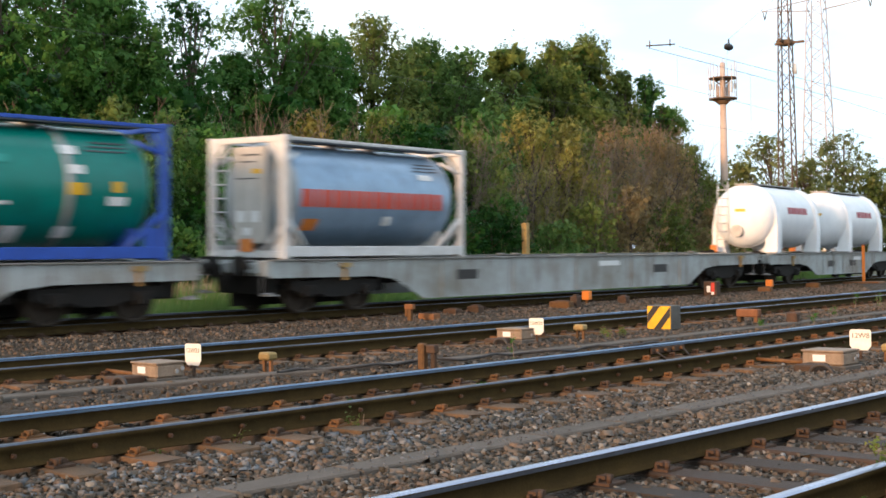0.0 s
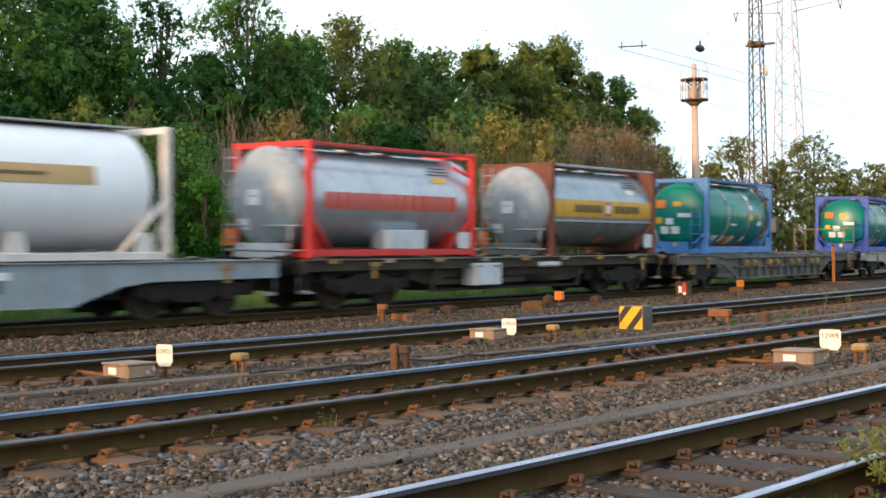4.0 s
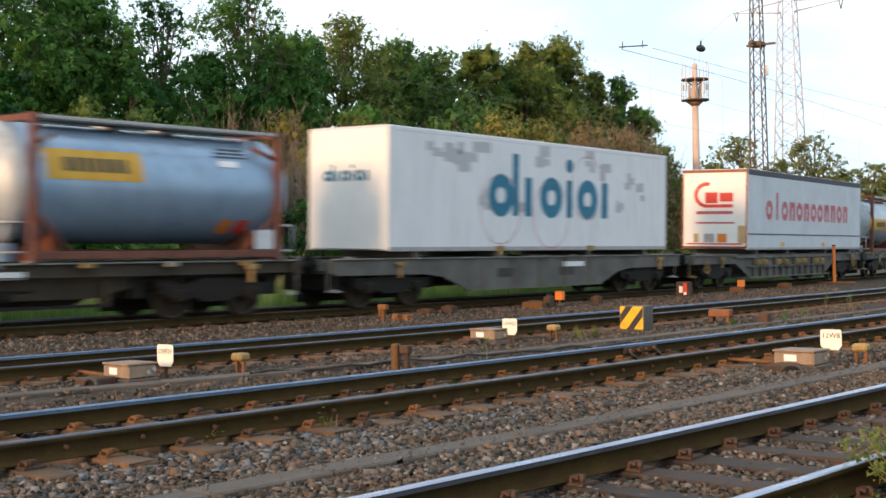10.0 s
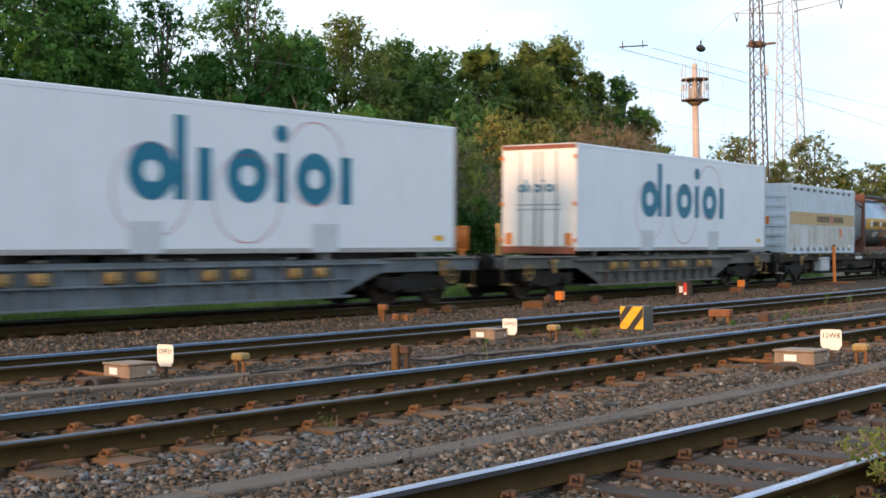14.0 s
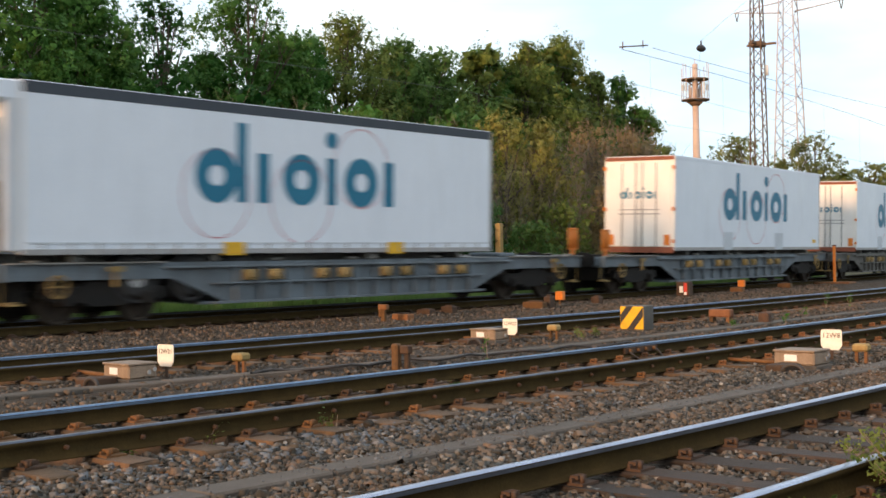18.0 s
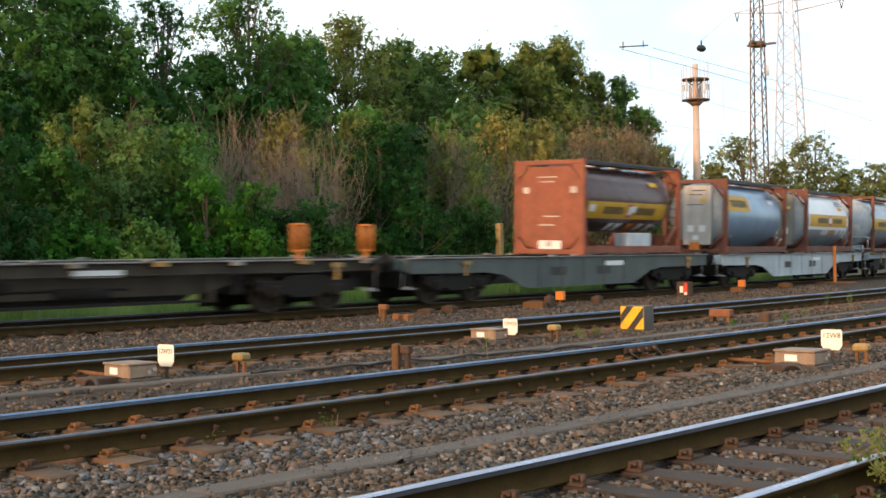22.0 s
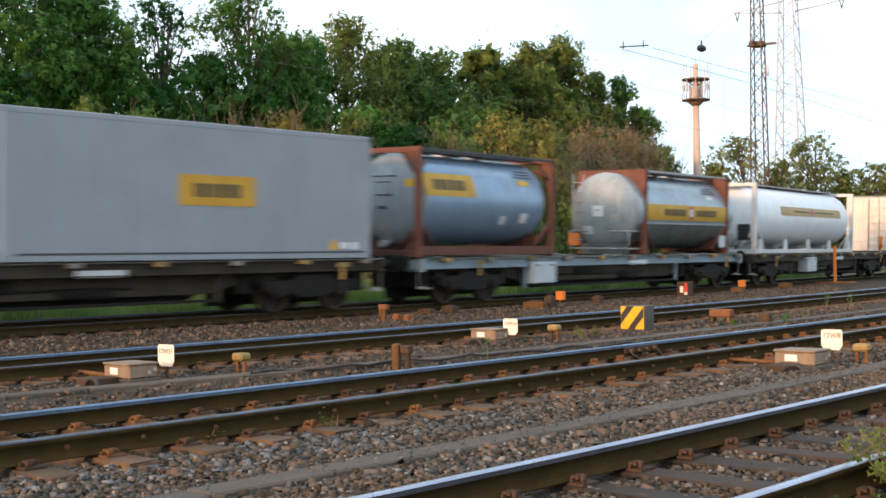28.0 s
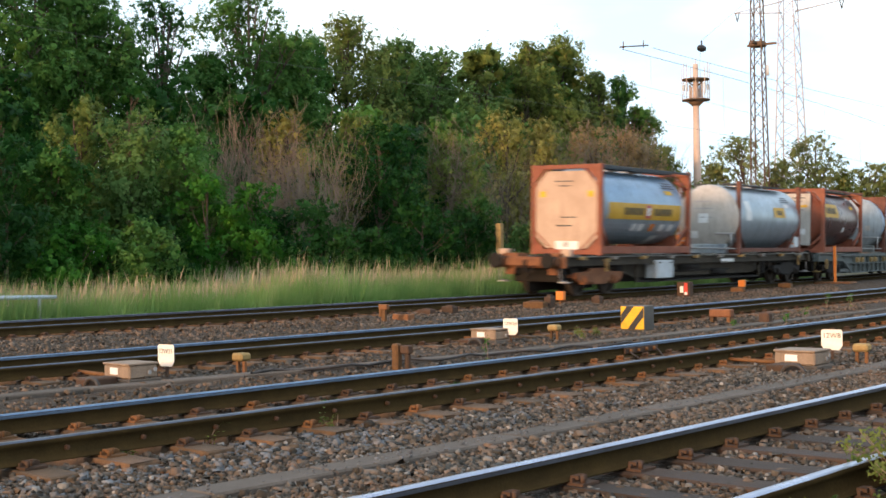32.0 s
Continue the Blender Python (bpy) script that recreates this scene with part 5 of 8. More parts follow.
def teal_word(parent, x0, y, z0, s, material="teal", on_end=False):
    """A firm's mark as plain shapes: discs and bars in its colour, s the height of a disc."""
    def put(bm, u0, u1, v0, v1):
        if on_end:
            box(bm, y - 0.004, y, -(x0 + u1), -(x0 + u0), z0 + v0, z0 + v1)
        else:
            box(bm, x0 + u0, x0 + u1, y - 0.004, y, z0 + v0, z0 + v1)

    def disc(bm, u, v, r, inner=0.0):
        n = 28
        def at(rr, i):
            c, d = u + rr * math.cos(2 * math.pi * i / n), v + rr * math.sin(2 * math.pi * i / n)
            return (y - 0.004, -(x0 + c), z0 + d) if on_end else (x0 + c, y - 0.004, z0 + d)
        if inner:
            o = [bm.verts.new(at(r, i)) for i in range(n)]
            k = [bm.verts.new(at(inner, i)) for i in range(n)]
            for i in range(n):
                bm.faces.new((o[i], o[(i + 1) % n], k[(i + 1) % n], k[i]))
        else:
            bm.faces.new([bm.verts.new(at(r, i)) for i in range(n)])

    k = 1.17 * s
    shapes = [("d", 0.46, 0.5, 0.5), ("b", 1.0, 0.13, 1.55), ("b", 1.48, 0.16, 0.98), ("d", 2.38, 0.5, 0.5), ("b", 3.12, 0.14, 0.98), ("d", 3.12, 1.36, 0.17), ("d", 3.90, 0.5, 0.5), ("b", 4.66, 0.16, 0.98)]
    for i, (what, u, p, q) in enumerate(shapes):
        bm = bmesh.new()
        if what == "d":
            disc(bm, u * k, p * s, q * s * 1.06, q * s * 0.40 if q > 0.3 else 0.0)
        else:
            put(bm, u * k - p * s, u * k + p * s, 0, q * s)
        part("firm_mark", bm, M[material], parent, "plain teal shape of a firm mark")
    if not on_end:
        for u, v in ((0.46, 0.15), (2.38, 0.05), (3.90, 0.80)):
            bm = bmesh.new()
            disc(bm, u * k, v * s, 0.86 * s, 0.84 * s)
            part("mark_circle", bm, M["red_print"], parent)


def pink_word(parent, x0, x1, z0, s, y, material):
    """Another firm's mark as plain shapes: discs, bars and blocks."""
    seq = "DIDBDBDDBBDB"
    step = (x1 - x0) / len(seq)
    for i, k in enumerate(seq):
        u = x0 + (i + 0.5) * step
        bm = bmesh.new()
        if k == "D":
            n = 24
            o = [bm.verts.new((u + 0.5 * s * math.cos(2 * math.pi * j / n), y - 0.004, z0 + 0.5 * s + 0.52 * s * math.sin(2 * math.pi * j / n))) for j in range(n)]
            c = [bm.verts.new((u + 0.20 * s * math.cos(2 * math.pi * j / n), y - 0.004, z0 + 0.5 * s + 0.20 * s * math.sin(2 * math.pi * j / n))) for j in range(n)]
            for j in range(n):
                bm.faces.new((o[j], o[(j + 1) % n], c[(j + 1) % n], c[j]))
        elif k == "I":
            box(bm, u - 0.15 * s, u + 0.15 * s, y - 0.004, y, z0, z0 + 1.45 * s)
        else:
            box(bm, u - 0.42 * s, u + 0.42 * s, y - 0.004, y, z0 + 0.68 * s, z0 + s)
            box(bm, u + 0.10 * s, u + 0.42 * s, y - 0.004, y, z0, z0 + 0.68 * s)
            box(bm, u - 0.42 * s, u - 0.10 * s, y - 0.004, y, z0, z0 + 0.8 * s)
        part("firm_mark", bm, material, parent, "plain red shape of a firm mark")


def body(label, name, category, length, z0, z1, side, end, top_edge=None, width=2.55, frame="galv"):
    """A closed load body about its middle, from height z0 to z1."""
    t = empty(name)
    tagged(t, label, category, "boxes on the goods train")
    a, w = length / 2, width / 2
    part("body_shell", boxes((-a + 0.03, a, -w, w, z0, z1), bevel=0.02), M[side], t)
    part("rear_wall", boxes((-a - 0.005, -a + 0.03, -w + 0.05, w - 0.05, z0 + 0.03, z1 - 0.06), bevel=0.01), M[end], t)
    for y in (-1, 1):
        y0, y1 = sorted((y * (w + 0.006), y * (w - 0.06)))
        part("rear_post", boxes((-a - 0.02, -a + 0.05, y0, y1, z0, z1 - 0.02), bevel=0.008), M[end], t)
        part("top_rail", boxes((-a, a, y0, y1, z1 - (0.20 if top_edge == "roof_dark" else 0.09), z1 + 0.012), bevel=0.008), M[top_edge or side], t)
        part("bottom_rail", boxes((-a, a, y0, y1, z0 - 0.02, z0 + 0.09), bevel=0.008), M[frame], t)
        part("front_post", boxes((a - 0.07, a + 0.01, y0, y1, z0, z1), bevel=0.008), M[frame], t)
    if z0 > 1:
        for x in (-a + 1.2, -a + 4.5, a - 4.5, a - 1.2):
            part("floor_beam", boxes((x - 0.1, x + 0.1, -w + 0.1, w - 0.1, 1.16, z0)), M["w_mid"], t)
    part("roof", boxes((-a, a, -w + 0.02, w - 0.02, z1 - 0.01, z1 + 0.025), bevel=0.01), M[side], t)
    return t, a, w


def trailer(label, mark_x, mark_s, mark_z, curtain=False, seed=0):
    """A semi-trailer sunk in a pocket wagon, about its middle; height counted from the rail."""
    rnd = random.Random(seed)
    z0, z1 = 1.32, 4.38
    t, a, w = body(label, "semi_trailer", "trailer", 13.6, z0, z1, "body_white", "end_white", "roof_dark" if curtain else "body_white")
    teal_word(t, -a + mark_x, -w - 0.004, mark_z, mark_s)
    # rear doors
    if not curtain:
        for y in (-1, 1):
            y0, y1 = sorted((y * 0.02, y * (w - 0.1)))
            d = part("rear_door", boxes((-a - 0.03, -a - 0.008, y0, y1, z0 + 0.12, z1 - 0.2), bevel=0.008), M["end_white"], t)
            part("lock_rod", tube(tube(bmesh.new(), (-a - 0.05, y * 0.12, z0 + 0.1), (-a - 0.05, y * 0.12, z1 - 0.2), 0.02, n=6), (-a - 0.05, y * 0.62, z0 + 0.1), (-a - 0.05, y * 0.62, z1 - 0.2), 0.018, n=6), M["galv"], d)
            part("tail_lamp", boxes((-a - 0.05, -a - 0.01, y * 1.02 - 0.1, y * 1.02 + 0.1, z0 + 0.15, z0 + 0.5)), M["orange"], t)
        part("rear_header", boxes((-a - 0.04, -a - 0.006, -w + 0.02, w - 0.02, z1 - 0.12, z1), bevel=0.01), M["f_orange"], t)
        part("rear_sill", boxes((-a - 0.06, -a - 0.006, -w + 0.02, w - 0.02, z0 - 0.1, z0 + 0.1), bevel=0.01), M["f_orange"], t)
        teal_word(t, -0.72, -a - 0.034, 3.0, 0.24, on_end=True)
        for z in (2.62, 2.48):
            part("small_print", boxes((-a - 0.038, -a - 0.032, -0.75, 0.75, z, z + 0.035)), M["galv"], t)
        for z in (1.55, 2.6, 3.95):
            for y0, y1 in ((w - 0.06, w + 0.03), (-w - 0.02, -w + 0.06)):
                part("side_marker", boxes((-a - 0.1, -a - 0.02, y0, y1, z, z + 0.12), bevel=0.01), M["orange"], t)
        for x in (3.9, 8.7):
            part("pallet_box", boxes((-a + x, -a + x + 0.8, -w - 0.012, -w - 0.003, z0 + 0.0, z0 + 0.62)), M["body_curtain"], t)
        part("yellow_tag", boxes((a - 0.8, a - 0.45, -w - 0.008, -w - 0.003, z0 + 0.25, z0 + 0.38)), M["yellow"], t)
    else:
        for x in (4.6, 9.6):
            part("lifting_plate", boxes((-a + x, -a + x + 0.55, -w - 0.02, -w - 0.004, z0 - 0.05, z0 + 0.22)), M["yellow"], t)
        part("curtain_hem", boxes((-a + 0.1, a - 0.1, -w - 0.012, -w - 0.003, z0 + 0.18, z0 + 0.215)), M["body_curtain"], t)
        for i in range(22):
            x = -a + 0.4 + i * 0.6
            part("curtain_buckle", boxes((x, x + 0.05, -w - 0.02, -w - 0.004, z0 - 0.02, z0 + 0.2)), M["galv"], t)
        part("rear_opening", boxes((-a - 0.04, -a - 0.012, -w + 0.15, w - 0.15, z0 + 0.05, z1 - 1.75)), M["tyre"], t)
        part("inner_panel", boxes((-a - 0.06, -a - 0.012, -w + 0.16, w - 0.16, z1 - 1.75, z1 - 0.6), bevel=0.01), M["w_blue"], t)
        part("unit_housing", boxes((-a - 0.2, -a - 0.045, -0.5, 0.55, z0 + 0.3, z0 + 1.2), bevel=0.03), M["black"], t)
        part("side_plate", boxes((-a - 0.05, -a - 0.0405, 0.62, 1.08, z0 + 0.1, z0 + 1.3)), M["body_white"], t)
        part("rear_canopy", boxes((-a - 0.75, -a - 0.02, -w, w, z1 - 0.35, z1), bevel=0.03), M["body_white"], t)
        for y in (-1, 1):
            y0, y1 = sorted((y * w, y * (w - 0.18)))
            part("rear_cheek", boxes((-a - 0.32, -a - 0.02, y0, y1, z0 + 0.05, z1 - 0.3), bevel=0.02), M["body_curtain"], t)
    part("chassis_rail", boxes((-a + 0.2, a - 0.5, -0.55, -0.42, 1.02, 1.32), (-a + 0.2, a - 0.5, 0.42, 0.55, 1.02, 1.32)), M["w_mid"], t)
    for i in range(3):
        x = -a + 2.6 + i * 1.31
        for y in (-1, 1):
            bm = bmesh.new()
            tube(bm, (x, y * 0.72, 0.86), (x, y * 1.09, 0.86), 0.50, n=26)
            tube(bm, (x, y * 1.09, 0.86), (x, y * 1.10, 0.86), 0.44, 0.32, n=26)
            wh = part("wheel", bm, M["tyre"], t)
            part("rim", tube(bmesh.new(), (x, y * 1.02, 0.86), (x, y * 1.105, 0.86), 0.28, 0.20, n=20), M["galv"], wh)
        part("mudguard", boxes((x - 0.52, x + 0.52, -1.12, 1.12, 1.37 - 0.07, 1.315)), M["black"], t)
    for y in (-0.9, 0.9):
        part("landing_leg", boxes((a - 4.2, a - 4.05, y - 0.07, y + 0.07, 0.55, 1.3)), M["galv"], t)
    return t


def bulk_box(label, length=9.125, paint="body_grey", end="end_pink", plate=True, band=False, ribs=False, height=2.75, seed=0, mark_at=0.0):
    rnd = random.Random(seed)
    t, a, w = body(label, "bulk_container", "container", length, 0.03, height, paint, end, width=2.5, frame=paint)
    if plate:
        x0 = mark_at
        p = part("name_plate", boxes((x0, x0 + 1.98, -w - 0.01, -w - 0.001, 1.10, 1.72)), M["band"], t)
        flat_bars(p, M["ink"], x0 + 0.36, x0 + 1.7, 1.27, 1.55, -w - 0.0105, rnd)
    if band:
        p = part("colour_band", boxes((-a + 0.35, a - 0.1, -w - 0.012, -w - 0.001, 1.16, 1.66)), M["band" if paint != "body_bulk" else "band_pale"], t)
        flat_bars(p, M["ink"], -0.9, 0.9, 1.28, 1.54, -w - 0.0125, rnd)
        flat_bars(p, M["ink"], 1.4, 3.0, 1.28, 1.54, -w - 0.0125, rnd)
        part("emblem", boxes((1.0, 1.28, -w - 0.016, -w - 0.0125, 1.24, 1.58)), M["red_print"], p)
    if ribs:
        n = 11
        part("lower_panel", boxes((-a + 0.12, a - 0.10, -w - 0.004, -w - 0.0005, 0.12, 1.14)), M["bulk_low"], t)
        for i in range(n - 1):
            x = -a + 0.5 + (i + 0.5) * (length - 1.0) / (n - 1)
            part("top_notch", boxes((x - 0.16, x + 0.16, -w - 0.012, -w - 0.001, height - 0.22, height - 0.10), bevel=0.005), M["walkway"], t)
            part("drain_notch", boxes((x - 0.07, x + 0.07, -w - 0.010, -w - 0.0045, 0.10, 0.26)), M["dark_rust"], t)
        part("placard", boxes((a - 2.3, a - 1.95, -w - 0.012, -w - 0.0045, 0.68, 1.06)), M["orange"], t)
        part("end_placard", boxes((-a - 0.055, -a - 0.046, -0.55, -0.25, 1.15, 1.45)), M["orange"], t)
        for i in range(n):
            x = -a + 0.5 + i * (length - 1.0) / (n - 1)
            part("top_scallop", boxes((x - 0.14, x + 0.14, -w - 0.02, -w + 0.05, height - 0.16, height + 0.05), bevel=0.02), M[paint], t)
            bm = prism(bmesh.new(), [(x - 0.22, 0.0), (x + 0.22, 0.0), (x + 0.09, 0.32), (x - 0.09, 0.32)], -w - 0.03, -w - 0.002)
            part("bottom_gusset", bm, M[paint], t)
    else:
        # shallow vertical corrugation
        n = int(length / 0.28)
        for i in range(0, n, 1):
            x = -a + 0.25 + i * 0.28
            part("side_rib", boxes((x, x + 0.11, -w - 0.006, -w + 0.001, 0.2, height - 0.1)), M[paint], t) if paint == "body_grey" and i % 2 == 0 else None
    for i in range(6):
        z = 0.30 + i * 0.38
        part("rear_rib", boxes((-a - 0.045, -a - 0.006, -w + 0.12, 0.1, z, z + 0.16), bevel=0.012), M[end], t)
    part("rear_hatch", boxes((-a - 0.035, -a - 0.006, 0.2, w - 0.15, 0.5, height - 0.3), bevel=0.012), M[end], t)
    part("lock_rod", tube(tube(bmesh.new(), (-a - 0.06, -0.35, 0.12), (-a - 0.06, -0.35, height - 0.12), 0.02, n=6), (-a - 0.06, 0.15, 0.12), (-a - 0.06, 0.15, height - 0.12), 0.02, n=6), M["galv"], t)
    part("floor_seam", boxes((-a + 0.2, a - 0.2, -w - 0.0075, -w + 0.02, 0.125, 0.165)), M["walkway"], t)
    part("tag", boxes((a - 0.95, a - 0.7, -w - 0.01, -w - 0.002, 0.22, 0.36), (a - 0.6, a - 0.4, -w - 0.01, -w - 0.002, 0.2, 0.36)), M["label_white"], t)
    part("yellow_triangle", prism(bmesh.new(), [(a - 1.3, 0.2), (a - 1.0, 0.2), (a - 1.15, 0.46)], -w - 0.01, -w - 0.002), M["yellow"], t)
    return t


# ---- train make-up, from its head to its tail: metres along the line half-way through ----
V16, ACC = 16.134, 0.04247
ORDER = []          # (wagon, middle) and loads riding on it
RIDERS = []


def add_wagon(rear, front, *args, **kw):
    wag = wagon(args[0], front - rear, *args[1:], **kw)
    ORDER.append((wag, (rear + front) / 2))
    return len(ORDER) - 1


def ride(load, rear, front, z=1.17):
    RIDERS.append((load, len(ORDER) - 1, (rear + front) / 2 - ORDER[-1][1], z))


def build_train():
    gy, bl, md, br, gr = (M[k] for k in ("w_light", "w_blue", "w_mid", "w_brown", "w_green"))
    hz = [(-1.6, 1.2, 0.3, 0.3, "label_white"), (1.2, 0.75, 0.3, 0.26, "orange"), (1.75, 0.75, 0.3, 0.26, "label_white")]
    gm = [(0.85, 1.95, 0.34, 0.16, "label_white"), (0.95, 1.60, 0.32, 0.16, "label_white"), (0.95, 1.22, 0.34, 0.22, "yellow"), (1.85, 1.28, 0.2, 0.2, "yellow"), (1.75, 1.04, 0.4, 0.16, "label_white"), (-0.75, 1.02, 0.55, 0.07, "label_white"),
          (-1.1, 1.75, 0.9, 0.14, "t_green_pale"), (-0.7, 0.36, 0.42, 0.30, "orange"), (-0.22, 0.36, 0.38, 0.30, "label_white"), (-1.95, 0.34, 0.55, 0.34, "label_white")]
    add_wagon(292.30, 309.50, "fish", gy, "light grey container wagon with a fish-belly sill", seed=1)
    ride(saddle_silo("white pressure silo tank on broad white saddles", 1), 300.80, 306.90)
    ride(saddle_silo("white silo tank on saddles with warm lit rear dome", 2), 292.70, 298.80)
    add_wagon(268.10, 292.20, "fish", gy, "long light grey container wagon, mostly empty deck", belly=0.22, seed=2)
    ride(tank("grey tank in a white frame with red lettering", "t_blue", "f_white", "red", out=0, seed=2, deep_rail=False, marks=[(-2.3, 0.62, 0.45, 0.25, "orange"), (0.2, 0.75, 0.3, 0.2, "label_white")]), 269.05, 275.15)
    add_wagon(245.43, 267.58, "fish", gy, "light grey fish-belly container wagon with rust stains", belly=0.2, seed=3)
    ride(tank("glossy green tank in a dark blue frame", "t_green", "f_blue", None, straps=2, seed=3, deep_rail=False, marks=gm, end_box=False), 260.22, 266.27)
    ride(tank("glossy green tank in a dark blue frame with hazard placards", "t_green", "f_blue", None, straps=2, seed=4, deep_rail=False, marks=gm, end_box=False), 246.30, 252.35)
    add_wagon(225.10, 245.15, "pocket", md, "dark grey pocket wagon with empty pocket and end railing", rail_end=True, seed=4)
    ride(tank("green tank in a lighter blue frame with many placards", "t_green", "f_pale_blue", None, straps=2, seed=5, deep_rail=False, marks=gm, end_box=False), 227.85, 233.90)
    add_wagon(207.88, 225.17, "flat", br, "brown skeletal container wagon", box_at=-1.9, seed=5)
    ride(tank("grey swap tank with yellow band and brown frame", "t_grey", "f_brown", out=0.5, second="t_shaded", hoop=True, seed=6, length=5.9, marks=[(0.2, 0.35, 0.35, 0.2, "orange")]), 218.15, 224.05)
    ride(tank("silver tank with red lettering in a bright red frame", "t_steel", "f_red", "red", out=0.55, under="box_white", seed=7, length=6.06, deep_rail=False), 208.50, 214.60)
    add_wagon(190.05, 208.25, "fish", bl, "blue-grey fish-belly container wagon", belly=0.36, seed=6)
    ride(silo("long white bulk tank with faded ochre band", "t_white", "f_white", 12.1, 2.62, 1.2, hoppers=4, seed=8), 192.80, 204.90)
    add_wagon(170.54, 189.94, "flat", br, "dark brown skeletal container wagon", box_at=-3.2, seed=7)
    ride(tank("blue-grey tank with yellow band in a brown frame", "t_blue", "f_brown", second="t_steel", seed=9, straps=2, marks=hz, height=2.75), 183.24, 189.24)
    ride(tank("blue-grey swap tank with shade-darkened lower half and brown frame", "t_blue", "f_brown", "plate", out=0.55, second="t_shaded", hoop=True, seed=10, length=5.9, height=2.75), 172.24, 178.14)
    add_wagon(151.30, 170.00, "flat", gr, "pale-decked skeletal wagon with empty front half", box_at=-2.6, stakes=(6.6,), seed=8)
    ride(tank("grey swap tank with yellow band and hazard plates", "t_grey", "f_brown", out=0.82, seed=11, length=5.9, marks=[(1.6, 0.35, 0.5, 0.3, "orange"), (0.9, 0.38, 0.5, 0.26, "label_white")], height=2.7), 152.80, 158.70)
    add_wagon(131.70, 151.15, "pocket", md, "dark grey pocket wagon with ochre lifting blocks", seed=9)
    t, a, w = body("pale grey curtain-sided swap body with red print and dark roof edge", "swap_body", "swap body", 13.6, 1.34, 4.25, "body_curtain", "end_white", "roof_dark")
    pink_word(t, -a + 1.75, a - 1.8, 2.45, 0.72, -w - 0.002, M["red_print"])
    part("lower_board", boxes((-a + 0.06, a - 0.06, -w - 0.02, -w - 0.002, 1.40, 1.86), bevel=0.006), M["body_curtain"], t)
    part("board_hinge", boxes(*[(-a + 1.0 + i * 2.4, -a + 1.35 + i * 2.4, -w - 0.03, -w - 0.02, 1.45, 1.6) for i in (1, 3)]), M["yellow"], t)
    bm = bmesh.new()
    for i in range(14):
        p, q = math.radians(75 + 190 * i / 14), math.radians(75 + 190 * (i + 1) / 14)
        plate_x(bm, [(0.30 - 0.9 * ro * math.cos(g), 3.33 + 0.47 * ro / 0.55 * math.sin(g)) for ro, g in ((0.55, p), (0.55, q), (0.40, q), (0.40, p))], -a - 0.012, -a - 0.006)
    part("rear_emblem", bm, M["red"], t, "plain red shapes of a firm mark")
    part("rear_emblem", boxes((-a - 0.012, -a - 0.006, -0.72, 0.40, 2.86, 2.98), (-a - 0.012, -a - 0.006, -0.12, 0.36, 3.02, 3.42), (-a - 0.012, -a - 0.006, -0.72, -0.2, 3.08, 3.40)), M["red"], t)
    part("red_line", boxes((-a - 0.012, -a - 0.006, -0.72, 0.7, 2.62, 2.73), (-a - 0.012, -a - 0.006, -0.78, 0.72, 2.27, 2.33)), M["red_print"], t)
    part("red_line", boxes((-a - 0.012, -a - 0.006, -1.1, 1.1, 1.50, 1.55)), M["red"], t)
    part("rear_plate", boxes((-a - 0.016, -a - 0.006, 0.0, 0.4, 1.58, 1.9)), M["galv"], t)
    part("rear_plate", boxes((-a - 0.016, -a - 0.006, -1.2, -0.92, 1.56, 2.2), (-a - 0.016, -a - 0.006, 0.62, 0.8, 1.58, 1.9)), M["band_pale"], t)
    part("board_line", boxes((-a + 0.06, a - 0.06, -w - 0.024, -w - 0.002, 1.87, 1.92)), M["walkway"], t)
    part("rear_edge", boxes((-a - 0.03, -a - 0.006, -w, w, 4.15, 4.25), (-a - 0.03, -a - 0.006, -w, w, 1.36, 1.44), (-a - 0.03, -a - 0.006, -w, -w + 0.06, 1.4, 4.2), (-a - 0.03, -a - 0.006, w - 0.06, w, 1.4, 4.2)), M["f_orange"], t)
    part("rear_plate", boxes((-a - 0.016, -a - 0.006, -0.48, -0.12, 1.58, 1.9)), M["orange"], t)
    ride(t, 136.70, 150.30, 0)
    add_wagon(114.25, 131.75, "fish", md, "dark grey fish-belly container wagon", seed=10)
    t, a, w = body("white box swap body with patched side and teal firm mark", "swap_body", "swap body", 13.6, 1.34, 4.28, "body_patch", "end_white")
    teal_word(t, -a + 3.95, -w - 0.003, 2.24, 1.07)
    teal_word(t, -0.8, -a - 0.012, 3.0, 0.26, on_end=True)
    rp = random.Random(77)
    for px, pz, pw, ph in ((2.3, 3.55, 0.5, 0.45), (2.9, 3.2, 0.45, 0.75), (3.3, 3.75, 0.55, 0.3), (1.6, 3.8, 0.5, 0.25), (6.1, 3.7, 0.6, 0.35), (8.9, 3.75, 0.5, 0.3), (9.6, 3.5, 0.35, 0.5), (11.2, 3.3, 0.4, 0.4), (11.9, 2.9, 0.3, 0.35), (10.6, 2.6, 0.35, 0.3), (3.6, 2.5, 0.35, 0.3), (5.3, 2.2, 0.5, 0.25)):
        for k in range(3):
            ox, oz = rp.uniform(-0.25, 0.3), rp.uniform(-0.2, 0.2)
            part("side_patch", boxes((-a + px + ox, -a + px + ox + pw * rp.uniform(0.5, 1), -w - 0.0012 - 0.0006 * k, -w - 0.0004, pz + oz, pz + oz + ph * rp.uniform(0.5, 1))), M["body_grey_patch"], t)
    part("side_foot", boxes((-a + 4.3, -a + 4.7, -w - 0.015, -w - 0.002, 1.3, 1.45), (-a + 8.8, -a + 9.2, -w - 0.015, -w - 0.002, 1.3, 1.45)), M["ochre"], t)
    ride(t, 116.50, 130.15, 0)
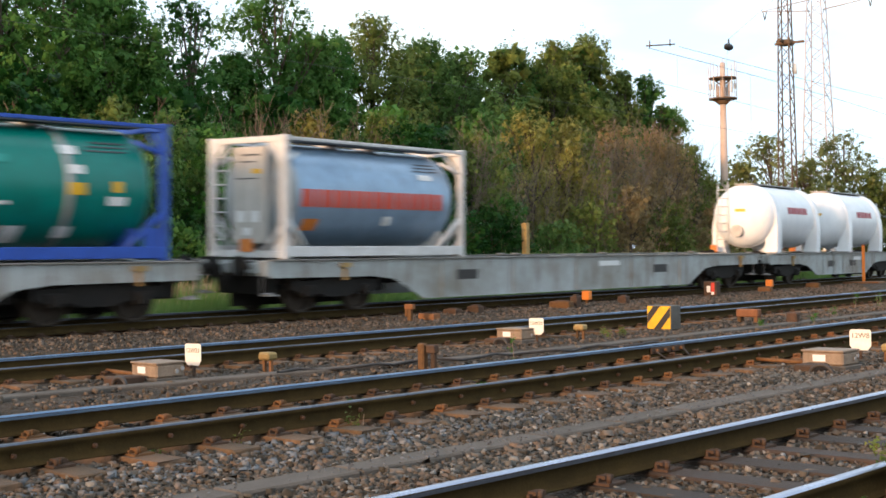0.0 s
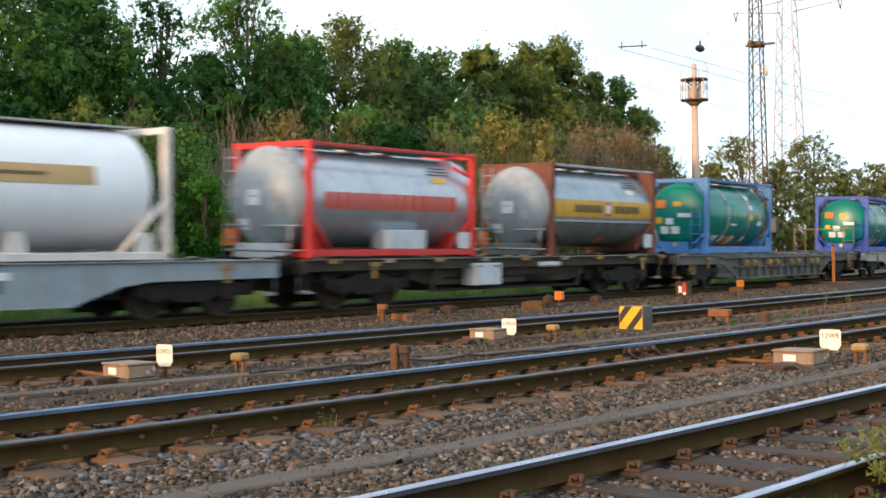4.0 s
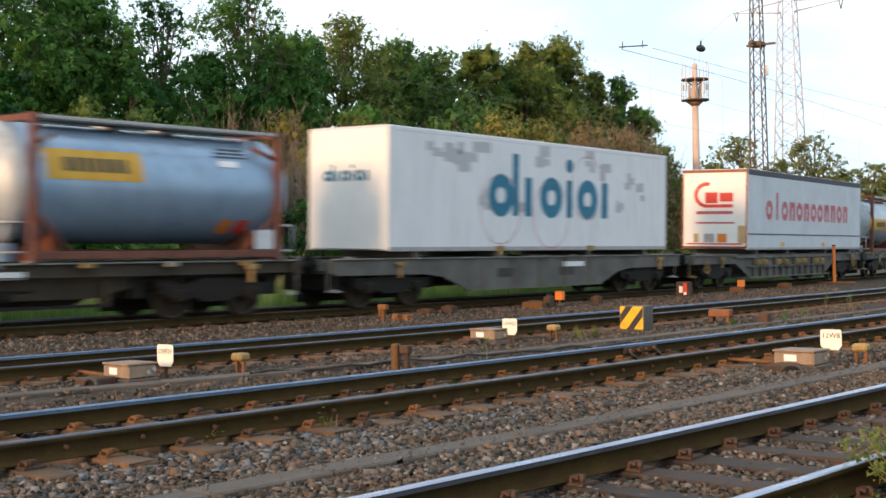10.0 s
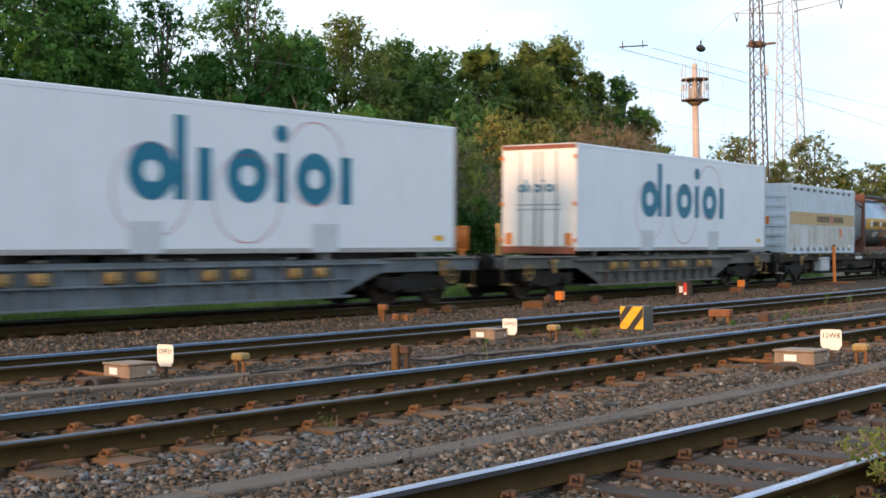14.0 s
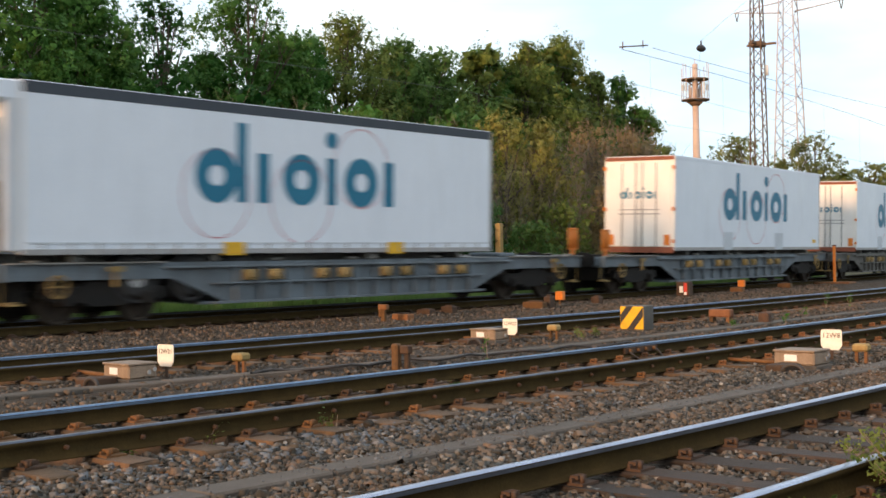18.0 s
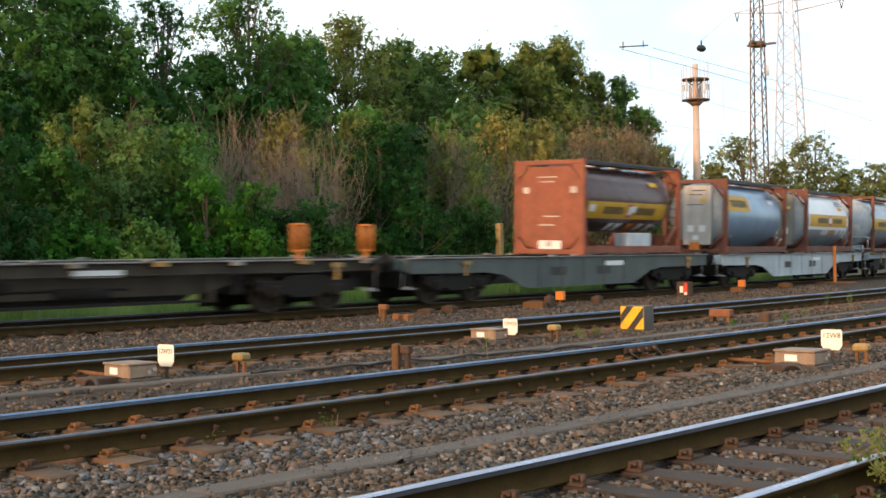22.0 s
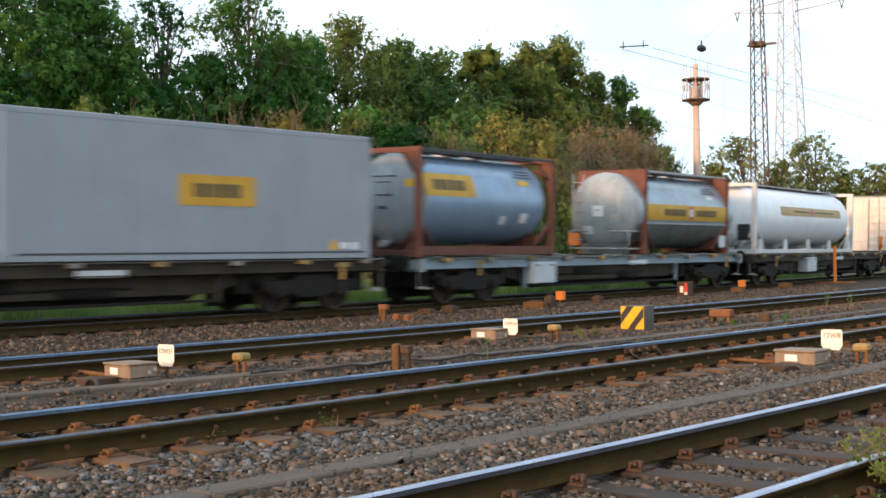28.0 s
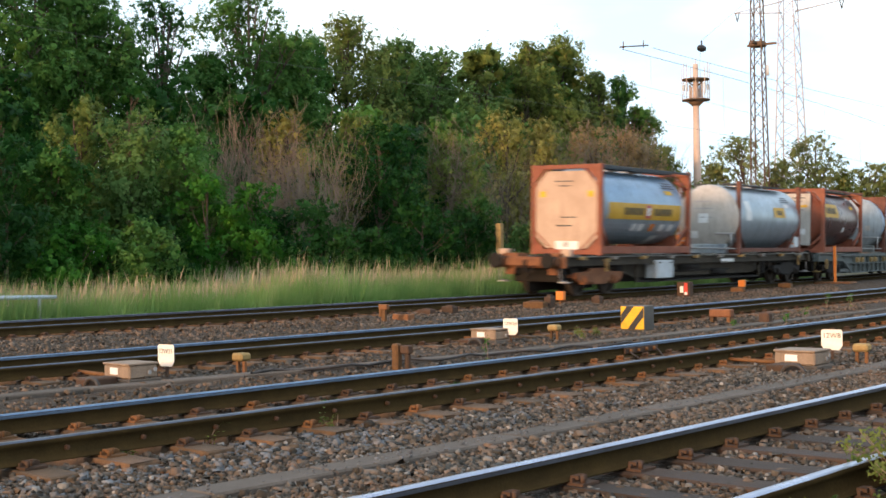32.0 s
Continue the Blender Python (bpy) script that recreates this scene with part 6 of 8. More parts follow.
    add_wagon(95.65, 114.35, "flat", br, "dark skeletal wagon with empty rear half", seed=11, box_at=-6.5)
    ride(tank("blue-grey swap tank with yellow name plate and red hazard mark", "t_blue", "f_brown", "plate", out=0.55, seed=12, length=5.9, marks=[(1.5, 0.55, 0.3, 0.28, "orange"), (1.95, 0.55, 0.3, 0.28, "red")], height=2.7), 107.35, 113.25)
    add_wagon(75.72, 95.62, "flat", br, "skeletal wagon with orange folding stops", stakes=(8.4, 9.0), box_at=-4.4, seed=12)
    ride(tank("blue tank with yellow band in a brown frame", "t_blue", "f_brown", second="t_shaded", seed=13, marks=hz, height=2.7, end_box=True), 87.70, 93.75)
    ride(bulk_box("grey ribbed bulk container with ochre band and dirt streaks", 9.3, "body_bulk", "body_bulk", False, True, True, 2.72, 14), 76.65, 85.95)
    add_wagon(56.92, 75.67, "pocket", md, "dark grey pocket wagon carrying a trailer", seed=13)
    ride(trailer("white refrigerated semi-trailer with teal firm mark", 3.85, 1.08, 2.38, seed=1), 60.82, 74.42, 0)
    add_wagon(36.68, 56.73, "pocket", M["w_slate"], "grey pocket wagon with orange stops", stakes=(9.1, -9.0), seed=14)
    ride(trailer("white refrigerated semi-trailer with grey pallet box flaps", 3.85, 1.08, 2.38, seed=2), 41.58, 55.18, 0)
    add_wagon(17.40, 36.80, "pocket", md, "dark grey pocket wagon under a white trailer", stakes=(8.9,), seed=15)
    ride(trailer("white refrigerated semi-trailer with orange rear edges", 3.85, 1.08, 2.38, seed=3), 21.45, 35.05, 0)
    add_wagon(-2.65, 17.55, "pocket", M["w_slate"], "blue-grey pocket wagon with ochre blocks", stakes=(-9.2,), seed=16)
    ride(trailer("white semi-trailer with tall lit rear doors", 3.85, 1.08, 2.38, seed=4), 2.35, 15.95, 0)
    add_wagon(-22.17, -2.87, "pocket", M["w_slate"], "blue-grey pocket wagon under a curtain trailer", stakes=(9.0,), seed=17)
    ride(trailer("white curtain-sided semi-trailer with dark roof edge and yellow lifting plates", 3.85, 1.06, 2.36, True, 5), -21.42, -7.77, 0)
    add_wagon(-42.27, -22.37, "flat", bl, "pale grey skeletal container wagon with equipment box", box_at=-3.6, seed=18)
    ride(bulk_box("plain grey box container with yellow plate", 9.05, mark_at=-1.0, seed=15), -32.64, -23.59)
    ride(tank("dusty grey swap tank with yellow band", "t_grey", "f_brown", out=0.6, second="t_steel", seed=16, length=5.85, height=2.65), -40.84, -34.99)
    add_wagon(-59.68, -42.28, "fish", M["w_pale"], "pale blue-grey fish-belly container wagon with two tanks", seed=19)
    ride(tank("white and silver tank with yellow band in an orange frame", "t_white", "f_brown", second="t_grey", seed=17, panel="end_olive", height=2.6), -50.34, -44.29)
    ride(tank("blue-grey tank with yellow plate in a brown frame", "t_blue", "f_brown", "plate", seed=18, height=2.65, marks=[(-2.0, 0.4, 0.3, 0.3, "label_white")]), -58.82, -52.77)
    add_wagon(-76.84, -59.84, "fish", gr, "green-grey container wagon with ochre levers", seed=20)
    ride(tank("dark maroon tank with yellow band in an orange-red frame", "t_brown", "f_orange", seed=19, plate="f_orange", under="box_white", height=2.8, r=1.0, end_box=False, marks=[(-2.3, 1.3, 0.3, 0.2, "label_white"), (0.2, 1.3, 0.3, 0.2, "label_white")]), -68.34, -62.34)
    add_wagon(-96.31, -76.76, "flat", br, "brown skeletal wagon, half empty, with orange stops", stakes=(9.0, 6.9), box_at=-5.2, seed=21)
    ride(tank("grey swap tank with yellow band in an oxide red frame", "t_grey", "f_brown", out=0.5, second="t_steel", seed=20, length=6.0, height=2.7), -94.91, -88.86)
    add_wagon(-116.25, -96.50, "pocket", gr, "green-grey pocket wagon with two tanks", seed=22)
    ride(tank("dark brown tank with yellow band in a brown frame", "t_brown", "f_brown", seed=21, panel="end_olive", height=2.68), -105.35, -99.35)
    ride(tank("pale blue swap tank with yellow plate and dark belly", "t_blue", "f_brown", "plate", out=0.88, second="t_shaded", hoop=True, seed=22, length=6.12, height=2.72, r=1.2, end_box=False), -114.06, -107.94)
    add_wagon(-136.61, -116.36, "flat", br, "brown skeletal wagon with a grey equipment box", box_at=-4.5, seed=23)
    ride(bulk_box("pale blue bulk container with yellow band", 9.1, "body_pale", "body_pale", False, True, False, 2.8, 23), -126.34, -117.24)
    ride(bulk_box("grey box container with yellow plate and ribbed end", 9.1, mark_at=-1.08, seed=24, height=2.8), -135.42, -126.32)
    add_wagon(-155.95, -136.70, "flat", br, "dark skeletal wagon with orange stop", stakes=(8.6,), box_at=-3.0, seed=24)
    ride(silo("white bulk tank with ochre band and cone hoppers", "t_white", "f_white", 12.3, 2.62, 1.15, hoppers=4, seed=25), -155.40, -143.10)
    add_wagon(-175.40, -155.95, "flat", bl, "pale grey skeletal container wagon with levers", box_at=-4.4, seed=25)
    ride(tank("dusty grey swap tank with ochre band and guard rails", "t_grey", "f_brown", out=0.88, second="t_shaded", hoop=True, seed=26, length=6.05, height=2.68, r=1.2), -163.80, -157.75)
    ride(tank("smooth blue-grey tank with yellow plate in a brown frame", "t_blue", "f_brown", "plate", seed=27, height=2.7, end_box=False, marks=[(0.6, 0.85, 0.25, 0.22, "label_white"), (1.5, 0.9, 0.35, 0.26, "label_white")]), -175.10, -169.10)
    add_wagon(-195.44, -175.69, "flat", br, "brown skeletal wagon with two grey boxes", box_at=-4.2, seed=26)
    ride(bulk_box("grey box container with small yellow plate", 9.1, mark_at=-0.85, seed=28, height=2.75), -185.92, -176.77)
    ride(bulk_box("grey box container with sunlit ribbed end", 9.05, mark_at=-0.95, seed=29, height=2.75), -194.90, -185.85)
    add_wagon(-215.72, -195.47, "pocket", gr, "green-grey pocket wagon with a low sill", seed=27)
    ride(tank("pale blue-grey swap tank with yellow band and galvanised guard rails", "t_blue", "f_brown", out=0.88, second="t_shaded", hoop=True, seed=30, length=6.1, height=2.7, r=1.2), -204.31, -198.21)
    ride(tank("dark maroon tank with yellow plate in an orange frame", "t_brown", "f_orange", "plate", seed=31, height=2.72, deep_rail=False, marks=[(0.2, 0.9, 0.3, 0.22, "label_white")]), -214.62, -208.57)
    add_wagon(-236.07, -215.77, "flat", br, "brown skeletal wagon with rusty tail bogie", box_at=-4.0, rust_end=True, stakes=(), seed=28)
    ride(tank("cream-ended grey tank with yellow plate in low end cradles", "t_grey", "f_brown", "none", out=0.5, low=True, seed=32, dome="end_cream", length=6.0, height=2.6, r=1.2, marks=[(0.3, 1.35, 1.1, 0.38, "band"), (0.55, 1.45, 0.6, 0.16, "ink"), (-2.4, 1.2, 0.5, 0.7, "label_white")]), -223.57, -217.37)
    ride(tank("blue-grey tank with yellow band and sunlit cream end", "t_blue", "f_orange", second="t_grey", seed=33, plate="end_peach", height=2.72, marks=[(1.0, 0.35, 0.5, 0.28, "label_white")], end_box=False), -233.57, -227.57)
    tail = ORDER[-1][0]
    hh = (235.9 - 215.6) / 2 - 0.57
    for y0 in (-1.2, 0.9):
        part("tail_stop", boxes((-hh + 0.12, -hh + 0.34, y0, y0 + 0.3, 1.15, 1.36), bevel=0.02), M["end_peach"], tail)


def along(s0, t):
    k = t - 16.0
    return s0 + V16 * k + 0.5 * ACC * k * k


def row_times(s0):
    ts = {0.0, 32.0}
    for i in range(65):
        t = i * 0.5
        s = along(s0, t)
        if -25 < s < 100 or i % 8 == 0:
            ts.add(t)
    return sorted(ts)


def spin_wheels(wag, s0):
    """Roll each wheelset while its wagon goes by."""
    for bg in wag.children:
        if not bg.name.startswith("bogie"):
            continue
        for ws in bg.children:
            here = ws.matrix_basis.translation.copy()
            off = s0 + bg.matrix_basis.translation.x + here.x
            rows = []
            for i in range(961):
                s = along(off, i / 30)
                if 6 < s < 60:
                    rows.append((i / 30, Matrix.Translation(here) @ Matrix.Rotation((s / WHEEL_R) % (2 * math.pi), 4, "Y")))
            if rows:
                if rows[0][0] > 0:
                    rows.insert(0, (0.0, rows[0][1]))
                if rows[-1][0] < 31.99:
                    rows.append((32.0, rows[-1][1]))
                walk(ws, rows)


def motions():
    for wag, s0 in ORDER:
        walk(wag, [(t, on_track(along(s0, t))) for t in row_times(s0)])
        spin_wheels(wag, s0)
    for load, i, dx, dz in RIDERS:
        s0 = ORDER[i][1]
        walk(load, [(t, on_track(along(s0, t)) @ Matrix.Translation((dx, 0, dz))) for t in row_times(s0)])


build_train()


# ---- trees, bushes and grass ----
LEAF = {
    "deep": leafy("deep_green_leaves", (0.008, 0.046, 0.009), (0.022, 0.085, 0.015), (0.058, 0.132, 0.022)),
    "dark": leafy("dark_green_leaves", (0.022, 0.084, 0.016), (0.051, 0.146, 0.025), (0.107, 0.199, 0.039)),
    "mid": leafy("green_leaves", (0.047, 0.137, 0.028), (0.101, 0.213, 0.043), (0.185, 0.274, 0.062)),
    "sage": leafy("pale_sage_leaves", (0.076, 0.163, 0.042), (0.134, 0.236, 0.063), (0.231, 0.299, 0.089)),
    "fresh": leafy("fresh_green_leaves", (0.020, 0.105, 0.011), (0.055, 0.185, 0.019), (0.105, 0.23, 0.030)),
    "olive": leafy("olive_leaves", (0.090, 0.140, 0.034), (0.180, 0.225, 0.052), (0.31, 0.30, 0.080)),
    "yellow": leafy("yellowing_leaves", (0.190, 0.205, 0.050), (0.34, 0.31, 0.085), (0.52, 0.42, 0.14)),
    "brown": leafy("browning_leaves", (0.215, 0.180, 0.080), (0.33, 0.24, 0.115), (0.44, 0.30, 0.155)),
    # lightened olive: distance haze is painted into these leaves
    "far": leafy("hazy_far_leaves", (0.130, 0.165, 0.060), (0.22, 0.25, 0.088), (0.36, 0.34, 0.12), 0.9),
    "grass": leafy("grass_blades", (0.135, 0.245, 0.070), (0.215, 0.330, 0.105), (0.33, 0.385, 0.165), 1.1, 0.5),
}


def leaves(rng, centres, radii, count, size, flat=0.75, inner=0.35, reach=0.46, spray=12):
    """Leaves set along short sprays that stick out of each lobe: returns triangles."""
    sprays = max(1, count // spray)
    vol = radii ** 2
    pick = rng.choice(len(centres), sprays, p=vol / vol.sum())
    d = rng.normal(0, 1, (sprays, 3))
    d /= np.linalg.norm(d, axis=1)[:, None]
    rad = radii[pick] * (inner + (0.95 - inner) * rng.random(sprays) ** 0.7)
    root = centres[pick] + d * rad[:, None] * np.array([1, 1, flat])
    axis = d * 0.9 + rng.normal(0, 0.45, (sprays, 3)) + np.array([0, 0, 0.40])
    axis /= np.linalg.norm(axis, axis=1)[:, None]
    length = radii[pick] * reach * rng.lognormal(-0.15, 0.45, sprays)
    face = d + rng.normal(0, 0.35, (sprays, 3)) + np.array([0, 0, 0.45])
    k = np.repeat(np.arange(sprays), spray)
    n = len(k)
    u = rng.random(n)
    p = root[k] + axis[k] * (length[k] * u)[:, None] + rng.normal(0, 1, (n, 3)) * (0.02 + length[k] * 0.20 * (1.15 - u))[:, None]
    nrm = face[k] + rng.normal(0, 0.28, (n, 3))
    nrm /= np.linalg.norm(nrm, axis=1)[:, None]
    t = np.cross(nrm, rng.normal(0, 1, (n, 3)))
    t /= np.linalg.norm(t, axis=1)[:, None]
    b = np.cross(nrm, t)
    s = size * rng.lognormal(0, 0.3, n)[:, None]
    v = np.stack([p + t * s, p - t * s * 0.7 + b * s * 0.75, p - t * s * 0.7 - b * s * 0.75], 1).reshape(-1, 3)
    f = np.arange(n * 3).reshape(-1, 3)
    soft = d[k] * 0.9 + nrm * 0.55 + np.array([0, 0, 0.25])
    soft /= np.linalg.norm(soft, axis=1)[:, None]
    return v, f, np.repeat(soft, 3, axis=0)


def crown_mesh(v, f, soft, material):
    me = fast_mesh("crown", v, f, material)
    me.polygons.foreach_set("use_smooth", np.ones(len(f), bool))
    me.normals_split_custom_set_from_vertices(soft.astype(np.float32))
    return me


def tree(x, y, height, radius, leaf, seed, count, size, label, base=0.22, group="trees behind the line", slender=1.0, bare=0.0, name="tree"):
    rng, rnd = np.random.default_rng(seed), random.Random(seed)
    g = lie(x, y) - 0.05
    top = empty(name)
    top.location = (x, y, g)
    tagged(top, label, "bush" if name == "bush" else "tree", group)
    lo, span = height * base, height * (1 - base)
    upright = name == "bush" and leaf in ("yellow", "olive", "brown")
    n = (40 if upright else 34) + int(4.6 * height)
    stretch_z = 2.1 if upright else 0.8
    centres, radii = [], []
    for i in range(n):
        k = (i + rnd.random()) / n
        shell = math.sin(math.pi * min(0.97, 0.16 + 0.80 * k)) ** 0.75
        ang = rnd.uniform(0, 2 * math.pi)
        rr = radius * shell * rnd.uniform(0.15, 0.95)
        r = radius * (rnd.uniform(0.12, 0.26) if upright else rnd.uniform(0.12, 0.34)) * (0.65 + 0.5 * shell)
        zz = lo + span * k
        centres.append((rr * math.cos(ang), rr * math.sin(ang), min(zz, height - r * stretch_z * 0.9)))
        radii.append(r)
    centres, radii = np.array(centres), np.array(radii)
    bm = bmesh.new()
    lean = Vector((rnd.uniform(-0.3, 0.3), rnd.uniform(-0.3, 0.3), 0))
    r0 = 0.028 * height * 0.55 + 0.03
    pts = [Vector((0, 0, -0.1)), Vector((0, 0, height * 0.3)) + lean * 0.4, Vector((0, 0, height * 0.62)) + lean, Vector((0, 0, height * 0.9)) + lean * 1.3]
    for i in range(3):
        tube(bm, pts[i], pts[i + 1], r0 * (1 - 0.3 * i), r0 * (0.7 - 0.28 * i) + 0.01, n=8, caps=False)
    part("trunk", bm, M["bark"], top)
    bm = bmesh.new()
    for c in centres[:: 2 if height > 6 else 4]:
        k = min(max(c[2] / height - 0.15, 0.08), 0.85)
        a = pts[0].lerp(pts[3], k)
        e = Vector(c)
        m = a.lerp(e, 0.5) + Vector((0, 0, -0.05 * height * rnd.random()))
        tube(bm, a, m, r0 * 0.36, r0 * 0.22, n=5, caps=False)
        tube(bm, m, e, r0 * 0.22, r0 * 0.08, n=5, caps=False)
        for _ in range(3):
            q = e + Vector((rnd.uniform(-1, 1), rnd.uniform(-1, 1), rnd.uniform(-0.4, 0.6))) * radius * 0.26
            tube(bm, m.lerp(e, rnd.uniform(0.3, 1)), q, r0 * 0.1, 0.006, n=4, caps=False)
    part("branchwork", bm, M["bark"], top)
    link("crown", crown_mesh(*leaves(rng, centres, radii, int(count * (1 - bare)), size, stretch_z), LEAF[leaf]), top)
    if bare:
        bare_twigs(top, height, radius, rnd, 420)
    return top


def bare_twigs(top, height, radius, rnd, count):
    v, f = [], []

    def stick(p, q, r):
        d = (q - p).normalized()
        a = d.orthogonal().normalized()
        b = d.cross(a)
        i = len(v)
        for c, rr in ((p, r), (q, r * 0.5)):
            for k in range(3):
                v.append(c + (a * math.cos(2.1 * k) + b * math.sin(2.1 * k)) * rr)
        for k in range(3):
            f.append((i + k, i + (k + 1) % 3, i + 3 + (k + 1) % 3, i + 3 + k))
    for _ in range(count // 10):
        ang, out = rnd.uniform(0, 2 * math.pi), rnd.uniform(0.2, 1.0)
        p = Vector((rnd.uniform(-0.3, 0.3), rnd.uniform(-0.3, 0.3), 0))
        q = Vector((math.cos(ang) * radius * out * 0.8, math.sin(ang) * radius * out * 0.8, height * rnd.uniform(0.6, 1.0)))
        m = p.lerp(q, 0.5) + Vector((0, 0, 0.12 * height))
        stick(p, m, 0.022)
        stick(m, q, 0.014)
        for _ in range(9):
            a = m.lerp(q, rnd.random()) if rnd.random() < 0.7 else p.lerp(m, rnd.uniform(0.4, 1))
            b = a + Vector((rnd.uniform(-1, 1), rnd.uniform(-1, 1), rnd.uniform(0.2, 1.3))).normalized() * rnd.uniform(0.35, 0.9)
            stick(a, b, 0.009)
            for _ in range(2):
                stick(a.lerp(b, rnd.uniform(0.3, 0.9)), b + Vector((rnd.uniform(-0.3, 0.3), rnd.uniform(-0.3, 0.3), rnd.uniform(0, 0.3))), 0.006)
    link("twig_mass", fast_mesh("twigs", [tuple(p) for p in v], f, M["twig"]), top, label="bare brown twigs")


def build_woods():
    tall = [(21.5, 43.7, 13.2, 4.2, "mid"), (25.7, 46.0, 13.8, 4.2, "mid"), (26.6, 44.4, 13.2, 2.7, "mid"), (31.1, 45.5, 12.6, 2.7, "dark"), (35.8, 48.6, 11.2, 2.8, "dark"), (37.8, 48.2, 14.3, 4.0, "mid"),
            (40.6, 47.5, 12.4, 2.6, "mid"), (46.9, 50.4, 14.6, 4.2, "olive"), (49.6, 49.8, 13.6, 3.2, "sage"), (52.2, 49.2, 13.2, 3.8, "sage"), (60.6, 52.7, 14.7, 3.6, "mid"),
            (63.2, 51.1, 15.3, 3.4, "olive"), (70.2, 53.8, 16.7, 3.8, "olive"), (72.3, 52.2, 14.3, 2.2, "olive"), (74.6, 51.9, 14.2, 2.6, "mid"), (76.6, 51.4, 11.9, 2.3, "olive"),
            (34.6, 50.5, 9.6, 3.0, "dark"), (55.8, 53.5, 13.4, 3.8, "sage"), (66.8, 54.0, 15.6, 3.8, "mid"), (17.0, 44.0, 12.8, 3.8, "dark"), (43.5, 52.0, 13.0, 3.8, "dark"),
            (22.4, 48.5, 12.6, 3.6, "dark"), (28.3, 50.0, 12.6, 2.7, "dark"), (57.6, 50.6, 14.0, 3.0, "olive"), (65.0, 52.6, 14.8, 3.0, "olive"), (67.6, 52.2, 15.4, 3.0, "olive"), (73.0, 54.4, 13.0, 2.4, "dark")]
    for i, (x, y, h, r, leaf) in enumerate(tall):
        tree(x, y, h, r, leaf, 100 + i, 17000 if i == 3 else 48000 if i < 16 else 11000, 0.070 if i < 16 else 0.19, {"dark": "tall dark green leafy tree", "mid": "tall green leafy tree", "olive": "tall olive green tree with warm lit top", "sage": "tall pale green tree"}[leaf] + " at the wood's edge", base=0.16)
    mid = [(17.4, 32.5, 5.2, 2.0, "deep", 0), (17.6, 30.5, 4.7, 1.5, "dark", 0), (21.0, 32.0, 6.2, 2.0, "sage", 0), (20.2, 33.6, 6.6, 1.5, "olive", 0), (22.8, 31.8, 5.8, 2.2, "mid", 0), (29.6, 35.6, 7.0, 1.6, "yellow", 0.1),
           (33.2, 35.8, 7.3, 2.0, "olive", 0.0), (31.9, 33.0, 6.5, 2.6, "deep", 0), (34.6, 35.0, 7.0, 1.5, "olive", 0), (36.6, 34.1, 6.8, 2.0, "olive", 0.1), (42.0, 35.4, 8.0, 2.3, "yellow", 0), (44.4, 35.2, 7.9, 2.0, "yellow", 0),
           (50.4, 36.9, 8.2, 2.5, "brown", 0.35), (54.8, 37.7, 8.4, 2.2, "brown", 0.3), (61.9, 39.9, 7.9, 2.0, "olive", 0.1), (67.3, 42.0, 6.4, 1.6, "olive", 0), 
           (47.0, 36.4, 7.4, 1.9, "olive", 0.1), (58.2, 39.0, 7.8, 1.9, "brown", 0.3), (39.2, 35.6, 6.4, 1.8, "sage", 0.3), (14.0, 31.5, 5.0, 2.2, "deep", 0), (34.2, 34.4, 6.7, 2.0, "deep", 0),
           (24.0, 36.5, 7.4, 2.4, "deep", 0), (30.0, 38.0, 8.0, 2.4, "deep", 0), (37.5, 40.0, 8.2, 2.6, "mid", 0), (45.5, 41.5, 8.6, 2.6, "mid", 0), (54.0, 43.5, 8.8, 2.8, "mid", 0), (63.0, 45.5, 9.4, 2.6, "dark", 0), (18.5, 36.5, 7.4, 2.4, "deep", 0), (71.5, 47.0, 8.8, 2.4, "dark", 0)]
    words = {"sage": "pale sage green bush", "deep": "dense deep green bush", "dark": "dense dark green bush", "mid": "dense green bush", "olive": "olive green bush with yellow tips", "brown": "half-bare brownish bush", "yellow": "slender yellowing young tree"}
    for i, (x, y, h, r, leaf, bare) in enumerate(mid):
        tree(x, y, h, r, leaf, 200 + i, (24000, 8000)[i > 19], (0.045, 0.11)[i > 19], words[leaf] + " along the line", base=0.04, group="bushes along the line", bare=bare, name="bush")
    low = [(15.2, 28.9, 3.2, 1.7, "deep"), (17.1, 29.0, 2.6, 1.5, "fresh"), (18.7, 28.5, 2.8, 1.3, "mid"), (21.8, 29.7, 4.2, 1.5, "fresh"), (23.2, 29.3, 3.9, 1.5, "fresh"), (26.4, 30.1, 3.5, 1.6, "dark"),
           (28.3, 29.9, 2.6, 1.5, "dark"), (30.9, 30.0, 3.6, 1.8, "deep"), (33.9, 30.3, 3.3, 1.7, "deep"), (33.0, 28.2, 1.6, 0.6, "fresh"), (38.6, 31.2, 3.0, 1.6, "sage"), (42.2, 32.3, 4.1, 1.7, "olive"),
           (46.2, 33.2, 4.8, 1.8, "brown"), (51.3, 34.1, 4.4, 1.8, "olive"), (55.4, 34.8, 4.2, 1.8, "brown"), (12.8, 28.4, 3.4, 1.6, "deep"), (35.8, 31.8, 4.0, 1.6, "dark"), (60.5, 36.4, 4.4, 1.9, "olive"),
           (20.2, 30.3, 3.0, 1.4, "deep"), (25.2, 30.6, 3.2, 1.5, "deep"), (65.5, 39.0, 5.0, 2.0, "olive"), (70.5, 41.0, 5.0, 2.0, "olive")]
    for i, (x, y, h, r, leaf) in enumerate(low):
        tree(x, y, h, r, leaf, 300 + i, 10000, 0.046, ("fresh green" if leaf == "fresh" else words[leaf]) + (" shrub" if leaf == "fresh" else " low") + " above the grass", base=0.02, group="bushes along the line", name="bush")
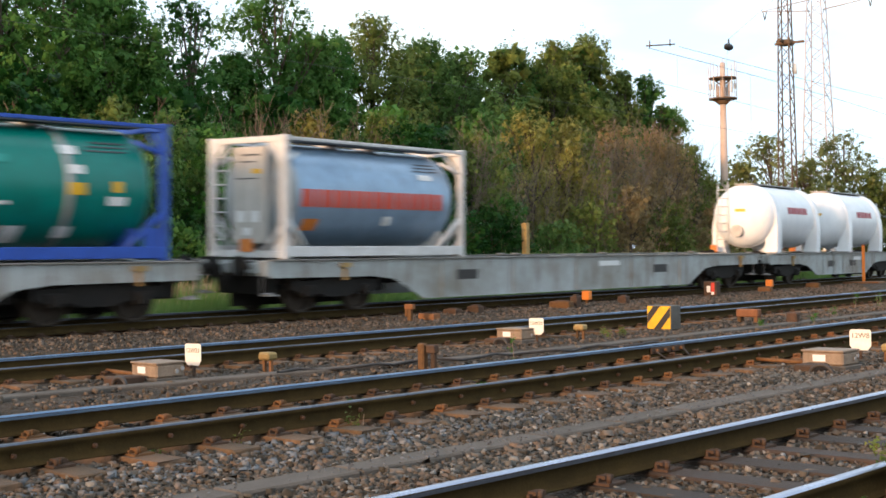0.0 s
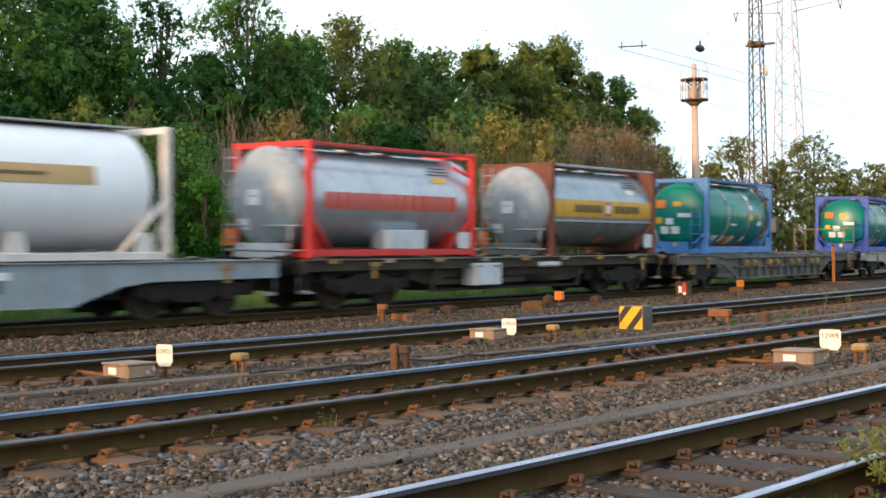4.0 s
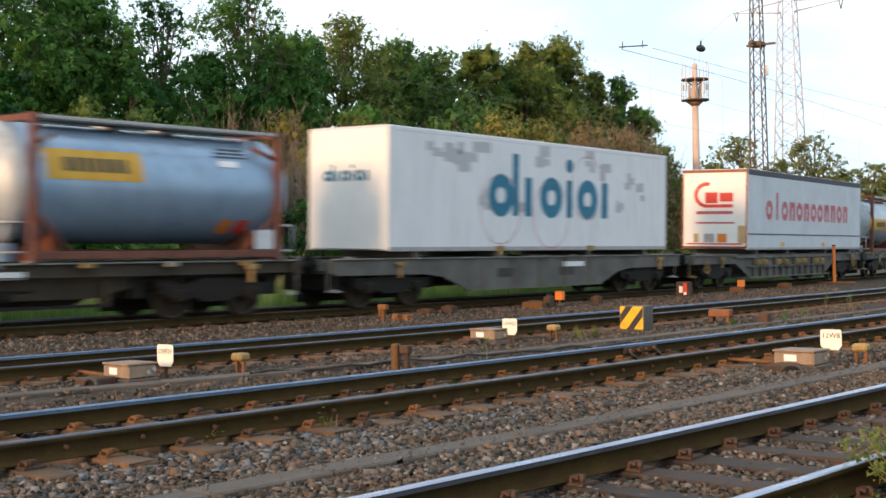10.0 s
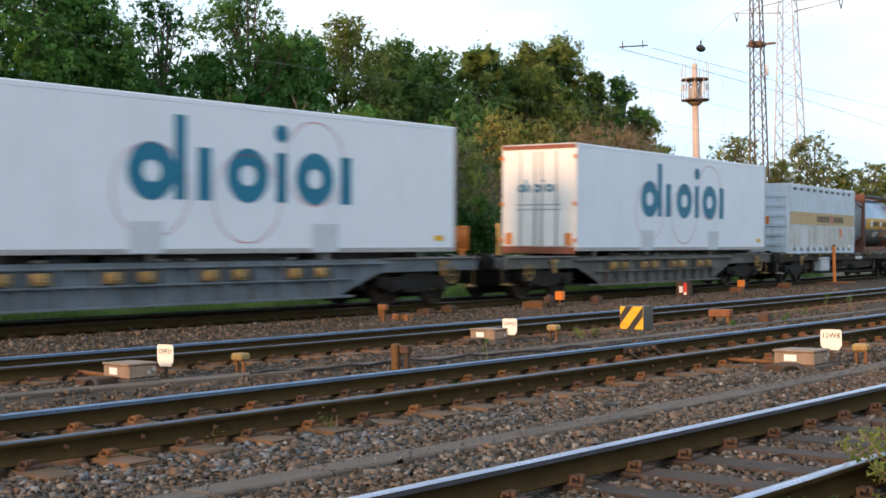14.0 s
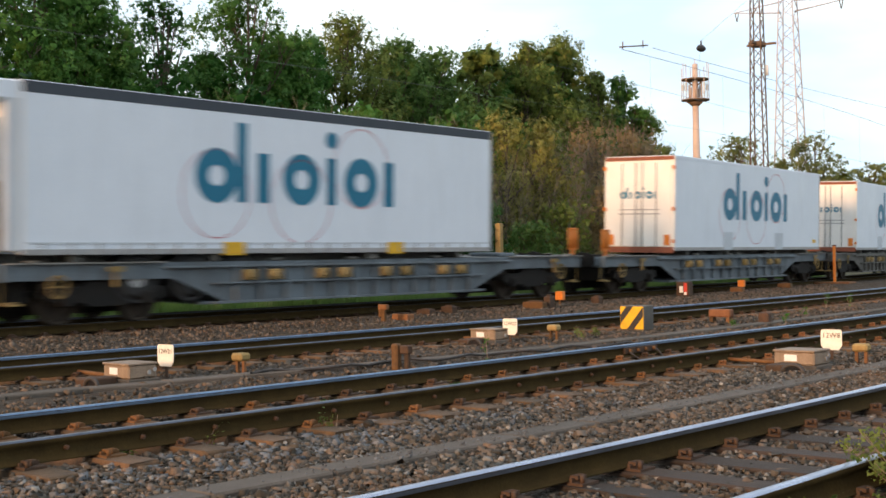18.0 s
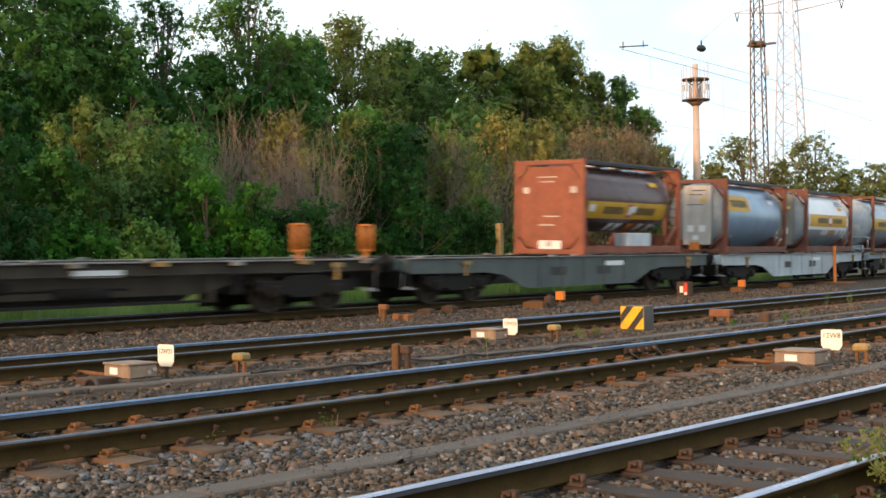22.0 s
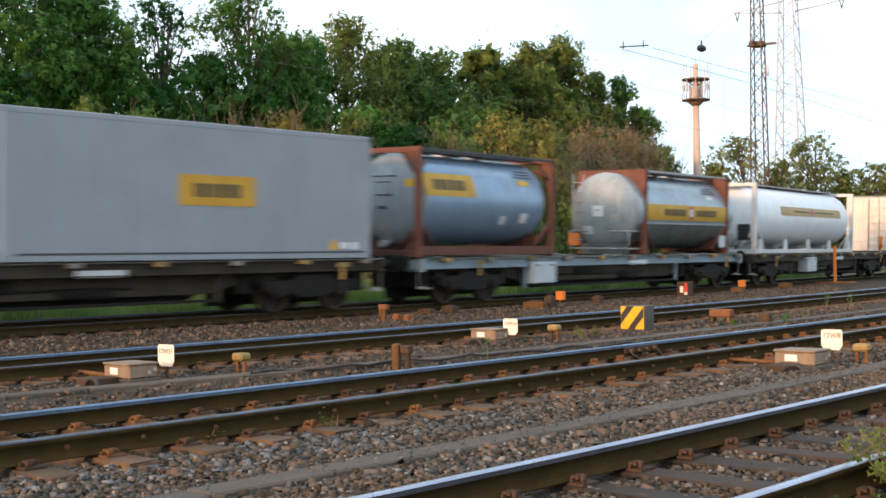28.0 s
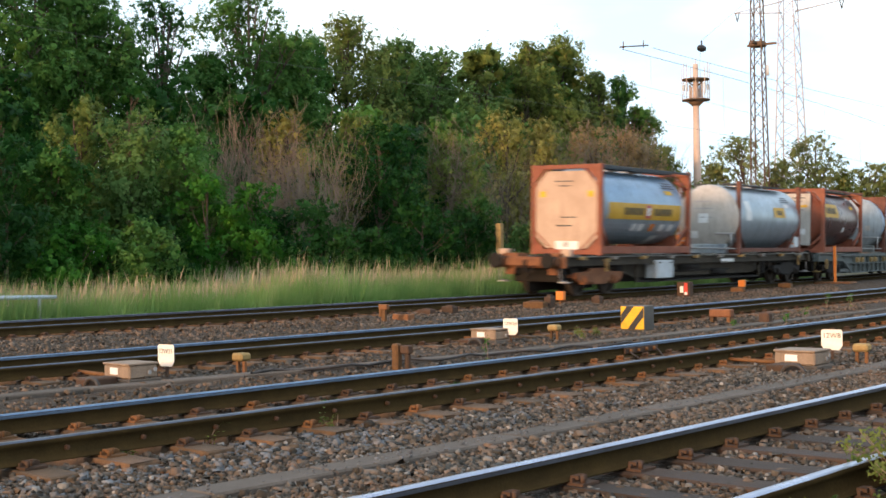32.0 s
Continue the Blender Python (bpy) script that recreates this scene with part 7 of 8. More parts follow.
    far = [(107.4, 64.0, 10.1, 3.0, "far"), (108.7, 61.7, 12.6, 4.6, "far"), (110.4, 58.5, 10.2, 4.0, "far"), (111.9, 55.7, 12.8, 5.2, "far"), (113.1, 53.2, 9.1, 3.0, "olive"), (114.2, 50.9, 10.0, 3.8, "far"),
           (115.5, 47.9, 9.4, 4.0, "olive"), (98.0, 62.0, 7.0, 3.0, "far"), (100.0, 56.0, 6.5, 3.2, "olive"), (103.0, 51.0, 6.0, 3.0, "far"), (118.0, 43.0, 9.0, 4.0, "olive"), (90.0, 57.0, 6.0, 2.6, "far"), (84.0, 53.5, 7.0, 2.4, "olive")]
    for i, (x, y, h, r, leaf) in enumerate(far):
        tree(x, y, h, r, leaf, 400 + i, 12000, 0.115, "distant leafy tree in evening light", base=0.08, group="distant trees")


build_woods()


def bare_bush(x, y, height, radius, seed, stems, label):
    """A leafless bush: stems that fan out from the base and fork upwards."""
    rnd = random.Random(seed)
    top = empty("bare_bush")
    top.location = (x, y, lie(x, y) - 0.05)
    tagged(top, label, "bush", "bushes along the line")
    v, f = [], []

    def stick(p, q, r0, r1):
        d = (q - p).normalized()
        a = d.orthogonal().normalized()
        b = d.cross(a)
        i = len(v)
        for c, rr in ((p, r0), (q, r1)):
            for k in range(3):
                v.append(c + (a * math.cos(2.1 * k) + b * math.sin(2.1 * k)) * rr)
        for k in range(3):
            f.append((i + k, i + (k + 1) % 3, i + 3 + (k + 1) % 3, i + 3 + k))

    def grow(p, d, length, r, level):
        n = 4
        for i in range(n):
            d = (d + Vector((rnd.gauss(0, 0.13), rnd.gauss(0, 0.13), 0.10))).normalized()
            q = p + d * (length / n)
            stick(p, q, r * (1 - i / (n + 1.5)), r * (1 - (i + 1) / (n + 1.5)))
            if level < 2 and (i > 0 or level):
                for _ in range(2 if level == 0 else 1):
                    e = (d + Vector((rnd.uniform(-0.7, 0.7), rnd.uniform(-0.7, 0.7), rnd.uniform(0.0, 0.6)))).normalized()
                    grow(q, e, length * rnd.uniform(0.22, 0.5), r * 0.5, level + 1)
            p = q
    for _ in range(stems):
        a, k = rnd.uniform(0, 2 * math.pi), math.sqrt(rnd.random())
        out = Vector((math.cos(a), math.sin(a), 0))
        tip = out * radius * k + Vector((0, 0, height * (1.0 - 0.30 * k * k) * rnd.uniform(0.80, 1.0)))
        foot = out * 0.18 * radius * k
        d = tip - foot
        grow(foot, (d.normalized() - out * 0.05), d.length * 0.86, 0.019, 0)
    link("twig_mass", fast_mesh("twigs", [tuple(p) for p in v], f, M["twig"]), top, label="bare brown twigs")


bare_bush(25.6, 33.4, 6.0, 2.5, 501, 50, "wide bare brown bush among green ones")
bare_bush(28.6, 33.0, 5.9, 2.6, 502, 50, "wide bare brown bush with pale twigs")
bare_bush(40.6, 34.6, 6.6, 2.0, 503, 24, "bare stems of a brown bush below yellow leaves")
bare_bush(44.6, 34.2, 6.2, 2.0, 506, 24, "tall bare stems rising between yellow bushes")
bare_bush(50.0, 36.4, 7.4, 2.4, 504, 26, "bare brown bush lit from the side")
bare_bush(36.6, 33.4, 5.6, 2.0, 505, 22, "bare greyish stems between green bushes")


def build_grass():
    rng = np.random.default_rng(11)
    mats = {}
    for key, c1, c2 in (("grass_green", (0.085, 0.155, 0.034), (0.15, 0.19, 0.06)), ("grass_dry", (0.36, 0.29, 0.18), (0.50, 0.39, 0.28))):
        mats[key] = LEAF["grass"] if key == "grass_green" else mat(key, c1, c2, 0.7, scale=0.8, bump=0, vary=0.35, island=True)
    for key, n, h0, w0, w1, lab in (("grass_green", 120000, 0.95, 24.4, 28.6, "long green meadow grass beside the main track"), ("grass_dry", 34000, 1.13, 25.4, 28.6, "dry pinkish grass stalks with seed heads")):
        w = rng.uniform(w0, w1, n)
        x = rng.uniform(9, 62, n)
        keep = x < w * 2.6
        w, x = w[keep], x[keep]
        n = len(w)
        y = w + np.interp(x, LINE_X, LINE_Y)
        z = np.interp(w, PROFILE_W, PROFILE_Z) - 0.03
        h = h0 * rng.lognormal(0, 0.25 if key == "grass_green" else 0.13, n) * (0.93 + 0.14 * np.sin(x * 0.9) * np.sin(x * 0.31 + 1) + 0.10 * np.sin(x * 2.3 + w * 1.7)) * np.interp(x, [13, 19, 24], [0.90, 0.95, 1.06])
        a = rng.uniform(0, 2 * np.pi, n)
        lean = rng.normal(0, 0.16, (n, 2)) + np.array([0.10, 0.0])
        wd = (0.009 if key == "grass_green" else 0.004) * rng.lognormal(0, 0.25, n)
        dx, dy = np.cos(a) * wd, np.sin(a) * wd
        p0 = np.stack([x - dx, y - dy, z], 1)
        p1 = np.stack([x + dx, y + dy, z], 1)
        p2 = np.stack([x + lean[:, 0] * h, y + lean[:, 1] * h, z + h], 1)
        if key == "grass_green":
            v = np.stack([p0, p1, p2], 1)
        else:
            # thin stalk and a slim seed head
            mid = p0 + (p2 - p0) * 0.80
            side = np.stack([dx * 2.2, dy * 2.2, dx * 0], 1)
            v = np.stack([p0, p1, p2, mid - side, mid + side, p2 + np.array([0.02, 0, 0.03])], 1)
        v = v.reshape(-1, 3)
        tagged(new(key, fast_mesh(key, v, np.arange(len(v)).reshape(-1, 3), mats[key])), lab, "grass", kind="stuff")


build_grass()


# ---- masts, wires and the yard's small things ----
def lattice_mast(x, y, base_w, top_w, height, material, name, label, category, step, bar, zero=-0.2):
    top = empty(name)
    top.location = (x, y, zero)
    top.rotation_euler = (0, 0, heading(x))
    tagged(top, label, category)

    def corner(sx, sy, z):
        w = (base_w + (top_w - base_w) * z / height) / 2
        return Vector((sx * w, sy * w, z))
    for sx, sy in ((-1, -1), (1, -1), (1, 1), (-1, 1)):
        part("leg", tube(bmesh.new(), corner(sx, sy, 0), corner(sx, sy, height), bar, bar * 0.8, n=5), material, top)
    z, flip = 0.2, 1
    while z < height - step:
        for (ax, ay), (bx, by) in (((-1, -1), (1, -1)), ((1, -1), (1, 1)), ((1, 1), (-1, 1)), ((-1, 1), (-1, -1))):
            if flip < 0:
                (ax, ay), (bx, by) = (bx, by), (ax, ay)
            part("lattice_bar", tube(bmesh.new(), corner(ax, ay, z), corner(bx, by, z + step), bar * 0.55, n=4, caps=False), material, top)
        z += step
        flip = -flip
    return top


def build_masts():
    m = lattice_mast(53.8, 29.5, 0.78, 0.36, 17.5, M["mast_steel"], "catenary_mast", "rusty brown lattice catenary mast behind the train", "mast", 0.62, 0.04)
    part("foundation", boxes((-0.6, 0.6, -0.6, 0.6, -0.3, 0.25), bevel=0.03), M["concrete"], m)
    part("cross_arm", boxes((-0.8, 0.8, -0.06, 0.06, 11.35, 11.47), (-0.06, 0.06, -0.9, 0.5, 11.3, 11.4)), M["mast_steel"], m)
    part("collar", boxes((-0.34, 0.34, -0.34, 0.34, 11.25, 11.5), bevel=0.05), M["mast_steel"], m)
    part("insulator", tube(bmesh.new(), (0.3, -0.35, 9.9), (0.3, -0.35, 10.4), 0.09, n=10), M["label_white"], m)
    part("switch_box", boxes((0.1, 0.6, -0.75, -0.4, 2.4, 3.1), bevel=0.02), M["w_mid"], m)
    py = lattice_mast(142.0, 73.6, 3.8, 1.5, 36.0, M["pylon_steel"], "power_pylon", "pale lattice power pylon far behind the yard", "pylon", 1.5, 0.10)
    for s in (-1, 1):
        part("cross_arm", tube(tube(bmesh.new(), (0, s * 0.8, 32.6), (0, s * 7.0, 31.9), 0.10, 0.05, n=5), (0, s * 0.8, 31.2), (0, s * 7.0, 31.9), 0.10, 0.05, n=5), M["pylon_steel"], py)
        for o in (6.8, 6.3):
            part("insulator", tube(bmesh.new(), (0, s * 6.55, 30.8), (0, s * o, 31.9), 0.06, n=6), M["w_mid"], py)
    py.rotation_euler = (0, 0, 0.15)
    pole = empty("radio_mast")
    pole.location = (76.8, 47.0, -0.2)
    tagged(pole, "pale pinkish tubular radio mast with two railed platforms", "mast")
    part("tube", tube(bmesh.new(), (0, 0, 0), (0, 0, 14.9), 0.34, 0.19, n=20), M["pole_paint"], pole)
    for z, r in ((12.3, 0.98), (13.75, 0.95)):
        pf = part("platform", tube(bmesh.new(), (0, 0, z), (0, 0, z + 0.09), r, r, n=20), M["mast_steel"], pole)
        for k in range(3):
            a = 2 * math.pi * k / 3 + 0.5
            part("bracket", tube(bmesh.new(), (0.22 * math.cos(a), 0.22 * math.sin(a), z - 0.35), (0.8 * r * math.cos(a), 0.8 * r * math.sin(a), z), 0.05, n=5), M["mast_steel"], pf)
    part("neck", tube(bmesh.new(), (0, 0, 11.95), (0, 0, 12.3), 0.30, 0.52, n=16), M["mast_steel"], pole)
    for k in range(9):
        a = 2 * math.pi * k / 9 + 0.2
        c, d = 0.96 * math.cos(a), 0.96 * math.sin(a)
        part("antenna_pole", tube(bmesh.new(), (c, d, 12.35), (c, d, 14.6 + 0.25 * (k % 3)), 0.028, n=5), M["pole_paint"], pole)
        if k % 2 == 0:
            part("antenna", boxes((c - 0.07, c + 0.07, d - 0.07, d + 0.07, 12.7 + 0.2 * (k % 3), 13.5), bevel=0.02), M["body_curtain"], pole)
    for k in range(5):
        a = 2 * math.pi * k / 5
        c, d = 0.45 * math.cos(a), 0.45 * math.sin(a)
        part("antenna", tube(bmesh.new(), (c, d, 12.4), (c, d, 13.2 + 0.1 * k), 0.06, n=8), M["pole_paint"], pole)
    lamp = empty("yard_lamp")
    lamp.location = (60.0, 36.3, 12.55)
    tagged(lamp, "dark yard lamp hanging from a span wire", "lamp")
    bm = lathe_x(bmesh.new(), [(-0.42, 0.0), (-0.40, 0.06), (-0.22, 0.17), (0.05, 0.20), (0.26, 0.14), (0.42, 0.03), (0.43, 0.0)], 0, 0, 18)
    part("housing", bm, M["black"], lamp, smooth=True)
    part("bracket", boxes((-0.04, 0.04, -0.03, 0.03, 0.15, 0.42)), M["black"], lamp)
    part("span_wire", tube(tube(bmesh.new(), (-6.2, -6.8, 1.1), (0, 0, 0.42), 0.006, n=4), (0, 0, 0.42), (17.0, 10.5, 1.9), 0.006, n=4), M["w_mid"], lamp)


def wire(name, pts, r, parent):
    part(name, pipe(bmesh.new(), pts, r, 4), M["wire"], parent)


def build_wires():
    top = empty("overhead_line")
    tagged(top, "thin overhead contact line above the main track", "overhead line")
    ty = TRACK["t"]

    def over(x, dy, z):
        return (x, ty + bend(x) + dy, z)
    xs = [-40 + 4 * i for i in range(48)]
    wire("contact_wire", [over(x, 0.1, 5.76) for x in xs], 0.004, top)
    wire("messenger_wire", [over(x, 0.1, 7.98) for x in range(34, 150, 4)], 0.009, top)
    wire("second_messenger", [over(x, 0.0, 8.26 + 0.0008 * (x - 36) ** 2) for x in range(36, 110, 4)], 0.008, top)
    wire("stitch_wire", [over(x, 0.1, 6.94 - 0.013 * (x - 33)) for x in range(30, 60, 3)], 0.005, top)
    for x in range(36, 62, 6):
        wire("dropper", [over(x, 0.1, 5.76), over(x, 0.1, 7.98)], 0.003, top)
    part("section_insulator", tube(tube(tube(bmesh.new(), over(33.86, 0.1, 8.03), over(35.84, 0.1, 8.34), 0.022, n=6), over(34.1, 0.1, 8.0), over(34.1, 0.1, 8.24), 0.02, n=6), over(35.5, 0.1, 8.22), over(35.5, 0.1, 8.46), 0.02, n=6), M["mast_steel"], top)


def sign_post(x, y, text, label, turn=0.08):
    t = empty("points_sign")
    t.location = (x, y, lie(x, y) + 0.05)
    t.rotation_euler = (0, 0, heading(x) + turn)
    tagged(t, label, "sign", "points signs")
    part("post", boxes((-0.012, 0.012, -0.02, 0.02, -0.1, 0.18)), M["dark_rust"], t)
    bm = bmesh.new()
    out = [(-0.14, 0.07), (-0.095, 0.01), (0.095, 0.01), (0.14, 0.07), (0.14, 0.26), (0.12, 0.28), (-0.12, 0.28), (-0.14, 0.26)]
    a = [bm.verts.new((-0.016, -u, v + 0.075)) for u, v in out]
    b = [bm.verts.new((-0.008, -u, v + 0.075)) for u, v in out]
    bm.faces.new(a)
    bm.faces.new(b[::-1])
    for i in range(8):
        bm.faces.new((a[i], a[(i + 1) % 8], b[(i + 1) % 8], b[i]))
    plate = part("plate", bm, M["white_sign"], t)
    if text:
        cu = bpy.data.curves.new("number", "FONT")
        cu.body, cu.size, cu.align_x, cu.extrude = text, 0.095 if len(text) < 5 else 0.082, "CENTER", 0.001
        tmp = bpy.data.objects.new("tmp", cu)
        scene.collection.objects.link(tmp)
        me = bpy.data.meshes.new_from_object(tmp.evaluated_get(bpy.context.evaluated_depsgraph_get()))
        bpy.data.objects.remove(tmp)
        me.materials.clear()
        me.materials.append(M["dark_rust"])
        n = link("number", me, plate)
        n.matrix_basis = Matrix.Translation((-0.018, 0, 0.245)) @ Matrix.Rotation(-math.pi / 2, 4, "Z") @ Matrix.Rotation(math.pi / 2, 4, "X")
    else:
        for k in range(4):
            part("number_bar", boxes((-0.019, -0.0165, 0.075 - 0.045 * k, 0.105 - 0.045 * k, 0.25, 0.31)), M["dark_rust"], plate)


def points_box(x, y, label, length=0.2):
    t = empty("points_machine")
    t.location = (x, y, lie(x, y))
    t.rotation_euler = (0, 0, heading(x))
    tagged(t, label, "points machine", "points machines")
    part("base", boxes((-0.23, length + 0.02, -0.30, 0.30, -0.05, 0.06), bevel=0.01), M["concrete"], t)
    part("cover", boxes((-0.2, length, -0.26, 0.26, 0.06, 0.22), bevel=0.02), M["tan_box"], t)
    part("lid", boxes((-0.21, length + 0.01, -0.27, 0.27, 0.22, 0.245), bevel=0.008), M["tan_box"], t)
    part("label_plate", boxes((-0.206, -0.2, -0.04, 0.12, 0.11, 0.19)), M["label_white"], t)
    for k in range(2):
        part("side_cap", tube(bmesh.new(), (length - 0.04 - 0.08 * k, -0.26, 0.16 - 0.03 * k), (length - 0.04 - 0.08 * k, -0.275, 0.16 - 0.03 * k), 0.026, n=12), M["galv"], t)
    part("drive_rod", tube(bmesh.new(), (-0.1, 0.24, 0.08), (-0.1, 1.1, 0.1), 0.025, n=6), M["rust"], t)
    part("rod_cover", boxes((-0.65, -0.24, -0.1, 0.16, -0.02, 0.10), bevel=0.02), M["dark_rust"], t)
    part("cable_hose", pipe(bmesh.new(), [(-0.66, -0.2 + 0.14 * math.cos(math.pi * k / 8), 0.0 + 0.11 * math.sin(math.pi * k / 8)) for k in range(9)], 0.025, 6), M["dark_cable"], t)


def capped_peg(x, y, material, label, h=0.26, w=0.2):
    t = empty("track_marker")
    t.location = (x, y, lie(x, y))
    t.rotation_euler = (0, 0, heading(x) + 0.05)
    tagged(t, label, "track marker", "markers beside the rails")
    part("cap", boxes((-0.09, 0.09, -w / 2, w / 2, h - 0.10, h), bevel=0.025), M[material], t)
    for o in (-0.06, 0.06):
        part("leg", boxes((-0.02, 0.02, o - 0.02, o + 0.02, -0.1, h - 0.10)), M["rust"], t)


def simple(name, label, category, x, y, z, group, pieces, turn=0.0):
    t = empty(name)
    t.location = (x, y, z)
    t.rotation_euler = (0, 0, heading(x) + turn)
    tagged(t, label, category, group)
    for pname, rows, mm, bev in pieces:
        part(pname, boxes(*rows, bevel=bev), M[mm], t)
    return t


def weed(x, y, h, n, leaf, seed, label, spread=0.12):
    rnd, rng = random.Random(seed), np.random.default_rng(seed)
    t = empty("weed")
    t.location = (x, y, lie(x, y))
    tagged(t, label, "weed", "weeds in the ballast")
    bm = bmesh.new()
    tips = []
    for _ in range(n):
        q = Vector((rnd.gauss(0, spread), rnd.gauss(0, spread), h * rnd.uniform(0.55, 1.0)))
        tube(bm, (rnd.gauss(0, 0.02), rnd.gauss(0, 0.02), -0.03), q, 0.004, 0.002, n=4, caps=False)
        tips += [q * k for k in (0.45, 0.6, 0.75, 0.88, 1.0)]
    part("stem_tuft", bm, M["twig"], t)
    c = np.array([tuple(v) for v in tips])
    tagged(link("leafage", crown_mesh(*leaves(rng, c, np.full(len(c), 0.035), n * 40, 0.011), LEAF[leaf]), t), kind="stuff")


def build_yard():
    sign_post(9.0, 13.1, "12W21", "small white points sign glowing in the low sun", 0.12)
    points_box(8.35, 12.9, "tan points machine with white label beside the rail")
    capped_peg(9.88, 12.75, "ochre", "yellow-brown capped marker on two legs")
    sign_post(15.93, 13.35, "12W23", "white points sign behind a tan box")
    points_box(15.75, 13.65, "tan points machine beside a white sign", 0.2)
    capped_peg(16.9, 13.2, "ochre", "ochre capped marker with rounded top")
    sign_post(15.5, 7.5, "12W8", "white points sign lettered 12W8")
    points_box(14.15, 7.25, "tan points machine with a side hose", 0.25)
    capped_peg(15.25, 6.98, "ochre", "tan capped marker on two legs")
    simple("sleeper_stub", "two short weathered posts with orange top", "post", 11.5, 11.5, lie(11.5, 11.5), "", [("post", [(-0.06, 0.05, 0.015, 0.125, -0.1, 0.33)], "rust", 0.02), ("post", [(0.0, 0.07, -0.12, -0.05, -0.1, 0.2)], "dark_rust", 0.015), ("top_block", [(-0.02, 0.09, -0.14, 0.01, 0.20, 0.31)], "dark_rust", 0.015)])
    t = simple("hazard_block", "dark block with black and yellow striped face", "warning block", 19.85, 13.62, lie(20, 13.6), "", [("block", [(0.0, 0.36, -0.26, 0.26, 0.0, 0.46)], "w_mid", 0.012), ("foot", [(0.05, 0.3, -0.1, 0.1, -0.1, 0.0)], "dark_rust", 0.0)])
    part("yellow_face", boxes((-0.012, -0.002, -0.25, 0.25, 0.02, 0.45)), M["yellow"], t)
    for c in (0.03, 0.40):
        bm = bmesh.new()
        poly = []
        for u, v in ((c - 0.075, 0.02), (c + 0.075, 0.02), (c + 0.075 - 0.36, 0.45), (c - 0.075 - 0.36, 0.45)):
            poly.append((u, v))
        # clip to the face
        for lim, sgn in ((-0.245, 1), (0.245, -1)):
            res = []
            for i in range(len(poly)):
                p, q = poly[i], poly[(i + 1) % len(poly)]
                pin, qin = sgn * (p[0] - lim) >= 0, sgn * (q[0] - lim) >= 0
                if pin:
                    res.append(p)
                if pin != qin:
                    k = (lim - p[0]) / (q[0] - p[0])
                    res.append((lim, p[1] + k * (q[1] - p[1])))
            poly = res
        if len(poly) > 2:
            a = [bm.verts.new((-0.016, u, v)) for u, v in poly]
            b = [bm.verts.new((-0.0125, u, v)) for u, v in poly]
            bm.faces.new(a)
            bm.faces.new(b[::-1])
            for i in range(len(poly)):
                bm.faces.new((a[i], a[(i + 1) % len(poly)], b[(i + 1) % len(poly)], b[i]))
            part("black_stripe", bm, M["black"], t)
    simple("rusty_trestle", "orange rusty low trestle beside the track", "trestle", 22.9, 13.5, lie(22.9, 13.5), "", [("beam", [(-0.1, 0.1, -0.24, 0.24, 0.12, 0.28)], "rusty_bogie", 0.02), ("leg", [(-0.08, 0.08, -0.22, -0.15, -0.1, 0.14)], "rust", 0.0), ("leg", [(-0.08, 0.08, 0.15, 0.22, -0.1, 0.14)], "rust", 0.0)])
    simple("stump", "dark old sleeper stump in the ballast", "stump", 22.9, 12.5, lie(22.9, 12.5), "", [("stump_body", [(-0.1, 0.1, -0.11, 0.11, -0.1, 0.24)], "dark_rust", 0.03)])
    t = simple("shunting_sign", "small dark box with red and white marks", "signal", 33.78, 21.27, lie(33.78, 21.27), "", [("case", [(0.0, 0.3, -0.22, 0.22, 0.0, 0.46)], "dark_rust", 0.03), ("white_mark", [(-0.01, 0.0, -0.02, 0.1, 0.12, 0.32)], "label_white", 0.0), ("red_mark", [(-0.01, 0.0, -0.16, -0.05, 0.05, 0.42)], "red", 0.0), ("white_dot", [(-0.015, -0.0102, -0.15, -0.06, 0.05, 0.14)], "label_white", 0.0)])
    for x, y, h in ((26.82, 20.71, 0.37), (38.98, 22.15, 0.39)):
        simple("orange_marker", "small orange marker block on a rusty stem", "track marker", x, y, lie(x, y), "markers beside the rails", [("block", [(-0.08, 0.08, -0.12, 0.12, h - 0.24, h)], "orange", 0.02), ("stem", [(-0.03, 0.03, -0.03, 0.03, -0.1, h - 0.23)], "rust", 0.0)])
    simple("orange_marker", "small orange marker lit behind the main track", "track marker", 34.6, 27.6, -0.3, "markers beside the rails", [("block", [(-0.1, 0.1, -0.2, 0.2, 0.1, 0.42)], "orange", 0.02), ("stem", [(-0.04, 0.04, -0.04, 0.04, -0.2, 0.12)], "rust", 0.0)])
    simple("rusty_tee", "rusty iron tee standing in the ballast", "post", 18.58, 19.07, lie(18.58, 19.07), "", [("upright", [(-0.03, 0.03, -0.05, 0.05, -0.1, 0.36)], "rust", 0.0), ("head", [(-0.05, 0.05, -0.12, 0.12, 0.26, 0.37)], "rust", 0.01), ("spur", [(-0.04, 0.04, 0.06, 0.12, 0.1, 0.3)], "rust", 0.01)])
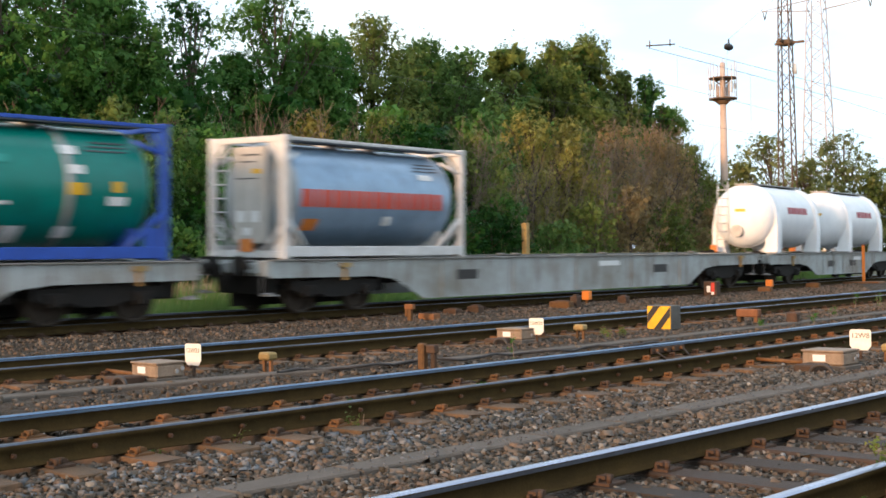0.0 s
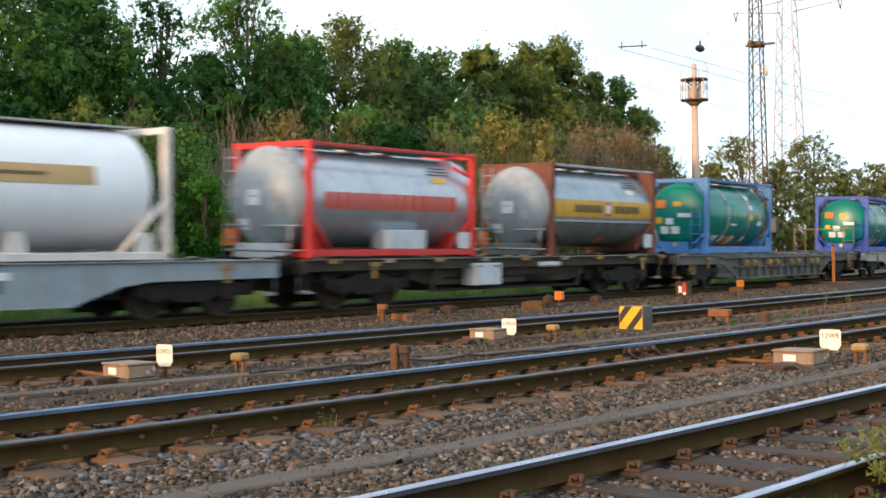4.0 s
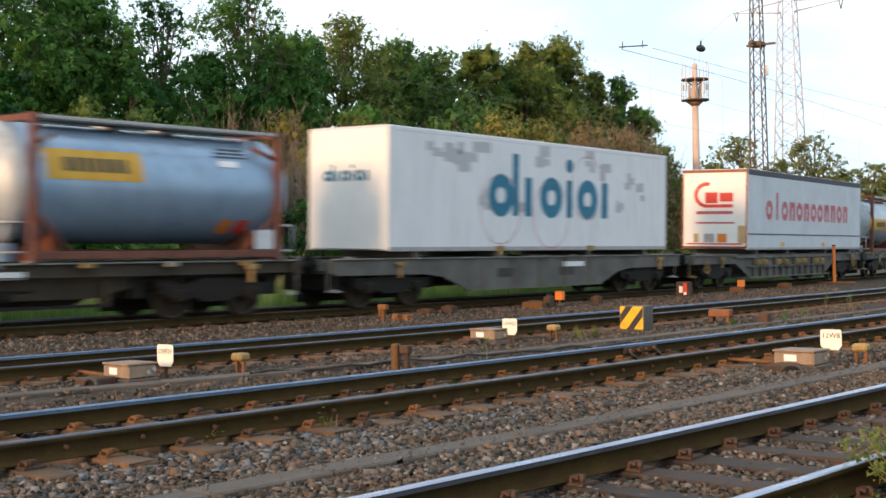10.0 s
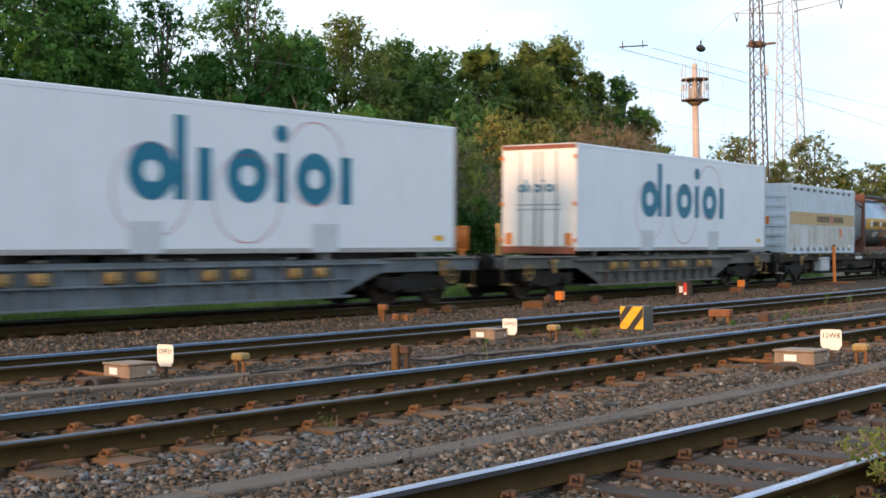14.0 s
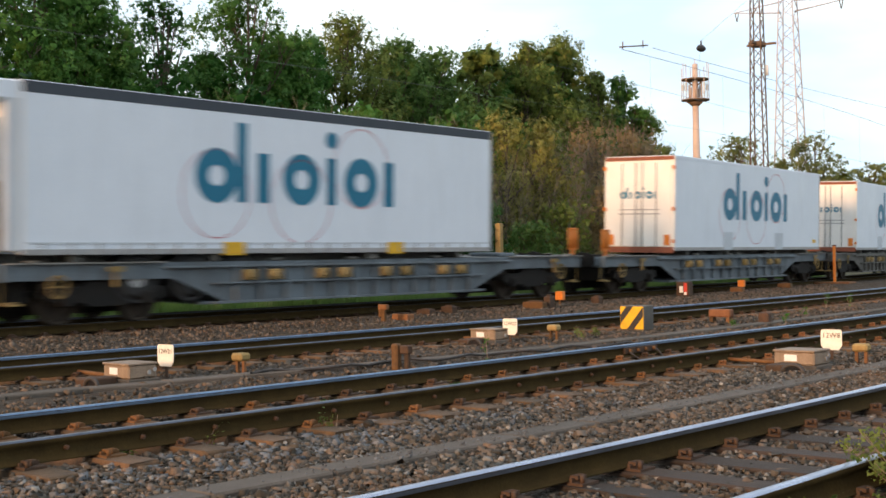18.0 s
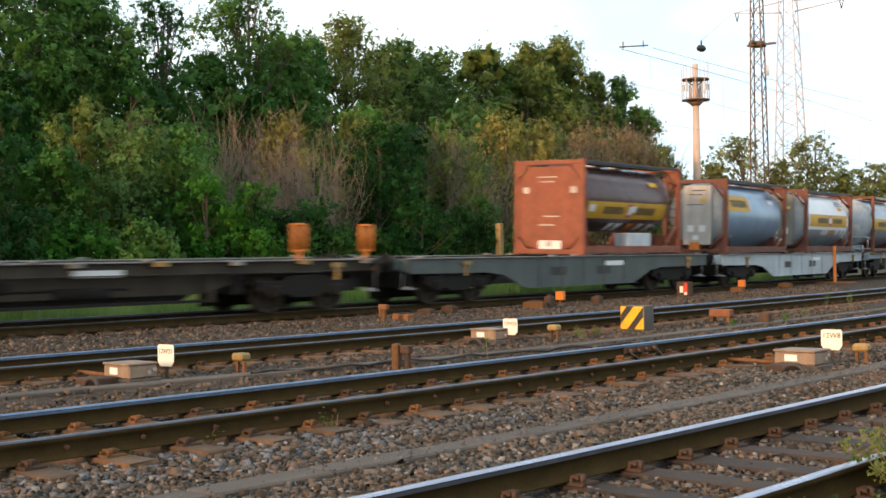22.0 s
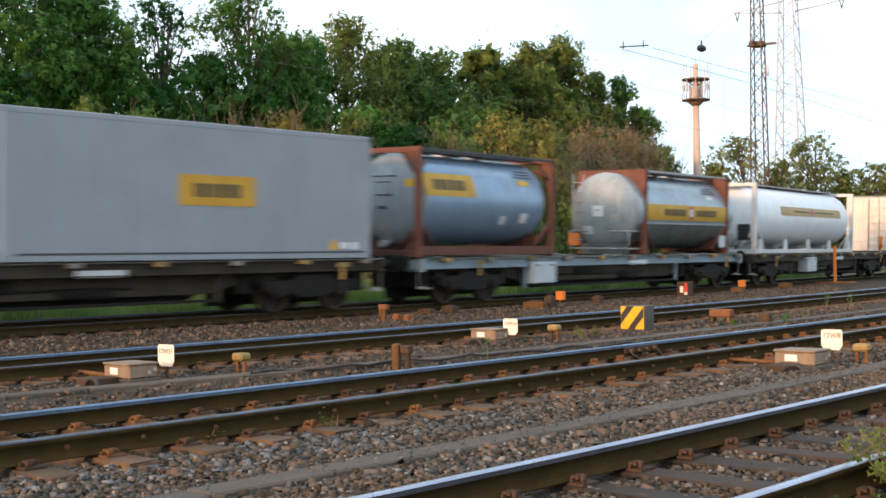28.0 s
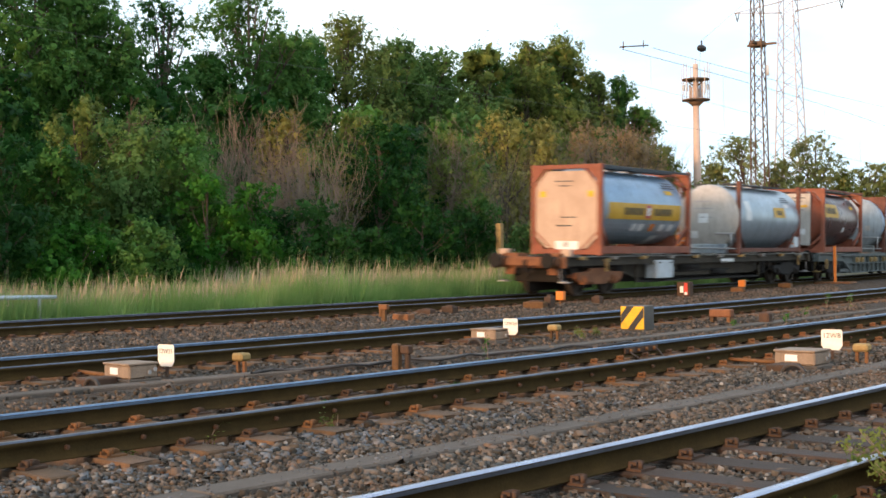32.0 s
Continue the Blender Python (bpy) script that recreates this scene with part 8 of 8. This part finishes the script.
    for x, y, w, h in ((19.27, 19.18, 0.46, 0.16), (21.27, 20.4, 0.4, 0.13), (21.84, 20.18, 0.34, 0.2), (25.03, 20.15, 0.62, 0.2), (25.51, 20.06, 0.2, 0.34), (28.32, 20.59, 0.27, 0.22), (38.26, 21.9, 0.46, 0.18), (42.96, 22.6, 0.5, 0.2)):
        simple("rusty_block", "low rusty iron block by the main track", "iron block", x, y, lie(x, y), "rusty blocks", [("block_body", [(-0.12, 0.12, -w / 2, w / 2, -0.05, h * 0.85)], "rust" if w > 0.4 else "dark_rust", 0.02), ("block_cap", [(-0.07, 0.09, -w * 0.32, w * 0.26, h * 0.8, h)], "dark_rust", 0.015)])
    simple("orange_post", "slim orange post on a rusty base plate", "post", 50.0, 24.0, -0.12, "", [("post_shaft", [(-0.05, 0.05, -0.055, 0.055, 0.0, 1.6)], "orange", 0.01), ("post_cap", [(-0.06, 0.06, -0.07, 0.07, 1.6, 1.66)], "f_brown", 0.01), ("base_plate", [(-0.5, 0.5, -0.75, 0.75, -0.08, 0.1)], "rust", 0.02)])
    simple("wooden_post", "brown wooden post in the grass behind the track", "post", 34.07, 29.0, lie(34.07, 29.0), "", [("post_shaft", [(-0.11, 0.11, -0.11, 0.11, -0.1, 2.8)], "ochre", 0.02)])
    t = simple("barrier_pipe", "pale galvanised pipe with flange lying above the grass", "pipe", 13.0, 25.0, lie(13.0, 25.0), "", [("stand", [(0.9, 0.96, -0.03, 0.03, -0.1, 0.80)], "galv", 0.0)])
    part("pipe", tube(bmesh.new(), (-0.6, 0, 0.83), (1.35, 0, 0.80), 0.055, 0.04, n=12), M["body_pale"], t)
    part("flange", tube(bmesh.new(), (-0.32, 0, 0.83), (-0.2, 0, 0.83), 0.2, n=16), M["body_pale"], t)
    # cable ways
    for name, lab, row in (("cable_trough", "grey concrete cable trough between two sidings", [(x, 6.22) for x in range(-4, 24)]), ("cable_way", "worn grey concrete cable way beside a siding", [(x, 12.45 - 0.11 * min(max(x - 7, 0), 7.5)) for x in range(-2, 40)])):
        top = empty(name)
        tagged(top, lab, "cable trough", kind="structure")
        for x, w in row:
            ln = 0.985
            a = box(bmesh.new(), -ln / 2, ln / 2, -0.145, 0.145, -0.12, 0.046, bevel=0.014)
            sl = part("cover_slab", a, M["concrete"], top)
            y = w + bend(x)
            slope = heading(x) - (0.11 if name == "cable_way" and 7 < x < 14.5 else 0)
            sl.matrix_basis = Matrix.Translation((x, y, lie(x, y) + random.Random(x).uniform(-0.006, 0.006))) @ Matrix.Rotation(slope, 4, "Z") @ Matrix.Rotation(random.Random(x).uniform(-0.008, 0.008), 4, "X")
    # bonds and cables at the rail joint
    t = simple("rail_joint", "bolted rail joint with cable bond", "rail joint", 14.27, 9.42 + bend(14.27) - bend(14.27), -0.06, "", [])
    t.location = (14.27, 8.622 + 0.7535 + bend(14.27), -0.07)
    part("fishplate", boxes((-0.42, 0.42, -0.045, -0.012, -0.05, 0.03), (-0.42, 0.42, 0.012, 0.045, -0.05, 0.03), bevel=0.006), M["dark_rust"], t)
    for o in (-0.3, -0.1, 0.1, 0.3):
        part("joint_bolt", tube(bmesh.new(), (o, -0.045, -0.01), (o, -0.08, -0.01), 0.024, n=6), M["rust"], t)
    bm = bmesh.new()
    pr = [Vector((-0.35, -0.07, -0.02)), Vector((-0.3, -0.2, -0.12)), Vector((0.0, -0.26, -0.15)), Vector((0.3, -0.2, -0.12)), Vector((0.35, -0.07, -0.02))]
    pipe(bm, pr, 0.012, 6)
    part("cable_bond", bm, M["dark_cable"], t)
    cab = empty("loose_cable")
    tagged(cab, "black cable lying loose in the ballast", "cable")
    bm = bmesh.new()
    pr = [Vector((9.6 + 0.35 * i, 12.05 + 0.10 * math.sin(i * 1.3) - 0.06 * i + bend(9.6 + 0.35 * i), -0.17 + 0.02 * math.sin(i * 2.1))) for i in range(22)]
    pipe(bm, pr, 0.02, 6)
    part("cable", bm, M["dark_cable"], cab)
    for i, (x, y, h, n, leaf) in enumerate(((11.77, 10.25, 0.42, 2, "fresh"), (29.9, 14.6, 0.5, 3, "mid"), (29.2, 13.7, 0.45, 3, "mid"), (23.4, 12.3, 0.2, 4, "fresh"), (26.0, 13.2, 0.22, 4, "fresh"), (15.4, 15.9, 0.2, 3, "fresh"),
                                          (5.2, 8.05, 0.16, 3, "olive"), (5.8, 7.95, 0.2, 4, "olive"), (8.0, 8.9, 0.14, 4, "fresh"), (9.9, 9.15, 0.14, 4, "fresh"), (17.4, 13.0, 0.18, 6, "olive"), (18.0, 13.1, 0.16, 6, "olive"),
                                          (6.9, 7.7, 0.15, 3, "olive"), (21.5, 12.4, 0.16, 5, "mid"))):
        weed(x, y, h, n, leaf, 700 + i, "small green weed growing between the stones", 0.06)
    for i, (x, y, h, n) in enumerate(((6.75, 2.72, 0.46, 16), (6.95, 2.88, 0.36, 14), (7.15, 2.95, 0.40, 14), (6.55, 2.62, 0.3, 12), (7.3, 2.85, 0.5, 14), (6.2, 2.75, 0.16, 8), (5.75, 2.9, 0.12, 6), (7.0, 2.65, 0.5, 14))):
        weed(x, y, h * 0.95, n * 2, "olive", 760 + i, "yellow-green weed clump beside the near rail", 0.15)


build_masts()
build_wires()
build_yard()


motions()
